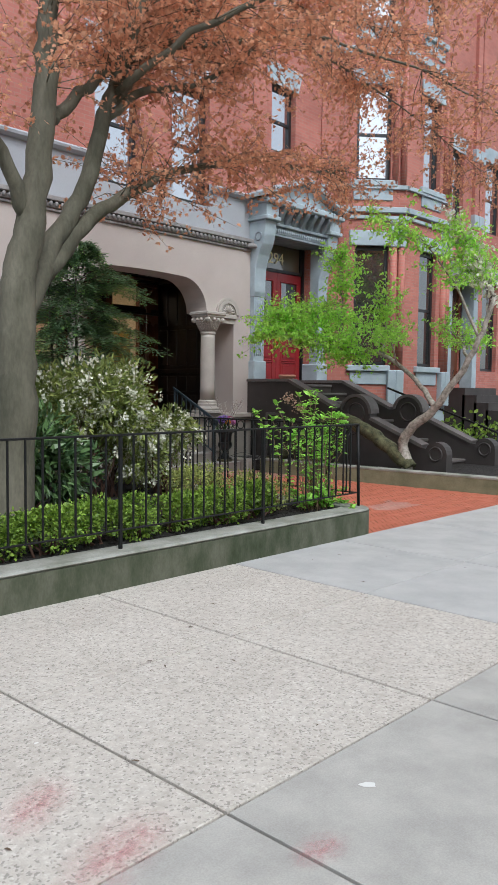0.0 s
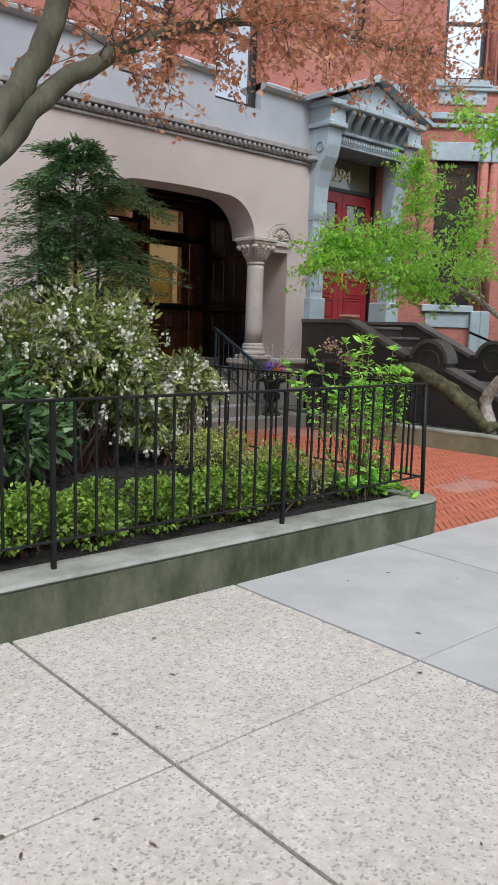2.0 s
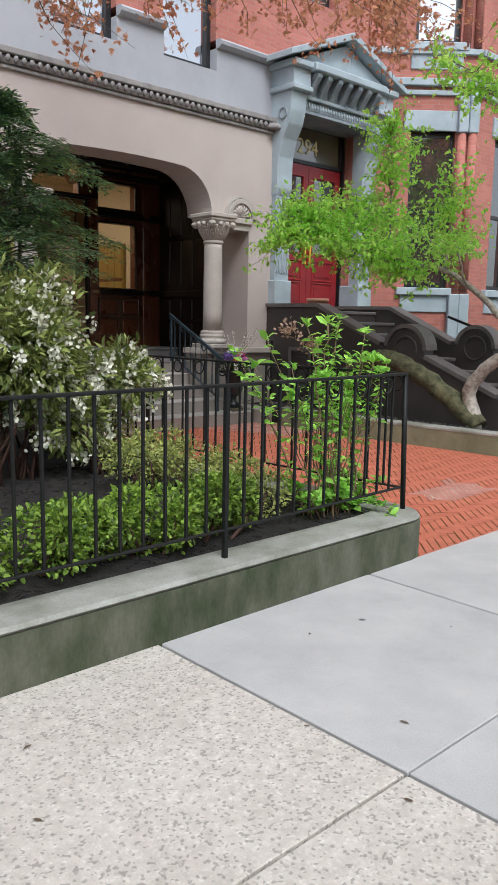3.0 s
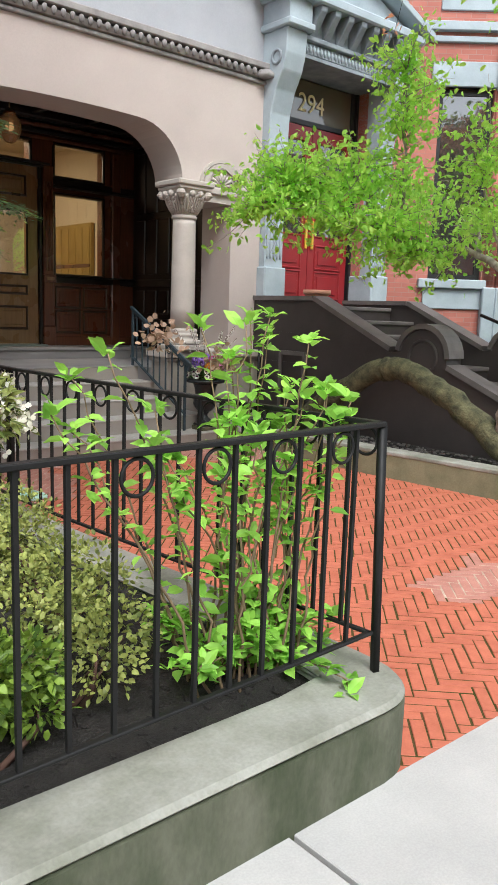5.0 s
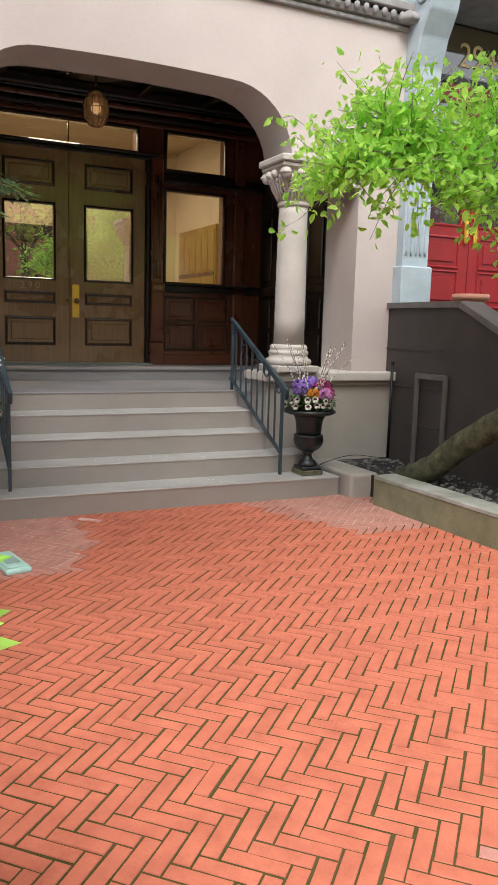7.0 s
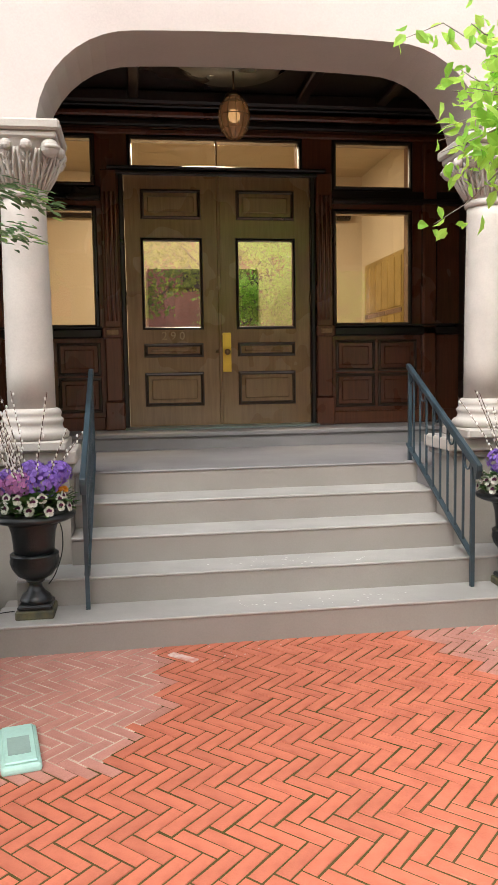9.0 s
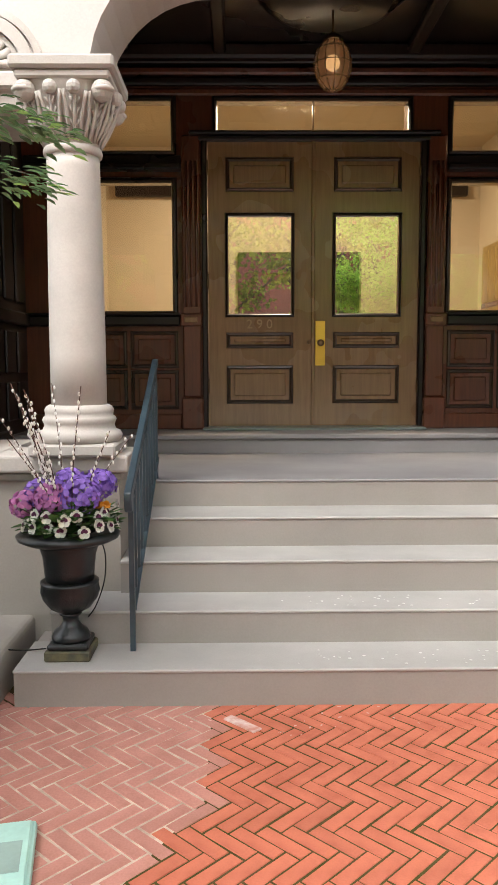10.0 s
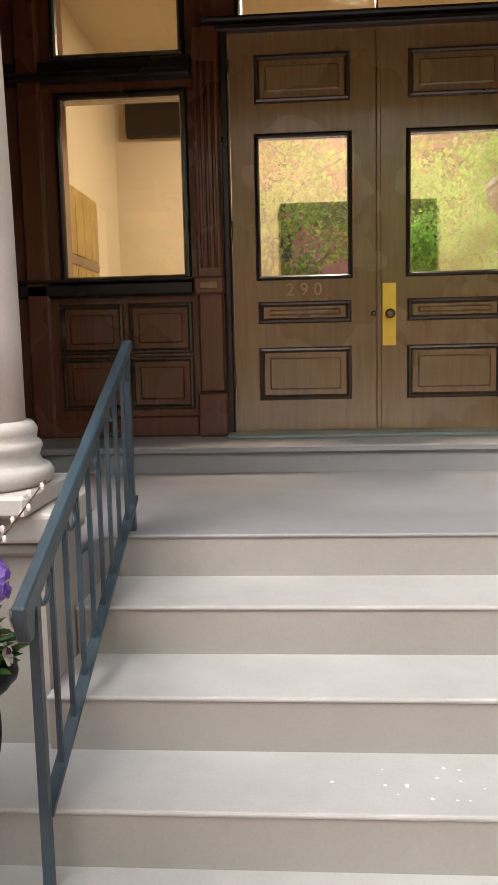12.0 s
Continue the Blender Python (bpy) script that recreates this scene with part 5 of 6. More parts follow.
stoop_wall(2.55, 2.80)
stoop_wall(4.26, 4.52)
st2 = thing("stoop_steps", "dark worn stone steps of the neighbouring stoop", "steps", kind="structure")
for k in range(9):
    z = 1.60 - 0.165 * k
    y = -0.25 - 0.38 * k
    part("tread", bx(2.78, 4.28, y, y + 0.46, z - 0.05, z, bevel=0.01), STOOP_CAP, st2)
    part("riser", bx(2.78, 4.28, y + 0.02, y + 0.46, z - 0.20, z - 0.05), STOOP, st2)
part("landing", bx(2.78, 4.28, 0.2, 0.75, 1.3, 1.6), STOOP_CAP, st2)

ent = thing("neighbour_doorway", "blue-grey painted stone doorway with fluted pilasters and scrolled brackets", "doorway", kind="structure")
for x0 in (2.60, 4.60):
    x1 = x0 + 0.30
    part("pilaster_base", bx(x0 - 0.03, x1 + 0.03, 0.22, 0.7, 1.58, 2.05, bevel=0.015), BLUE_STONE, ent)
    part("pilaster", bx(x0, x1, 0.27, 0.7, 2.05, 3.30), BLUE_STONE, ent)
    for k in range(5):
        xx = x0 + 0.04 + k * 0.055
        part("flute", lathe([(0.012, 2.15), (0.017, 2.2), (0.017, 3.18), (0.012, 3.24)], 8, (xx, 0.268, 0)), BLUE_STONE, ent)
    br = [(0.70, 3.30), (0.27, 3.30), (0.24, 3.40), (0.245, 3.60), (0.23, 3.85), (0.16, 4.10), (0.05, 4.30), (0.0, 4.48), (-0.02, 4.75), (0.70, 4.75)]
    part("bracket", prism(br, "x", x0 - 0.01, x1 + 0.01, 0.012), BLUE_STONE, ent, "tall scrolled bracket")
    part("bracket_boss", torus(bmesh.new(), (x0 - 0.012, 0.16, 4.45), 0.075, 0.02, "x", 20, 6), BLUE_DARK, ent)
    part("bracket_cap", bx(x0 - 0.06, x1 + 0.06, -0.10, 0.7, 4.75, 4.83, bevel=0.014), BLUE_STONE, ent)
    part("cap_block", bx(x0 - 0.03, x1 + 0.03, -0.06, 0.7, 4.83, 5.06), BLUE_STONE, ent)
    part("cap_cornice", bx(x0 - 0.09, x1 + 0.09, -0.14, 0.7, 5.06, 5.16, bevel=0.02), BLUE_STONE, ent)
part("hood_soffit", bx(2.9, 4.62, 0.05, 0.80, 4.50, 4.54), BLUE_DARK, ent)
part("architrave", bx(2.9, 4.60, 0.05, 0.7, 4.54, 4.68, bevel=0.012), BLUE_DARK, ent, "darker blue-grey carved frieze")
for k in range(26):
    part("frieze_leaf", lathe([(0.004, -0.05), (0.022, 0.0), (0.004, 0.05)], 6, (2.96 + k * 0.062, 0.045, 4.61)), BLUE_STONE, ent)
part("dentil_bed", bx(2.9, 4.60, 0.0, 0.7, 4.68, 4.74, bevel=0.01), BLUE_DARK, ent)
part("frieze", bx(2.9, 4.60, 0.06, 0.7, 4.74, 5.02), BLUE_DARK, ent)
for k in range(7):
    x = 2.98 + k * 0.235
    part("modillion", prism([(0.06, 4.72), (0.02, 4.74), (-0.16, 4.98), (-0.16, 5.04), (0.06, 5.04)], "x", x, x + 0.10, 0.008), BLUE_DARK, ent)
part("cornice", bx(2.9, 4.60, -0.20, 0.7, 5.04, 5.16, bevel=0.02), BLUE_STONE, ent)
part("pediment", prism([(2.62, 5.16), (4.86, 5.16), (3.74, 5.60)], "y", -0.02, 0.66), BLUE_STONE, ent)
for s in (-1, 1):
    e = (3.74 + s * 1.36, 5.14)
    part("raking_cornice", prism([e, (e[0], e[1] + 0.09), (3.74, 5.76), (3.74, 5.65)], "y", -0.2, 0.66, 0.01), BLUE_STONE, ent)
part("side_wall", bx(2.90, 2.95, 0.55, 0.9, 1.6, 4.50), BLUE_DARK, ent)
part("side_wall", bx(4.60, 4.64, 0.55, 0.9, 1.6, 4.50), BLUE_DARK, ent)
part("dark_jamb", bx(4.55, 4.60, 0.64, 0.76, 1.6, 4.50), FRAME, ent)
part("dark_jamb", bx(2.95, 2.99, 0.64, 0.76, 1.6, 4.50), FRAME, ent)
ent.location = (0.03, 0.18, 0)

NDOOR = thing("red_door", "glossy red panelled double door with glass upper panels", "door", kind="")
for x0, x1 in ((3.02, 3.770), (3.780, 4.55)):
    part("leaf", strips(bmesh.new(), x0, x1, 1.61, 3.93, 0.86, 0.91, [(x0 + 0.13, x1 - 0.13, 2.55, 3.74)]), RED_PAINT, NDOOR)
    part("pane", bx(x0 + 0.13, x1 - 0.13, 0.88, 0.886, 2.55, 3.74), GLASS_DIM, NDOOR)
    moulded_frame(x0 + 0.13, x1 - 0.13, 2.55, 3.74, 0.86, 0.03, 0.014, RED_PAINT, NDOOR, "glazing_bead")
    for z0, z1 in ((1.72, 2.05), (2.12, 2.40)):
        moulded_frame(x0 + 0.15, x1 - 0.15, z0, z1, 0.86, 0.03, 0.016, RED_PAINT, NDOOR, "panel_moulding")
        part("panel", bx(x0 + 0.19, x1 - 0.19, 0.848, 0.861, z0 + 0.04, z1 - 0.04, bevel=0.008), RED_PAINT, NDOOR)
    hx = (x0 + 0.035) if x0 > 3.5 else (x1 - 0.075)
    part("door_handle", bx(hx, hx + 0.04, 0.82, 0.86, 2.36, 2.74, bevel=0.01), BRASS, NDOOR, "brass pull handle")
tr = thing("neighbour_transom", "glass transom light with gold house number 294", "transom window", kind="structure")
part("frame", strips(bmesh.new(), 3.0, 4.57, 3.94, 4.56, 0.85, 0.92, [(3.06, 4.51, 4.0, 4.5)]), FRAME, tr)
part("pane", bx(3.06, 4.51, 0.88, 0.886, 4.0, 4.5), mirror_glass("amber_transom", (0.12, 0.095, 0.06), 0.08), tr)
writing("294", 0.33, (3.74, 0.868, 4.21), GOLD, tr, 0.004)
pot = thing("flower_pot", "terracotta flower pot on the stoop landing", "flower pot", at=(3.02, -0.1, 1.60))
part("pot", lathe([(0.09, -0.0), (0.14, 0.11), (0.15, 0.13)], 24), surface("terracotta", (0.52, 0.23, 0.15), None, 0.8), pot)
part("rim", lathe([(0.15, 0.125), (0.17, 0.13), (0.17, 0.18), (0.145, 0.18), (0.14, 0.14)], 24), surface("terracotta_rim", (0.56, 0.27, 0.18), None, 0.8), pot)

# third house further along: hood and steps seen between the branches
ent3 = thing("far_doorway", "blue-grey hooded doorway of the third house", "doorway", kind="structure")
part("hood", bx(9.9, 11.7, 0.0, 0.7, 4.45, 4.9, bevel=0.03), BLUE_STONE, ent3)
part("pilaster", bx(9.95, 10.2, 0.3, 0.7, 1.6, 4.45), BLUE_STONE, ent3)
part("pilaster", bx(11.4, 11.65, 0.3, 0.7, 1.6, 4.45), BLUE_STONE, ent3)
part("door", bx(10.2, 11.4, 0.75, 0.85, 1.6, 4.45), DARK_WOOD, ent3)
for k in range(6):
    part("modillion", bx(10.0 + k * 0.3, 10.12 + k * 0.3, -0.14, 0.0, 4.5, 4.8, bevel=0.01), BLUE_DARK, ent3)
st3 = thing("far_stoop", "dark stone steps of the third house", "steps", kind="structure")
for k in range(8):
    part("step", bx(9.9, 11.7, -0.3 - 0.33 * k, 0.7 if k == 0 else -0.3 - 0.33 * k + 0.4, 0.0, 1.6 - 0.19 * k), STOOP, st3)
hr = thing("far_handrail", "thin black iron handrail beside the neighbouring steps", "handrail")
part("rail", tube(bmesh.new(), [(5.2, -1.0, 1.55), (5.2, -3.4, 0.75), (5.2, -3.5, 0.70)], 0.022, 8), IRON, hr)
part("post", lathe([(0.018, 0.15), (0.018, 0.72)], 8, (5.2, -3.45, 0)), IRON, hr)

# across the street: plain terrace that closes the place and shows in the glass
struct("facade_opposite", strips(bmesh.new(), -40, 40, -0.14, 13, -34.5, -34.0, [(x, x + 1.2, z, z + 2.0) for x in range(-30, 31, 4) for z in (2, 6, 9.5)]), WALL_BRICK, "red brick terrace across the street", "building")
# Added backing slab; its black stands for the dark inside the openings.
struct("facade_opposite_backing", bx(-40, 40, -35.0, -34.8, -0.14, 13), FRAME, "black slab that darkens the window openings of the terrace across the street", "building")


# ---- trees ----
def limb_radii(n, r0, r1):
    return [r0 + (r1 - r0) * (k / (n - 1)) ** 0.8 for k in range(n)]


def tree_wood(tree, limbs, bark, n=5):
    for i, (pts, r0, r1) in enumerate(limbs):
        line = smooth_line(pts, n)
        rng = np.random.default_rng(100 + i)
        line = [p + Vector(rng.normal(size=3) * 0.012) for p in line]
        part("trunk" if i == 0 else "limb", tube(bmesh.new(), line, limb_radii(len(line), r0, r1), 12 if r0 > 0.07 else 8), bark, tree)


def twig_crown(tree, starts, bark, leaf, shape, size, rng, twigs, per, reach, droop, name="crown", spread=0.05, flat=0.5):
    """Fine twigs from points on the limbs, with leaves along their outer half."""
    wood_bm, spots = bmesh.new(), []
    for _ in range(twigs):
        p, out = starts[int(rng.integers(len(starts)))]
        d = rand_dir(rng, 0.1)
        d[2] *= flat
        d = d + np.array(out)
        d /= np.linalg.norm(d)
        L = reach * rng.uniform(0.45, 1.0)
        q = np.array(p, float)
        line = [tuple(q)]
        for k in range(4):
            d = d + rng.normal(size=3) * 0.22 + np.array((0, 0, -droop))
            d /= np.linalg.norm(d)
            q = q + d * L / 4
            line.append(tuple(q))
        tube(wood_bm, line, [0.006, 0.0045, 0.0034, 0.0024, 0.0015], 4)
        for _ in range(per):
            u = rng.uniform(0.8, 3.999)
            i = int(u)
            c = np.array(line[i]) * (1 - u + i) + np.array(line[i + 1]) * (u - i)
            c = c + rng.normal(size=3) * spread * np.array((1, 1, 0.6))
            tip = rand_dir(rng, -0.4)
            spots.append((c, tip, rand_dir(rng, 0.9), size * rng.uniform(0.6, 1.25)))
    part("branchwork", wood_bm, bark, tree)["kind"] = "stuff"
    leaves(name, spots, leaf, shape, tree)


def along(limbs, skip, n=8):
    out = []
    for pts, r0, r1 in limbs:
        line = smooth_line(pts, n)
        for i in range(int(len(line) * skip), len(line)):
            d = (line[min(i + 1, len(line) - 1)] - line[i - 1]).normalized()
            out.append((tuple(line[i]), tuple(d * 0.5)))
    return out


maple = thing("copper_maple_tree", "copper-leaved maple with forked smooth grey trunk in the front garden", "tree")
M = [
    ([(-5.22, -4.0, 0.2), (-5.14, -4.0, 1.2), (-5.12, -4.0, 1.92), (-5.04, -4.0, 2.6), (-4.93, -4.0, 3.1), (-4.82, -4.0, 4.05), (-4.78, -4.0, 4.75), (-4.6, -4.0, 6.2), (-4.4, -4.2, 7.4)], 0.215, 0.05),
    ([(-5.05, -3.95, 2.05), (-4.60, -3.8, 2.80), (-4.28, -3.8, 3.33), (-4.06, -3.8, 4.06), (-3.81, -3.8, 4.66), (-3.61, -3.8, 5.25), (-3.3, -3.7, 6.4)], 0.105, 0.05),
    ([(-4.78, -3.85, 2.42), (-4.32, -3.8, 2.98), (-3.75, -3.8, 3.39), (-3.02, -3.75, 3.77), (-1.75, -3.65, 4.18), (-0.6, -3.3, 4.38)], 0.10, 0.012),
    ([(-4.84, -3.95, 3.75), (-4.53, -3.8, 3.98), (-3.97, -3.8, 4.5), (-3.2, -3.8, 4.94), (-1.85, -3.8, 5.47), (-0.61, -3.8, 6.17)], 0.075, 0.015),
    ([(-4.10, -3.8, 3.98), (-3.63, -3.8, 4.37), (-2.96, -3.8, 4.64), (-2.12, -3.8, 5.2), (-1.2, -3.6, 5.8)], 0.055, 0.012),
    ([(-3.95, -3.8, 4.2), (-3.28, -3.8, 4.99), (-2.94, -3.8, 5.5), (-2.3, -3.7, 6.5)], 0.055, 0.02),
    ([(-5.0, -4.0, 2.9), (-5.35, -4.05, 3.5), (-5.9, -4.1, 3.8), (-7.0, -4.4, 4.5)], 0.075, 0.02),
    ([(-4.75, -4.0, 5.0), (-4.3, -4.9, 5.8), (-3.5, -5.8, 6.4)], 0.05, 0.015),
    ([(-4.0, -3.8, 4.2), (-3.4, -4.6, 4.9), (-2.4, -5.3, 5.4), (-1.2, -5.6, 5.7)], 0.045, 0.012),
    ([(-0.9, -3.8, 6.0), (0.5, -3.6, 6.5), (1.8, -3.4, 6.7)], 0.02, 0.008),
    ([(-1.4, -3.65, 5.65), (0.2, -3.4, 5.9), (1.4, -3.1, 5.95)], 0.018, 0.007),
    ([(-0.7, -3.35, 4.36), (0.4, -3.0, 4.6), (1.2, -2.8, 4.85)], 0.012, 0.005),
    ([(-1.2, -3.8, 5.75), (0.6, -4.4, 5.7), (2.6, -4.7, 5.5), (4.6, -4.7, 5.3)], 0.02, 0.005),
    ([(-1.6, -5.45, 5.6), (0.2, -5.6, 6.3), (2.2, -5.4, 6.9), (4.2, -5.2, 7.3)], 0.02, 0.005),
    ([(0.2, -3.4, 5.9), (1.9, -3.8, 5.4), (3.6, -3.9, 5.0)], 0.014, 0.004),
    ([(-3.6, -3.8, 5.2), (-3.0, -2.9, 5.7), (-2.0, -2.2, 6.2), (-1.0, -1.8, 6.5)], 0.04, 0.012),
]
tree_wood(maple, M, BARK)
twig_crown(maple, along(M[2:6] + M[7:], 0.35) + along(M[:2], 0.62) + along(M[6:7], 0.5), BARK, MAPLE_RED, "star", 0.054, np.random.default_rng(21), 1150, 40, 1.3, 0.10)

green = thing("leaning_green_maple", "fresh green tree with white blossom and a mossy arching trunk", "tree")
G = [
    ([(2.10, -0.45, 0.14), (2.12, -0.75, 0.30), (2.15, -1.31, 0.66), (2.15, -1.8, 0.92), (2.15, -2.08, 0.98), (2.16, -2.45, 0.88), (2.18, -2.95, 0.62), (2.2, -3.42, 0.24)], 0.10, 0.115),
]
tree_wood(green, G, BARK_MOSS)
G2 = [
    ([(2.2, -3.36, 0.20), (2.2, -3.30, 0.78), (2.2, -3.74, 1.14), (2.22, -4.1, 1.58), (2.25, -4.5, 2.25), (2.3, -4.7, 2.9)], 0.10, 0.03),
    ([(2.2, -3.8, 1.25), (2.5, -3.3, 1.65), (2.74, -2.5, 2.10), (2.3, -2.15, 2.12), (1.75, -2.05, 2.30), (1.15, -1.85, 2.46), (0.62, -1.72, 2.40)], 0.05, 0.008),
    ([(2.1, -2.1, 2.16), (2.0, -2.15, 2.7), (1.95, -2.16, 3.2), (1.93, -2.16, 3.65)], 0.02, 0.006),
    ([(2.3, -2.15, 2.12), (2.6, -1.7, 2.55), (3.0, -1.4, 2.9)], 0.02, 0.007),
    ([(1.75, -2.05, 2.30), (1.7, -1.95, 2.6), (1.65, -1.85, 2.8)], 0.018, 0.006),
    ([(1.1, -1.8, 2.48), (1.05, -1.75, 2.58), (0.95, -1.7, 2.66)], 0.012, 0.005),
    ([(2.6, -2.9, 1.9), (2.2, -2.9, 2.5), (2.0, -3.0, 2.9)], 0.016, 0.006),
    ([(2.25, -4.3, 1.95), (2.9, -3.9, 2.3), (3.6, -3.2, 2.6)], 0.03, 0.008),
    ([(2.74, -2.5, 2.10), (3.2, -2.2, 2.4), (3.8, -1.9, 2.5)], 0.022, 0.008),
    ([(2.3, -4.7, 2.9), (2.6, -4.3, 3.3), (3.3, -3.8, 3.6)], 0.025, 0.008),
    ([(2.25, -4.5, 2.25), (2.0, -4.2, 3.1), (1.5, -3.9, 3.7), (1.0, -3.6, 3.95)], 0.026, 0.006),
    ([(2.28, -4.6, 2.6), (2.45, -4.5, 3.1), (2.4, -4.3, 3.6), (2.3, -4.1, 4.0)], 0.022, 0.006),
]
tree_wood(green, G2, BARK_PALE)
twig_crown(green, along(G2[1:2], 0.4) * 2 + along(G2[2:], 0.3), BARK_PALE, MAPLE_GREEN, "folded", 0.066, np.random.default_rng(31), 680, 24, 0.62, 0.03, spread=0.05, flat=0.45)
twig_crown(green, along(G2[9:10], 0.0) + along(G2[11:], 0.3), BARK_PALE, BLOOM_WHITE, "petal", 0.06, np.random.default_rng(32), 60, 16, 0.5, 0.0, "blossom", spread=0.03, flat=0.5)

dog = thing("white_dogwood", "white-flowering dogwood with fresh green leaves by the third house", "tree")
D = [([(7.2, -4.3, 0.1), (7.1, -4.3, 1.4), (6.9, -4.4, 2.6), (6.8, -4.3, 3.6), (6.7, -4.2, 5.0)], 0.08, 0.02), ([(7.0, -4.3, 1.8), (6.3, -4.2, 2.8), (5.6, -4.0, 3.6)], 0.04, 0.01), ([(6.9, -4.3, 2.6), (7.6, -4.1, 3.3), (8.4, -4.0, 3.9)], 0.04, 0.01), ([(6.8, -4.3, 3.4), (6.0, -4.3, 4.3), (5.3, -4.2, 4.6)], 0.03, 0.01)]
tree_wood(dog, D, BARK_PALE)
twig_crown(dog, along(D, 0.4), BARK_PALE, MAPLE_GREEN, "oval", 0.075, np.random.default_rng(41), 150, 32, 0.8, 0.03, "green_crown", spread=0.08)
twig_crown(dog, along(D[1:3], 0.5), BARK_PALE, BLOOM_WHITE, "petal", 0.075, np.random.default_rng(42), 40, 30, 0.6, 0.0, "blossom", spread=0.07)

# street trees across the way, mirrored in the door glass
for k, (x, y) in enumerate(((-1.6, -19.5), (3.0, -19.0), (-8.0, -20.5), (9.0, -21.0))):
    stt = thing("street_tree", "leafy green street tree across the road", "tree", group="street trees")
    S = [([(x, y, -0.15), (x + 0.1, y, 2.5), (x, y + 0.1, 5.0), (x, y, 8.0)], 0.2, 0.06)] + [([(x, y, 3.0 + j * 0.5), (x + 1.4 * math.cos(j * 1.3), y + 1.4 * math.sin(j * 1.3), 4.0 + j * 0.6), (x + 2.8 * math.cos(j * 1.3), y + 2.8 * math.sin(j * 1.3), 5.2 + j * 0.5)], 0.07, 0.02) for j in range(8)]
    tree_wood(stt, S, BARK, 3)
    twig_crown(stt, along(S[1:], 0.3, 4), BARK, STREET_LEAF, "oval", 0.22, np.random.default_rng(50 + k), 150, 26, 1.8, 0.05, spread=0.25)
struct("hedge_opposite", bx(-30, 30, -27.0, -25.8, -0.14, 1.6, bevel=0.2, seg=3), BOX_LEAF, "clipped green hedge across the street", "hedge")


# ---- conifer ----
def conifer(x, y, z, height, radius, seed):
    t = thing("dark_fir", "dark green young fir with flat layered sprays", "tree")
    rng = np.random.default_rng(seed)
    for sx, sy, h in ((0, 0, 1.0), (0.25, -0.1, 0.9), (-0.35, 0.1, 0.86)):
        part("trunk", tube(bmesh.new(), [(x + sx * 0.3, y + sy * 0.3, z), (x + sx * 0.8, y + sy * 0.8, z + height * 0.45 * h), (x + sx, y + sy, z + height * h)], [0.035, 0.025, 0.006], 7), BARK, t)
    wood_bm, spots, tips = bmesh.new(), [], []

    def bough(line, R, dense=12):
        """A flat spray: side shoots with needles along a drooping branch."""
        tube(wood_bm, line, limb_radii(len(line), 0.009, 0.002), 4)
        for i in range(3, len(line)):
            d = (line[i] - line[i - 1]).normalized()
            side = d.cross(Vector((0, 0, 1))).normalized()
            w = 0.20 * R * (1.15 - i / len(line)) + 0.06
            for sg in (-1, 1):
                for j in range(dense):
                    f = (j + rng.uniform()) / dense
                    base = line[i - 1].lerp(line[i], rng.uniform())
                    p = base + side * sg * w * f + d * w * f * 0.8 + Vector((0, 0, -0.05 * f + rng.normal() * 0.022))
                    dd = side * sg * rng.uniform(0.3, 1) + d * rng.uniform(0.4, 1)
                    (tips if f > 0.82 and rng.uniform() < 0.5 else spots).append((tuple(p), tuple(dd), (rng.normal() * 0.2, rng.normal() * 0.2, 1), rng.uniform(0.045, 0.075)))

    for k in range(215):
        u = (k + rng.uniform()) / 215
        zz = z + height * (0.10 + 0.88 * u)
        layer = 0.72 + 0.28 * math.cos(2 * math.pi * (zz - 0.1) / 0.46)
        R = radius * (1.0 - 0.62 * u ** 2.6) * min(1.0, 0.45 + 1.1 * u) * rng.uniform(0.5, 1.05) * layer
        q = k * 2.399 + rng.uniform(-0.3, 0.3)
        c, s = math.cos(q), math.sin(q)
        if c > 0.2 and zz < 1.7:
            R *= 0.62
        end = (x + R * c, y + R * s, zz - 0.06 * R + rng.uniform(-0.05, 0.14))
        bough(smooth_line([(x + 0.1 * c, y + 0.1 * s, zz), (x + R * 0.5 * c, y + R * 0.5 * s, zz + 0.07), end], 5), R)
    # long sprays that reach towards the column
    for ex, ey, ez in ((-1.30, -0.62, 2.13), (-1.16, -1.02, 2.20), (-1.62, -0.62, 1.50), (-1.58, -0.75, 1.36), (-1.5, -1.3, 2.75)):
        mid = (x * 0.45 + ex * 0.55, y * 0.45 + ey * 0.55, ez + 0.10)
        bough(smooth_line([(x, y, ez + 0.05), mid, (ex, ey, ez)], 8), 0.75, 20)
    part("branchwork", wood_bm, BARK, t)["kind"] = "stuff"
    leaves("needles", spots, FIR_LEAF, "long", t)
    leaves("new_growth", tips, FIR_TIP, "long", t, "lighter green young tips")


conifer(-2.78, -1.45, 0.2, 3.1, 1.6, 61)


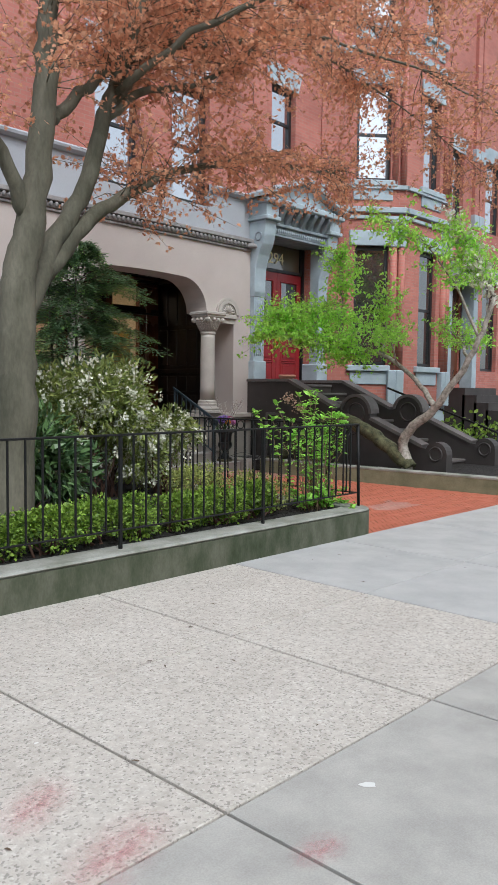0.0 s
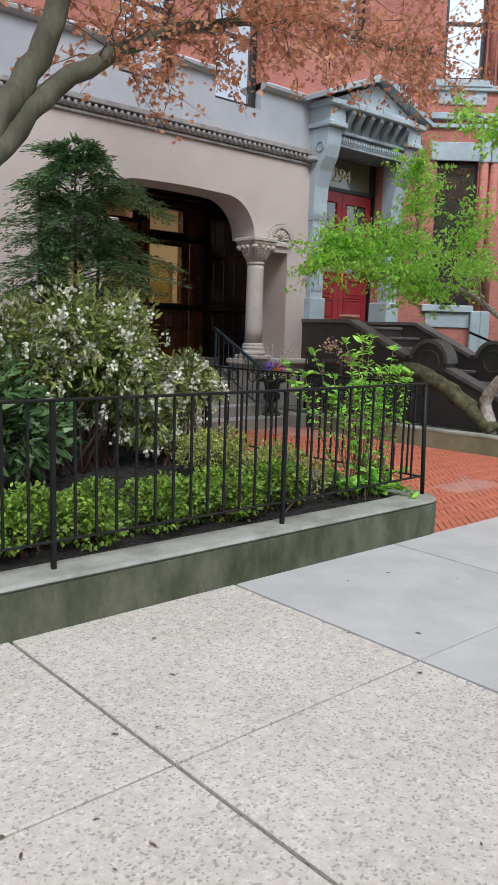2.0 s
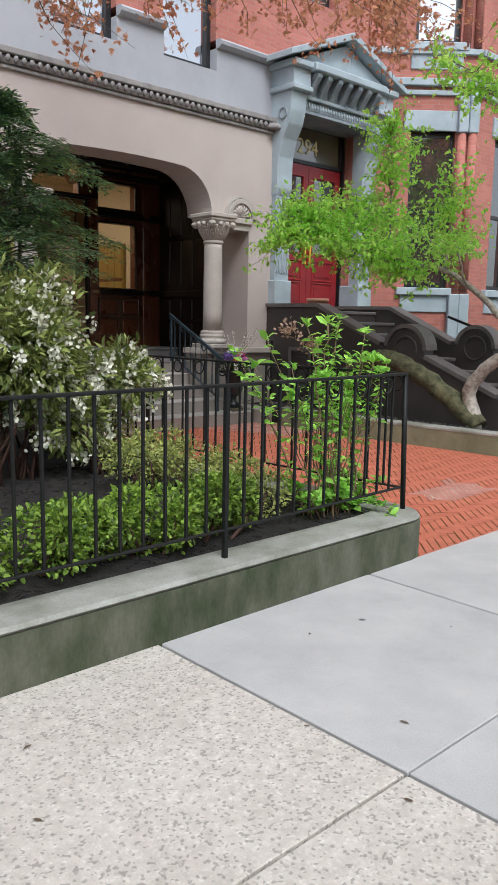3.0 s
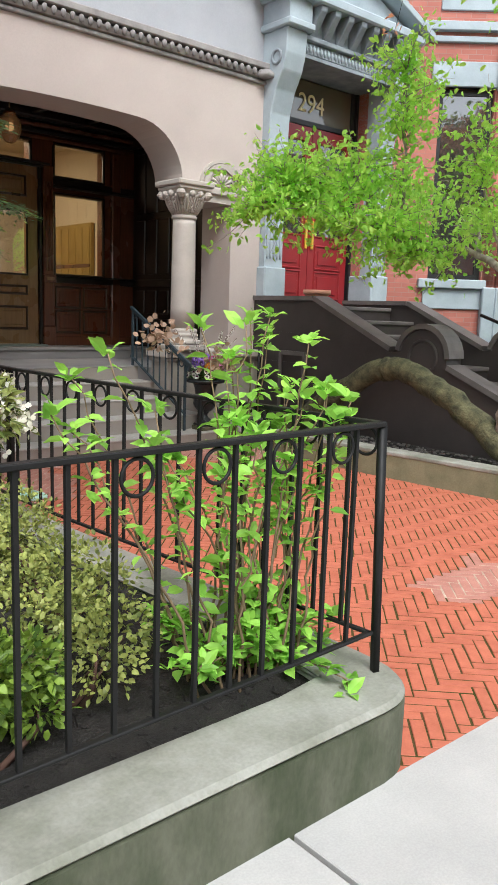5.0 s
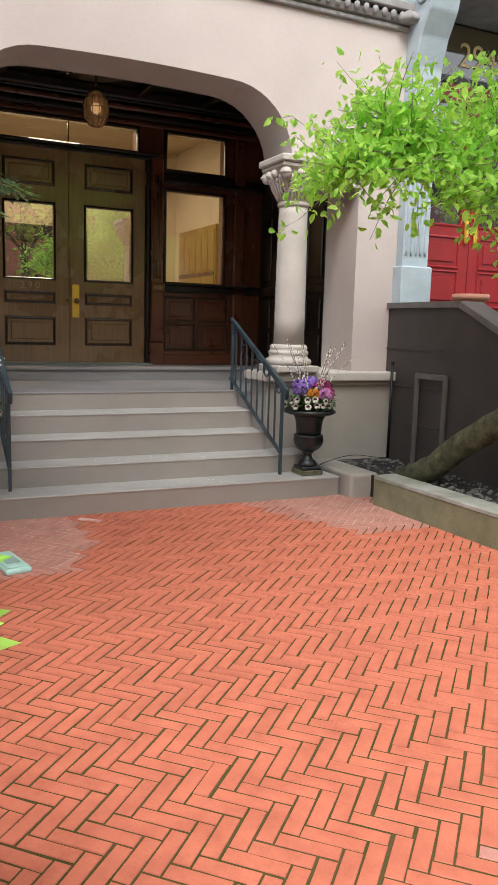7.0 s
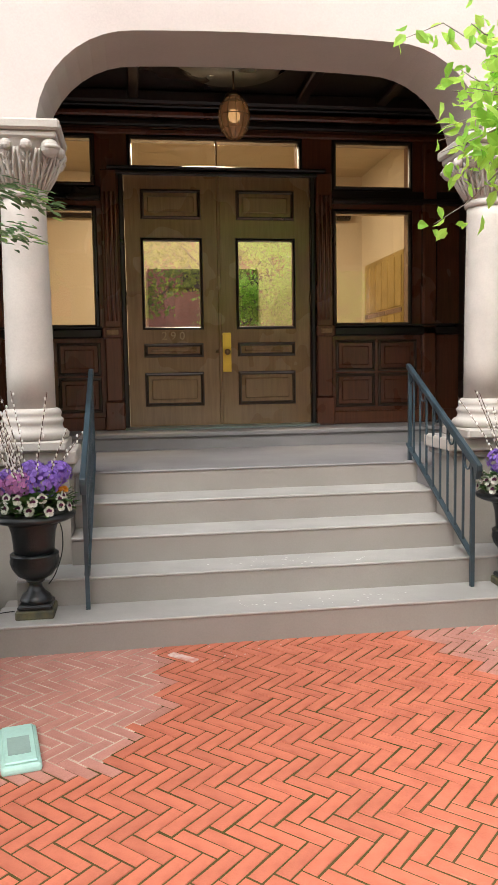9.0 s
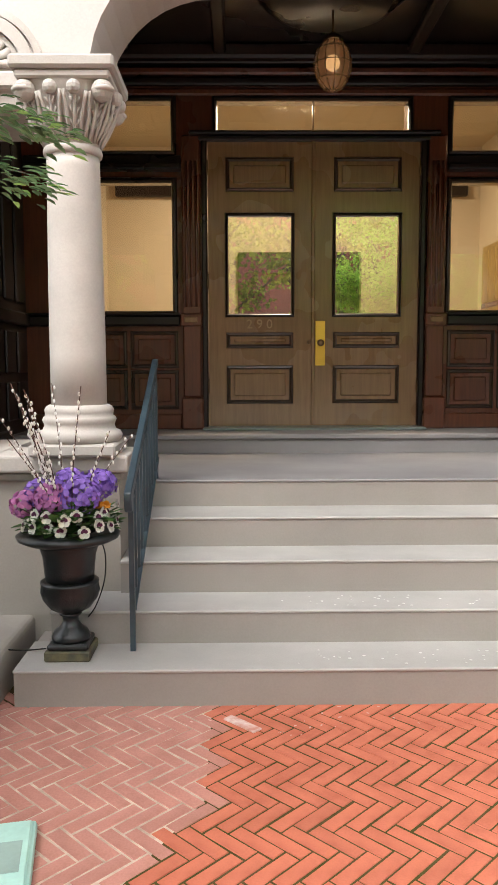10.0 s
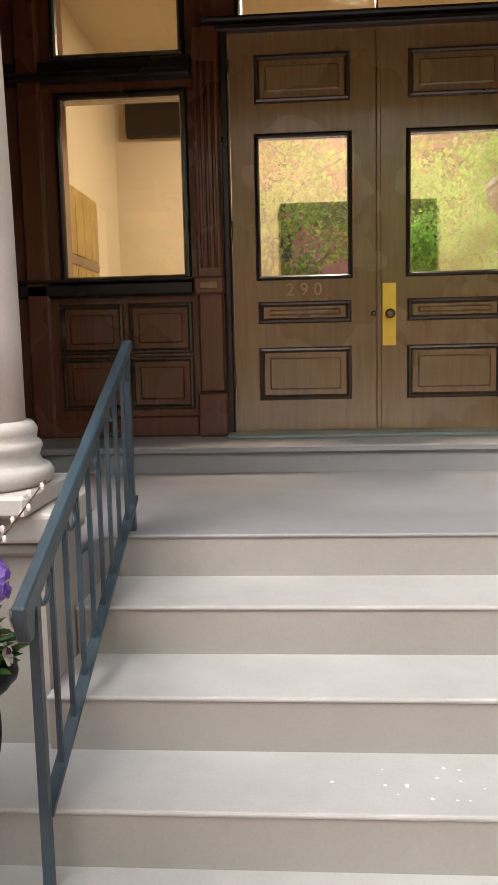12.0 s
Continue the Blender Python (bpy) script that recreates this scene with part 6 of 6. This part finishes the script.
# ---- shrubs ----
def blob_shrub(name, label, cat, centre, radii, n, leaf, shape, size, seed, group="", stems=14, lobes=9, up=0.5, wood=None):
    """A shrub of stems and leaves thrown on overlapping lobes, open in places."""
    rng = np.random.default_rng(seed)
    s = thing(name, label, cat, group)
    c = np.array(centre)
    r = np.array(radii)
    lob = [(c + r * 0.62 * rand_dir(rng, 0.25) * np.array((1, 1, 0.8)), rng.uniform(0.34, 0.55)) for _ in range(lobes)]
    bm = bmesh.new()
    for k in range(stems):
        p, _ = lob[k % lobes]
        b = (c[0] + rng.normal() * r[0] * 0.18, c[1] + rng.normal() * r[1] * 0.18, 0.2)
        m = (np.array(b) + p) / 2 + rng.normal(size=3) * 0.05
        tube(bm, [b, tuple(m), tuple(p)], [0.014, 0.009, 0.003], 5)
    part("branchwork", bm, wood or TWIG, s)["kind"] = "stuff"
    spots = []
    for _ in range(n):
        p, k = lob[int(rng.integers(lobes))]
        d = rand_dir(rng, 0.2)
        q = p + d * r * k * rng.uniform(0.55, 1.05)
        if q[2] < 0.24:
            continue
        spots.append((q, d + rand_dir(rng) * 0.7, (rng.normal() * 0.4, rng.normal() * 0.4, up), size * rng.uniform(0.6, 1.25)))
    leaves("foliage", spots, leaf, shape, s)
    return s, lob, r, rng


def blossoms(s, lob, r, rng, n, per):
    spots = []
    for _ in range(n):
        p, k = lob[int(rng.integers(len(lob)))]
        d = rand_dir(rng, 0.5)
        q = p + d * r * k * rng.uniform(0.95, 1.1)
        for j in range(per):
            spots.append((q + np.array((rng.normal() * 0.022, rng.normal() * 0.022, -0.10 * j / per + rng.normal() * 0.01)), rand_dir(rng, -1.0), rand_dir(rng), 0.031))
    leaves("blossom", spots, BLOOM_WHITE, "petal", s, "drooping cream-white blossom sprays")


for k, (c, r, n, bl) in enumerate((((-3.75, -2.9, 1.05), (0.95, 0.6, 0.85), 5600, 210), ((-2.62, -2.95, 0.78), (0.62, 0.45, 0.52), 2800, 220), ((-3.2, -2.8, 1.2), (0.55, 0.5, 0.72), 2800, 180))):
    s, lob, r_, rg = blob_shrub("pieris_shrub", "olive-green pieris shrub covered in cream-white blossom", "shrub", c, r, n, PIERIS_LEAF, "long", 0.085, 70 + k, "pieris shrubs", lobes=14)
    blossoms(s, lob, r_, rg, bl, 16)
blob_shrub("rhododendron", "dark green glossy rhododendron behind the fence", "shrub", (-4.75, -3.2, 0.75), (0.95, 0.6, 0.62), 2600, RHODO_LEAF, "long", 0.14, 80, lobes=12)
blob_shrub("rhododendron", "dark green glossy rhododendron behind the fence", "shrub", (-6.3, -3.2, 0.75), (1.2, 0.7, 0.65), 2200, RHODO_LEAF, "long", 0.14, 81, lobes=12)

for k in range(15):
    x = -9.6 + k * 0.46
    rr = np.random.default_rng(300 + k)
    blob_shrub("boxwood", "small clipped boxwood with bright spring growth", "shrub", (x, -4.92 + rr.normal() * 0.03, 0.40), (0.31, 0.24, 0.23), 2500, BOX_LEAF, "oval", 0.032, 90 + k, "boxwood hedge", stems=6, lobes=12)
for k, (x, y) in enumerate(((-2.75, -4.72), (-2.55, -4.3), (-2.45, -3.85), (-2.42, -3.4), (-2.45, -2.95), (-2.45, -2.5), (-2.42, -2.0), (-2.75, -3.7))):
    blob_shrub("dull_boxwood", "older olive-green boxwood beside the path", "shrub", (x, y, 0.42), (0.30, 0.28, 0.24), 1400, BOX_DULL, "oval", 0.026, 120 + k, "path boxwood", stems=6, lobes=10)

hyd = thing("lime_hydrangea", "leafy lime-green hydrangea shrub growing through the fence", "shrub")
rng = np.random.default_rng(140)
stem_bm, spots = bmesh.new(), []
for k in range(58):
    q = rng.uniform(0, 6.283)
    tall = k < 36
    h = rng.uniform(0.72, 1.28) if tall else rng.uniform(0.06, 0.32)
    lx = rng.normal() * 0.34 + 0.1 if tall else rng.normal() * 0.28 + 0.16
    ly = rng.normal() * 0.16 + (0.06 if tall else -0.02)
    b = np.array((-2.18 + rng.normal() * 0.12, -4.93 + rng.normal() * 0.07, 0.22))
    e = b + np.array((np.clip(lx, -0.62, 0.66), ly, h - 0.16 * abs(lx)))
    e[0] = min(e[0] + (0.10 if tall else 0.0), -1.87 - 0.25 * max(0.0, rng.uniform(-0.6, 0.8)))
    line = smooth_line([tuple(b), tuple(b * 0.55 + e * 0.45 + np.array((0, 0, 0.08))), tuple(e)], 7)
    line = [p + Vector(rng.normal(size=3) * 0.008) for p in line]
    tube(stem_bm, line, limb_radii(len(line), 0.006, 0.0025), 5)
    m = len(line)
    for i in range(2, m):
        if tall and i < m * 0.6 and rng.uniform() < 0.72:
            continue
        a0 = rng.uniform(0, 3)
        last = i == m - 1
        for j in range(3 if not last else 7):
            a = a0 + j * (2.1 if not last else 0.9) + rng.normal() * 0.25
            sdir = np.array((math.cos(a), math.sin(a), rng.uniform(-0.35, 0.6) if not last else rng.uniform(0.1, 1.2)))
            spots.append((np.array(line[i]) + rng.normal(size=3) * 0.012, sdir, (rng.normal() * 0.45, rng.normal() * 0.45, 1), rng.uniform(0.042, 0.088)))
part("branchwork", stem_bm, surface("tan_stem", (0.25, 0.17, 0.10), None, 0.8), hyd)["kind"] = "stuff"
leaves("foliage", spots, SHRUB_GREEN, "folded", hyd)
DRY = leafy("dry_flower", (0.42, 0.28, 0.20), (0.28, 0.18, 0.12))
for c in ((-2.42, -4.75, 1.38), (-2.05, -4.6, 1.28)):
    leaves("dry_flower_head", [(np.array(c) + rng.normal(size=3) * 0.028, rand_dir(rng), rand_dir(rng), 0.022) for _ in range(90)], DRY, "petal", hyd, "dried brown flower head")

weeds = []
rng = np.random.default_rng(151)
for _ in range(900):
    x = rng.uniform(5.0, 8.0)
    weeds.append(((x, rng.uniform(-3.6, -0.4), 0.2 + abs(rng.normal()) * 0.35), rand_dir(rng, 0.6), rand_dir(rng, 0.5), 0.11))
gc = thing("bed_shrubs", "low green planting in the neighbouring bed", "shrubs", kind="stuff")
leaves("foliage", weeds, BOX_LEAF, "oval", gc)
tagged(leaves("fallen_leaves", [((rng.uniform(-8, -2.5), rng.uniform(-8.0, -5.6), 0.012), (rng.normal(), rng.normal(), 0.02), (0, 0, 1), rng.uniform(0.018, 0.04)) for _ in range(36)], surface("dead_leaf", (0.12, 0.08, 0.05), None, 0.9), "long"), "small dry leaf bits scattered on the pavement", "litter", kind="stuff")
mul = bmesh.new()
for _ in range(1500):
    p = (rng.uniform(-6.2, -2.1), rng.uniform(-5.18, -2.4), 0.238)
    bmesh.ops.create_cube(mul, size=1.0, matrix=Matrix.Translation(p) @ Matrix.Rotation(rng.uniform(0, 3), 4, "Z") @ Matrix.Rotation(rng.normal() * 0.3, 4, "X") @ Matrix.Diagonal((rng.uniform(0.02, 0.06), rng.uniform(0.008, 0.018), 0.008, 1)))
tagged(part("mulch_chips", mul, MULCH), "dark bark mulch chips on the bed", "mulch", kind="stuff")


# ---- pavement slabs ----
def slab_mesh(w, h, mat):
    bm = box(bmesh.new(), -w / 2, w / 2, -h / 2, h / 2, -0.05, 0.006)
    top = [e for e in bm.edges if all(v.co.z > 0 for v in e.verts)]
    bmesh.ops.bevel(bm, geom=top, offset=0.004, segments=1, affect="EDGES")
    return mesh_of("slab", bm, mat)


pave = thing("pavement", "pavement of washed aggregate slabs and smooth grey concrete", "pavement", kind="structure")
XS = [-3.93 - 1.395 * k for k in range(9)]
for rows, mat in (([(-6.785, -5.30), (-8.13, -6.785)], AGG), ([(-9.6, -8.13), (-10.9, -9.6)], CONC)):
    for y0, y1 in rows:
        for a, b in zip(XS, XS[1:]):
            o = new("slab", slab_mesh(a - b - 0.017, y1 - y0 - 0.012, mat))
            o.parent, o.location = pave, ((a + b) / 2, (y0 + y1) / 2, 0)
XR = [-3.93, -2.432, -0.89, 0.69, 2.23, 3.77, 5.31, 6.85, 8.4, 10, 11.6, 13.2]
for y0, y1, mat in ((-6.785, -5.44, CONC2), (-8.13, -6.785, CONC2), (-9.6, -8.13, CONC), (-10.9, -9.6, CONC)):
    for a, b in zip(XR, XR[1:]):
        o = new("slab", slab_mesh(b - a - 0.018, y1 - y0 - 0.009, mat))
        o.parent, o.location = pave, ((a + b) / 2, (y0 + y1) / 2, 0)

# ---- herringbone brick paving ----
W, N = 0.0586, 3.25


def brick_bm(bm, m):
    c = 0.0016
    a, b = N * W / 2 - 0.0042, W / 2 - 0.0042
    v = [bm.verts.new(m @ Vector(p)) for p in ((-a, -b, -0.06), (a, -b, -0.06), (a, b, -0.06), (-a, b, -0.06), (-a, -b, -c), (a, -b, -c), (a, b, -c), (-a, b, -c), (-a + c, -b + c, 0), (a - c, -b + c, 0), (a - c, b - c, 0), (-a + c, b - c, 0))]
    for f in ((0, 1, 5, 4), (1, 2, 6, 5), (2, 3, 7, 6), (3, 0, 4, 7), (4, 5, 9, 8), (5, 6, 10, 9), (6, 7, 11, 10), (7, 4, 8, 11), (8, 9, 10, 11)):
        bm.faces.new([v[i] for i in f])


def old_patch(x, y):
    """Where the bricks are set in pale mortar."""
    return (x < -0.69 - 0.5 * max(0.0, -0.9 - y) and y > -1.45) or (x > 0.72 and y > -1.3 and y > -0.3 - 2.6 * (x - 0.70)) or (-0.46 < x < 0.35 and abs(y + 4.5 - 0.15 * x) < 0.22)


brick_me = mesh_of("brick", (lambda bm: (brick_bm(bm, Matrix.Identity(4)), bm)[1])(bmesh.new()), BRICK)
old_me = mesh_of("brick", (lambda bm: (brick_bm(bm, Matrix.Identity(4)), bm)[1])(bmesh.new()), BRICK_OLD)
paving = thing("brick_paving", "red herringbone brick paving with mossy joints", "brick paving", kind="structure")
rng = np.random.default_rng(7)
rest, rest_old, patch = bmesh.new(), bmesh.new(), bmesh.new()
R2 = math.sqrt(0.5)
near = 0
for i in range(-90, 91):
    for j in range(-30, 31):
        for kind in (0, 1):
            u, v = (i + N * j + N / 2, i - N * j + 0.5) if kind == 0 else (i + N * j + 0.5, i - N * j + 1 + N / 2)
            x, y = (u + v) * W * R2 - 0.689, (u - v) * W * R2 - 0.803
            if not (-2.05 < x < 2.1 and -5.52 < y < -0.06):
                continue
            ang = 45 if kind == 0 else -45
            jit = rng.normal(size=3)
            m = pose(x + jit[0] * 0.0012, y + jit[1] * 0.0012, jit[2] * 0.0006 + 0.001, rng.normal() * 0.25, rng.normal() * 0.2, ang + rng.normal() * 0.5)
            old = old_patch(x, y)
            if -1.5 < x < 0.35 and -3.3 < y < -1.0 and near < 320:
                near += 1
                o = new("brick", old_me if old else brick_me)
                o.parent, o.matrix_basis = paving, m
            else:
                brick_bm(rest_old if old else rest, m)
part("bricks_beyond", rest, BRICK, paving)["kind"] = "stuff"
part("mortared_bricks_beyond", rest_old, BRICK_OLD, paving)["kind"] = "stuff"
part("mortar_patch", prism([(-1.72, -0.19), (-0.73, -0.19), (-0.73, -0.92), (-0.98, -1.42), (-1.72, -1.42)], "z", -0.03, -0.0010), MORTAR, paving, "pale mortar between older bricks")
for k, (x0, x1, y0, y1) in enumerate(((1.02, 1.72, -1.24, -0.17), (-0.44, 0.33, -4.66, -4.36))):
    part("mortar_patch", bx(x0, x1, y0, y1, -0.03, -0.0010), MORTAR, paving, "pale mortar between older bricks")

# small marks on the pavement: gum, droppings, chalk stains, pale brick with spilt paint
def spot_sheet(bm, x, y, z, r, squash, rng, n=13):
    """One thin uneven round mark lying on the paving."""
    a0 = rng.uniform(0, 3)
    vs = []
    for k in range(n):
        a = 2 * math.pi * k / n
        q = r * rng.uniform(0.65, 1.1)
        px, py = q * math.cos(a), q * squash * math.sin(a)
        vs.append(bm.verts.new((x + px * math.cos(a0) - py * math.sin(a0), y + px * math.sin(a0) + py * math.cos(a0), z)))
    bm.faces.new(vs)


marks = bmesh.new()
rng = np.random.default_rng(77)
for k, (x, y, r) in enumerate(((-6.22, -8.375, 0.04), (-5.9, -7.9, 0.012), (-6.9, -7.2, 0.014))):
    spot_sheet(marks, x, y, 0.0085 + 0.0003 * k, r, 0.55, rng)
tagged(part("pale_marks", marks, surface("pale_mark", (0.72, 0.71, 0.68), None, 0.9)), "small pale droppings on the concrete", "marks", kind="stuff")


def stain_paint(name, col):
    """Rubbed chalk: dusty colour broken up so that the slab shows through."""
    m, t, b = nodes_of(name)
    b.inputs["Base Color"].default_value, b.inputs["Roughness"].default_value = (*col, 1), 0.95
    c = t.nodes.new("ShaderNodeTexCoord")
    g = t.nodes.new("ShaderNodeTexGradient")
    g.gradient_type = "SPHERICAL"
    link(t, c.outputs["Object"], g.inputs["Vector"])
    n = noise_tex(t, coords(t, 1.0), 3.2, 6, 0.7)
    mu = t.nodes.new("ShaderNodeMath")
    mu.operation = "MULTIPLY"
    link(t, g.outputs["Fac"], mu.inputs[0])
    link(t, ramp(t, n, [(0.35, (0, 0, 0)), (0.7, (1, 1, 1))]), mu.inputs[1])
    link(t, ramp(t, mu.outputs[0], [(0.02, (0, 0, 0)), (0.55, (0.42, 0.42, 0.42))]), b.inputs["Alpha"])
    return m


CHALK = stain_paint("pink_chalk", (0.62, 0.26, 0.27))
for k, (x, y, sx, sy, r) in enumerate(((-7.13, -8.05, 0.30, 0.16, 20), (-7.16, -7.62, 0.24, 0.13, 35), (-6.67, -8.50, 0.14, 0.09, 0))):
    cm = bmesh.new()
    bmesh.ops.create_circle(cm, cap_ends=True, segments=24, radius=1.0)
    ck = tagged(part("chalk_stain", cm, CHALK), "faded pink chalk stain rubbed into the pavement", "stain", group="chalk stains", kind="stuff")
    ck.matrix_basis = pose(x, y, 0.0075 + 0.0004 * k, 0, 0, r) @ Matrix.Diagonal((sx, sy, 1, 1))
pm = bmesh.new()
for k in range(36):
    x, y = rng.normal() * 0.30 - 0.45, rng.uniform(-0.48, -0.2)
    if abs(x + 0.60) < 0.11 and abs(y + 0.37) < 0.11:
        continue
    spot_sheet(pm, x, y, 0.0045 + 0.0001 * k, rng.uniform(0.003, 0.012), 0.5, rng, 8)
tagged(part("paint_spots", pm, surface("spilt_paint", (0.62, 0.40, 0.35), None, 0.8)), "dried pale paint spots on the bricks by the steps", "paint marks", kind="stuff")
tagged(part("painted_brick", bx(-0.088, 0.088, -0.024, 0.024, 0.0, 0.0085, bevel=0.002), surface("whitened_brick", (0.66, 0.54, 0.50), (0.48, 0.22, 0.17), 0.8, big=22)), "single paving brick whitened with old paint", "brick").matrix_basis = pose(-0.60, -0.37, 0.0, 0, 0, -45)
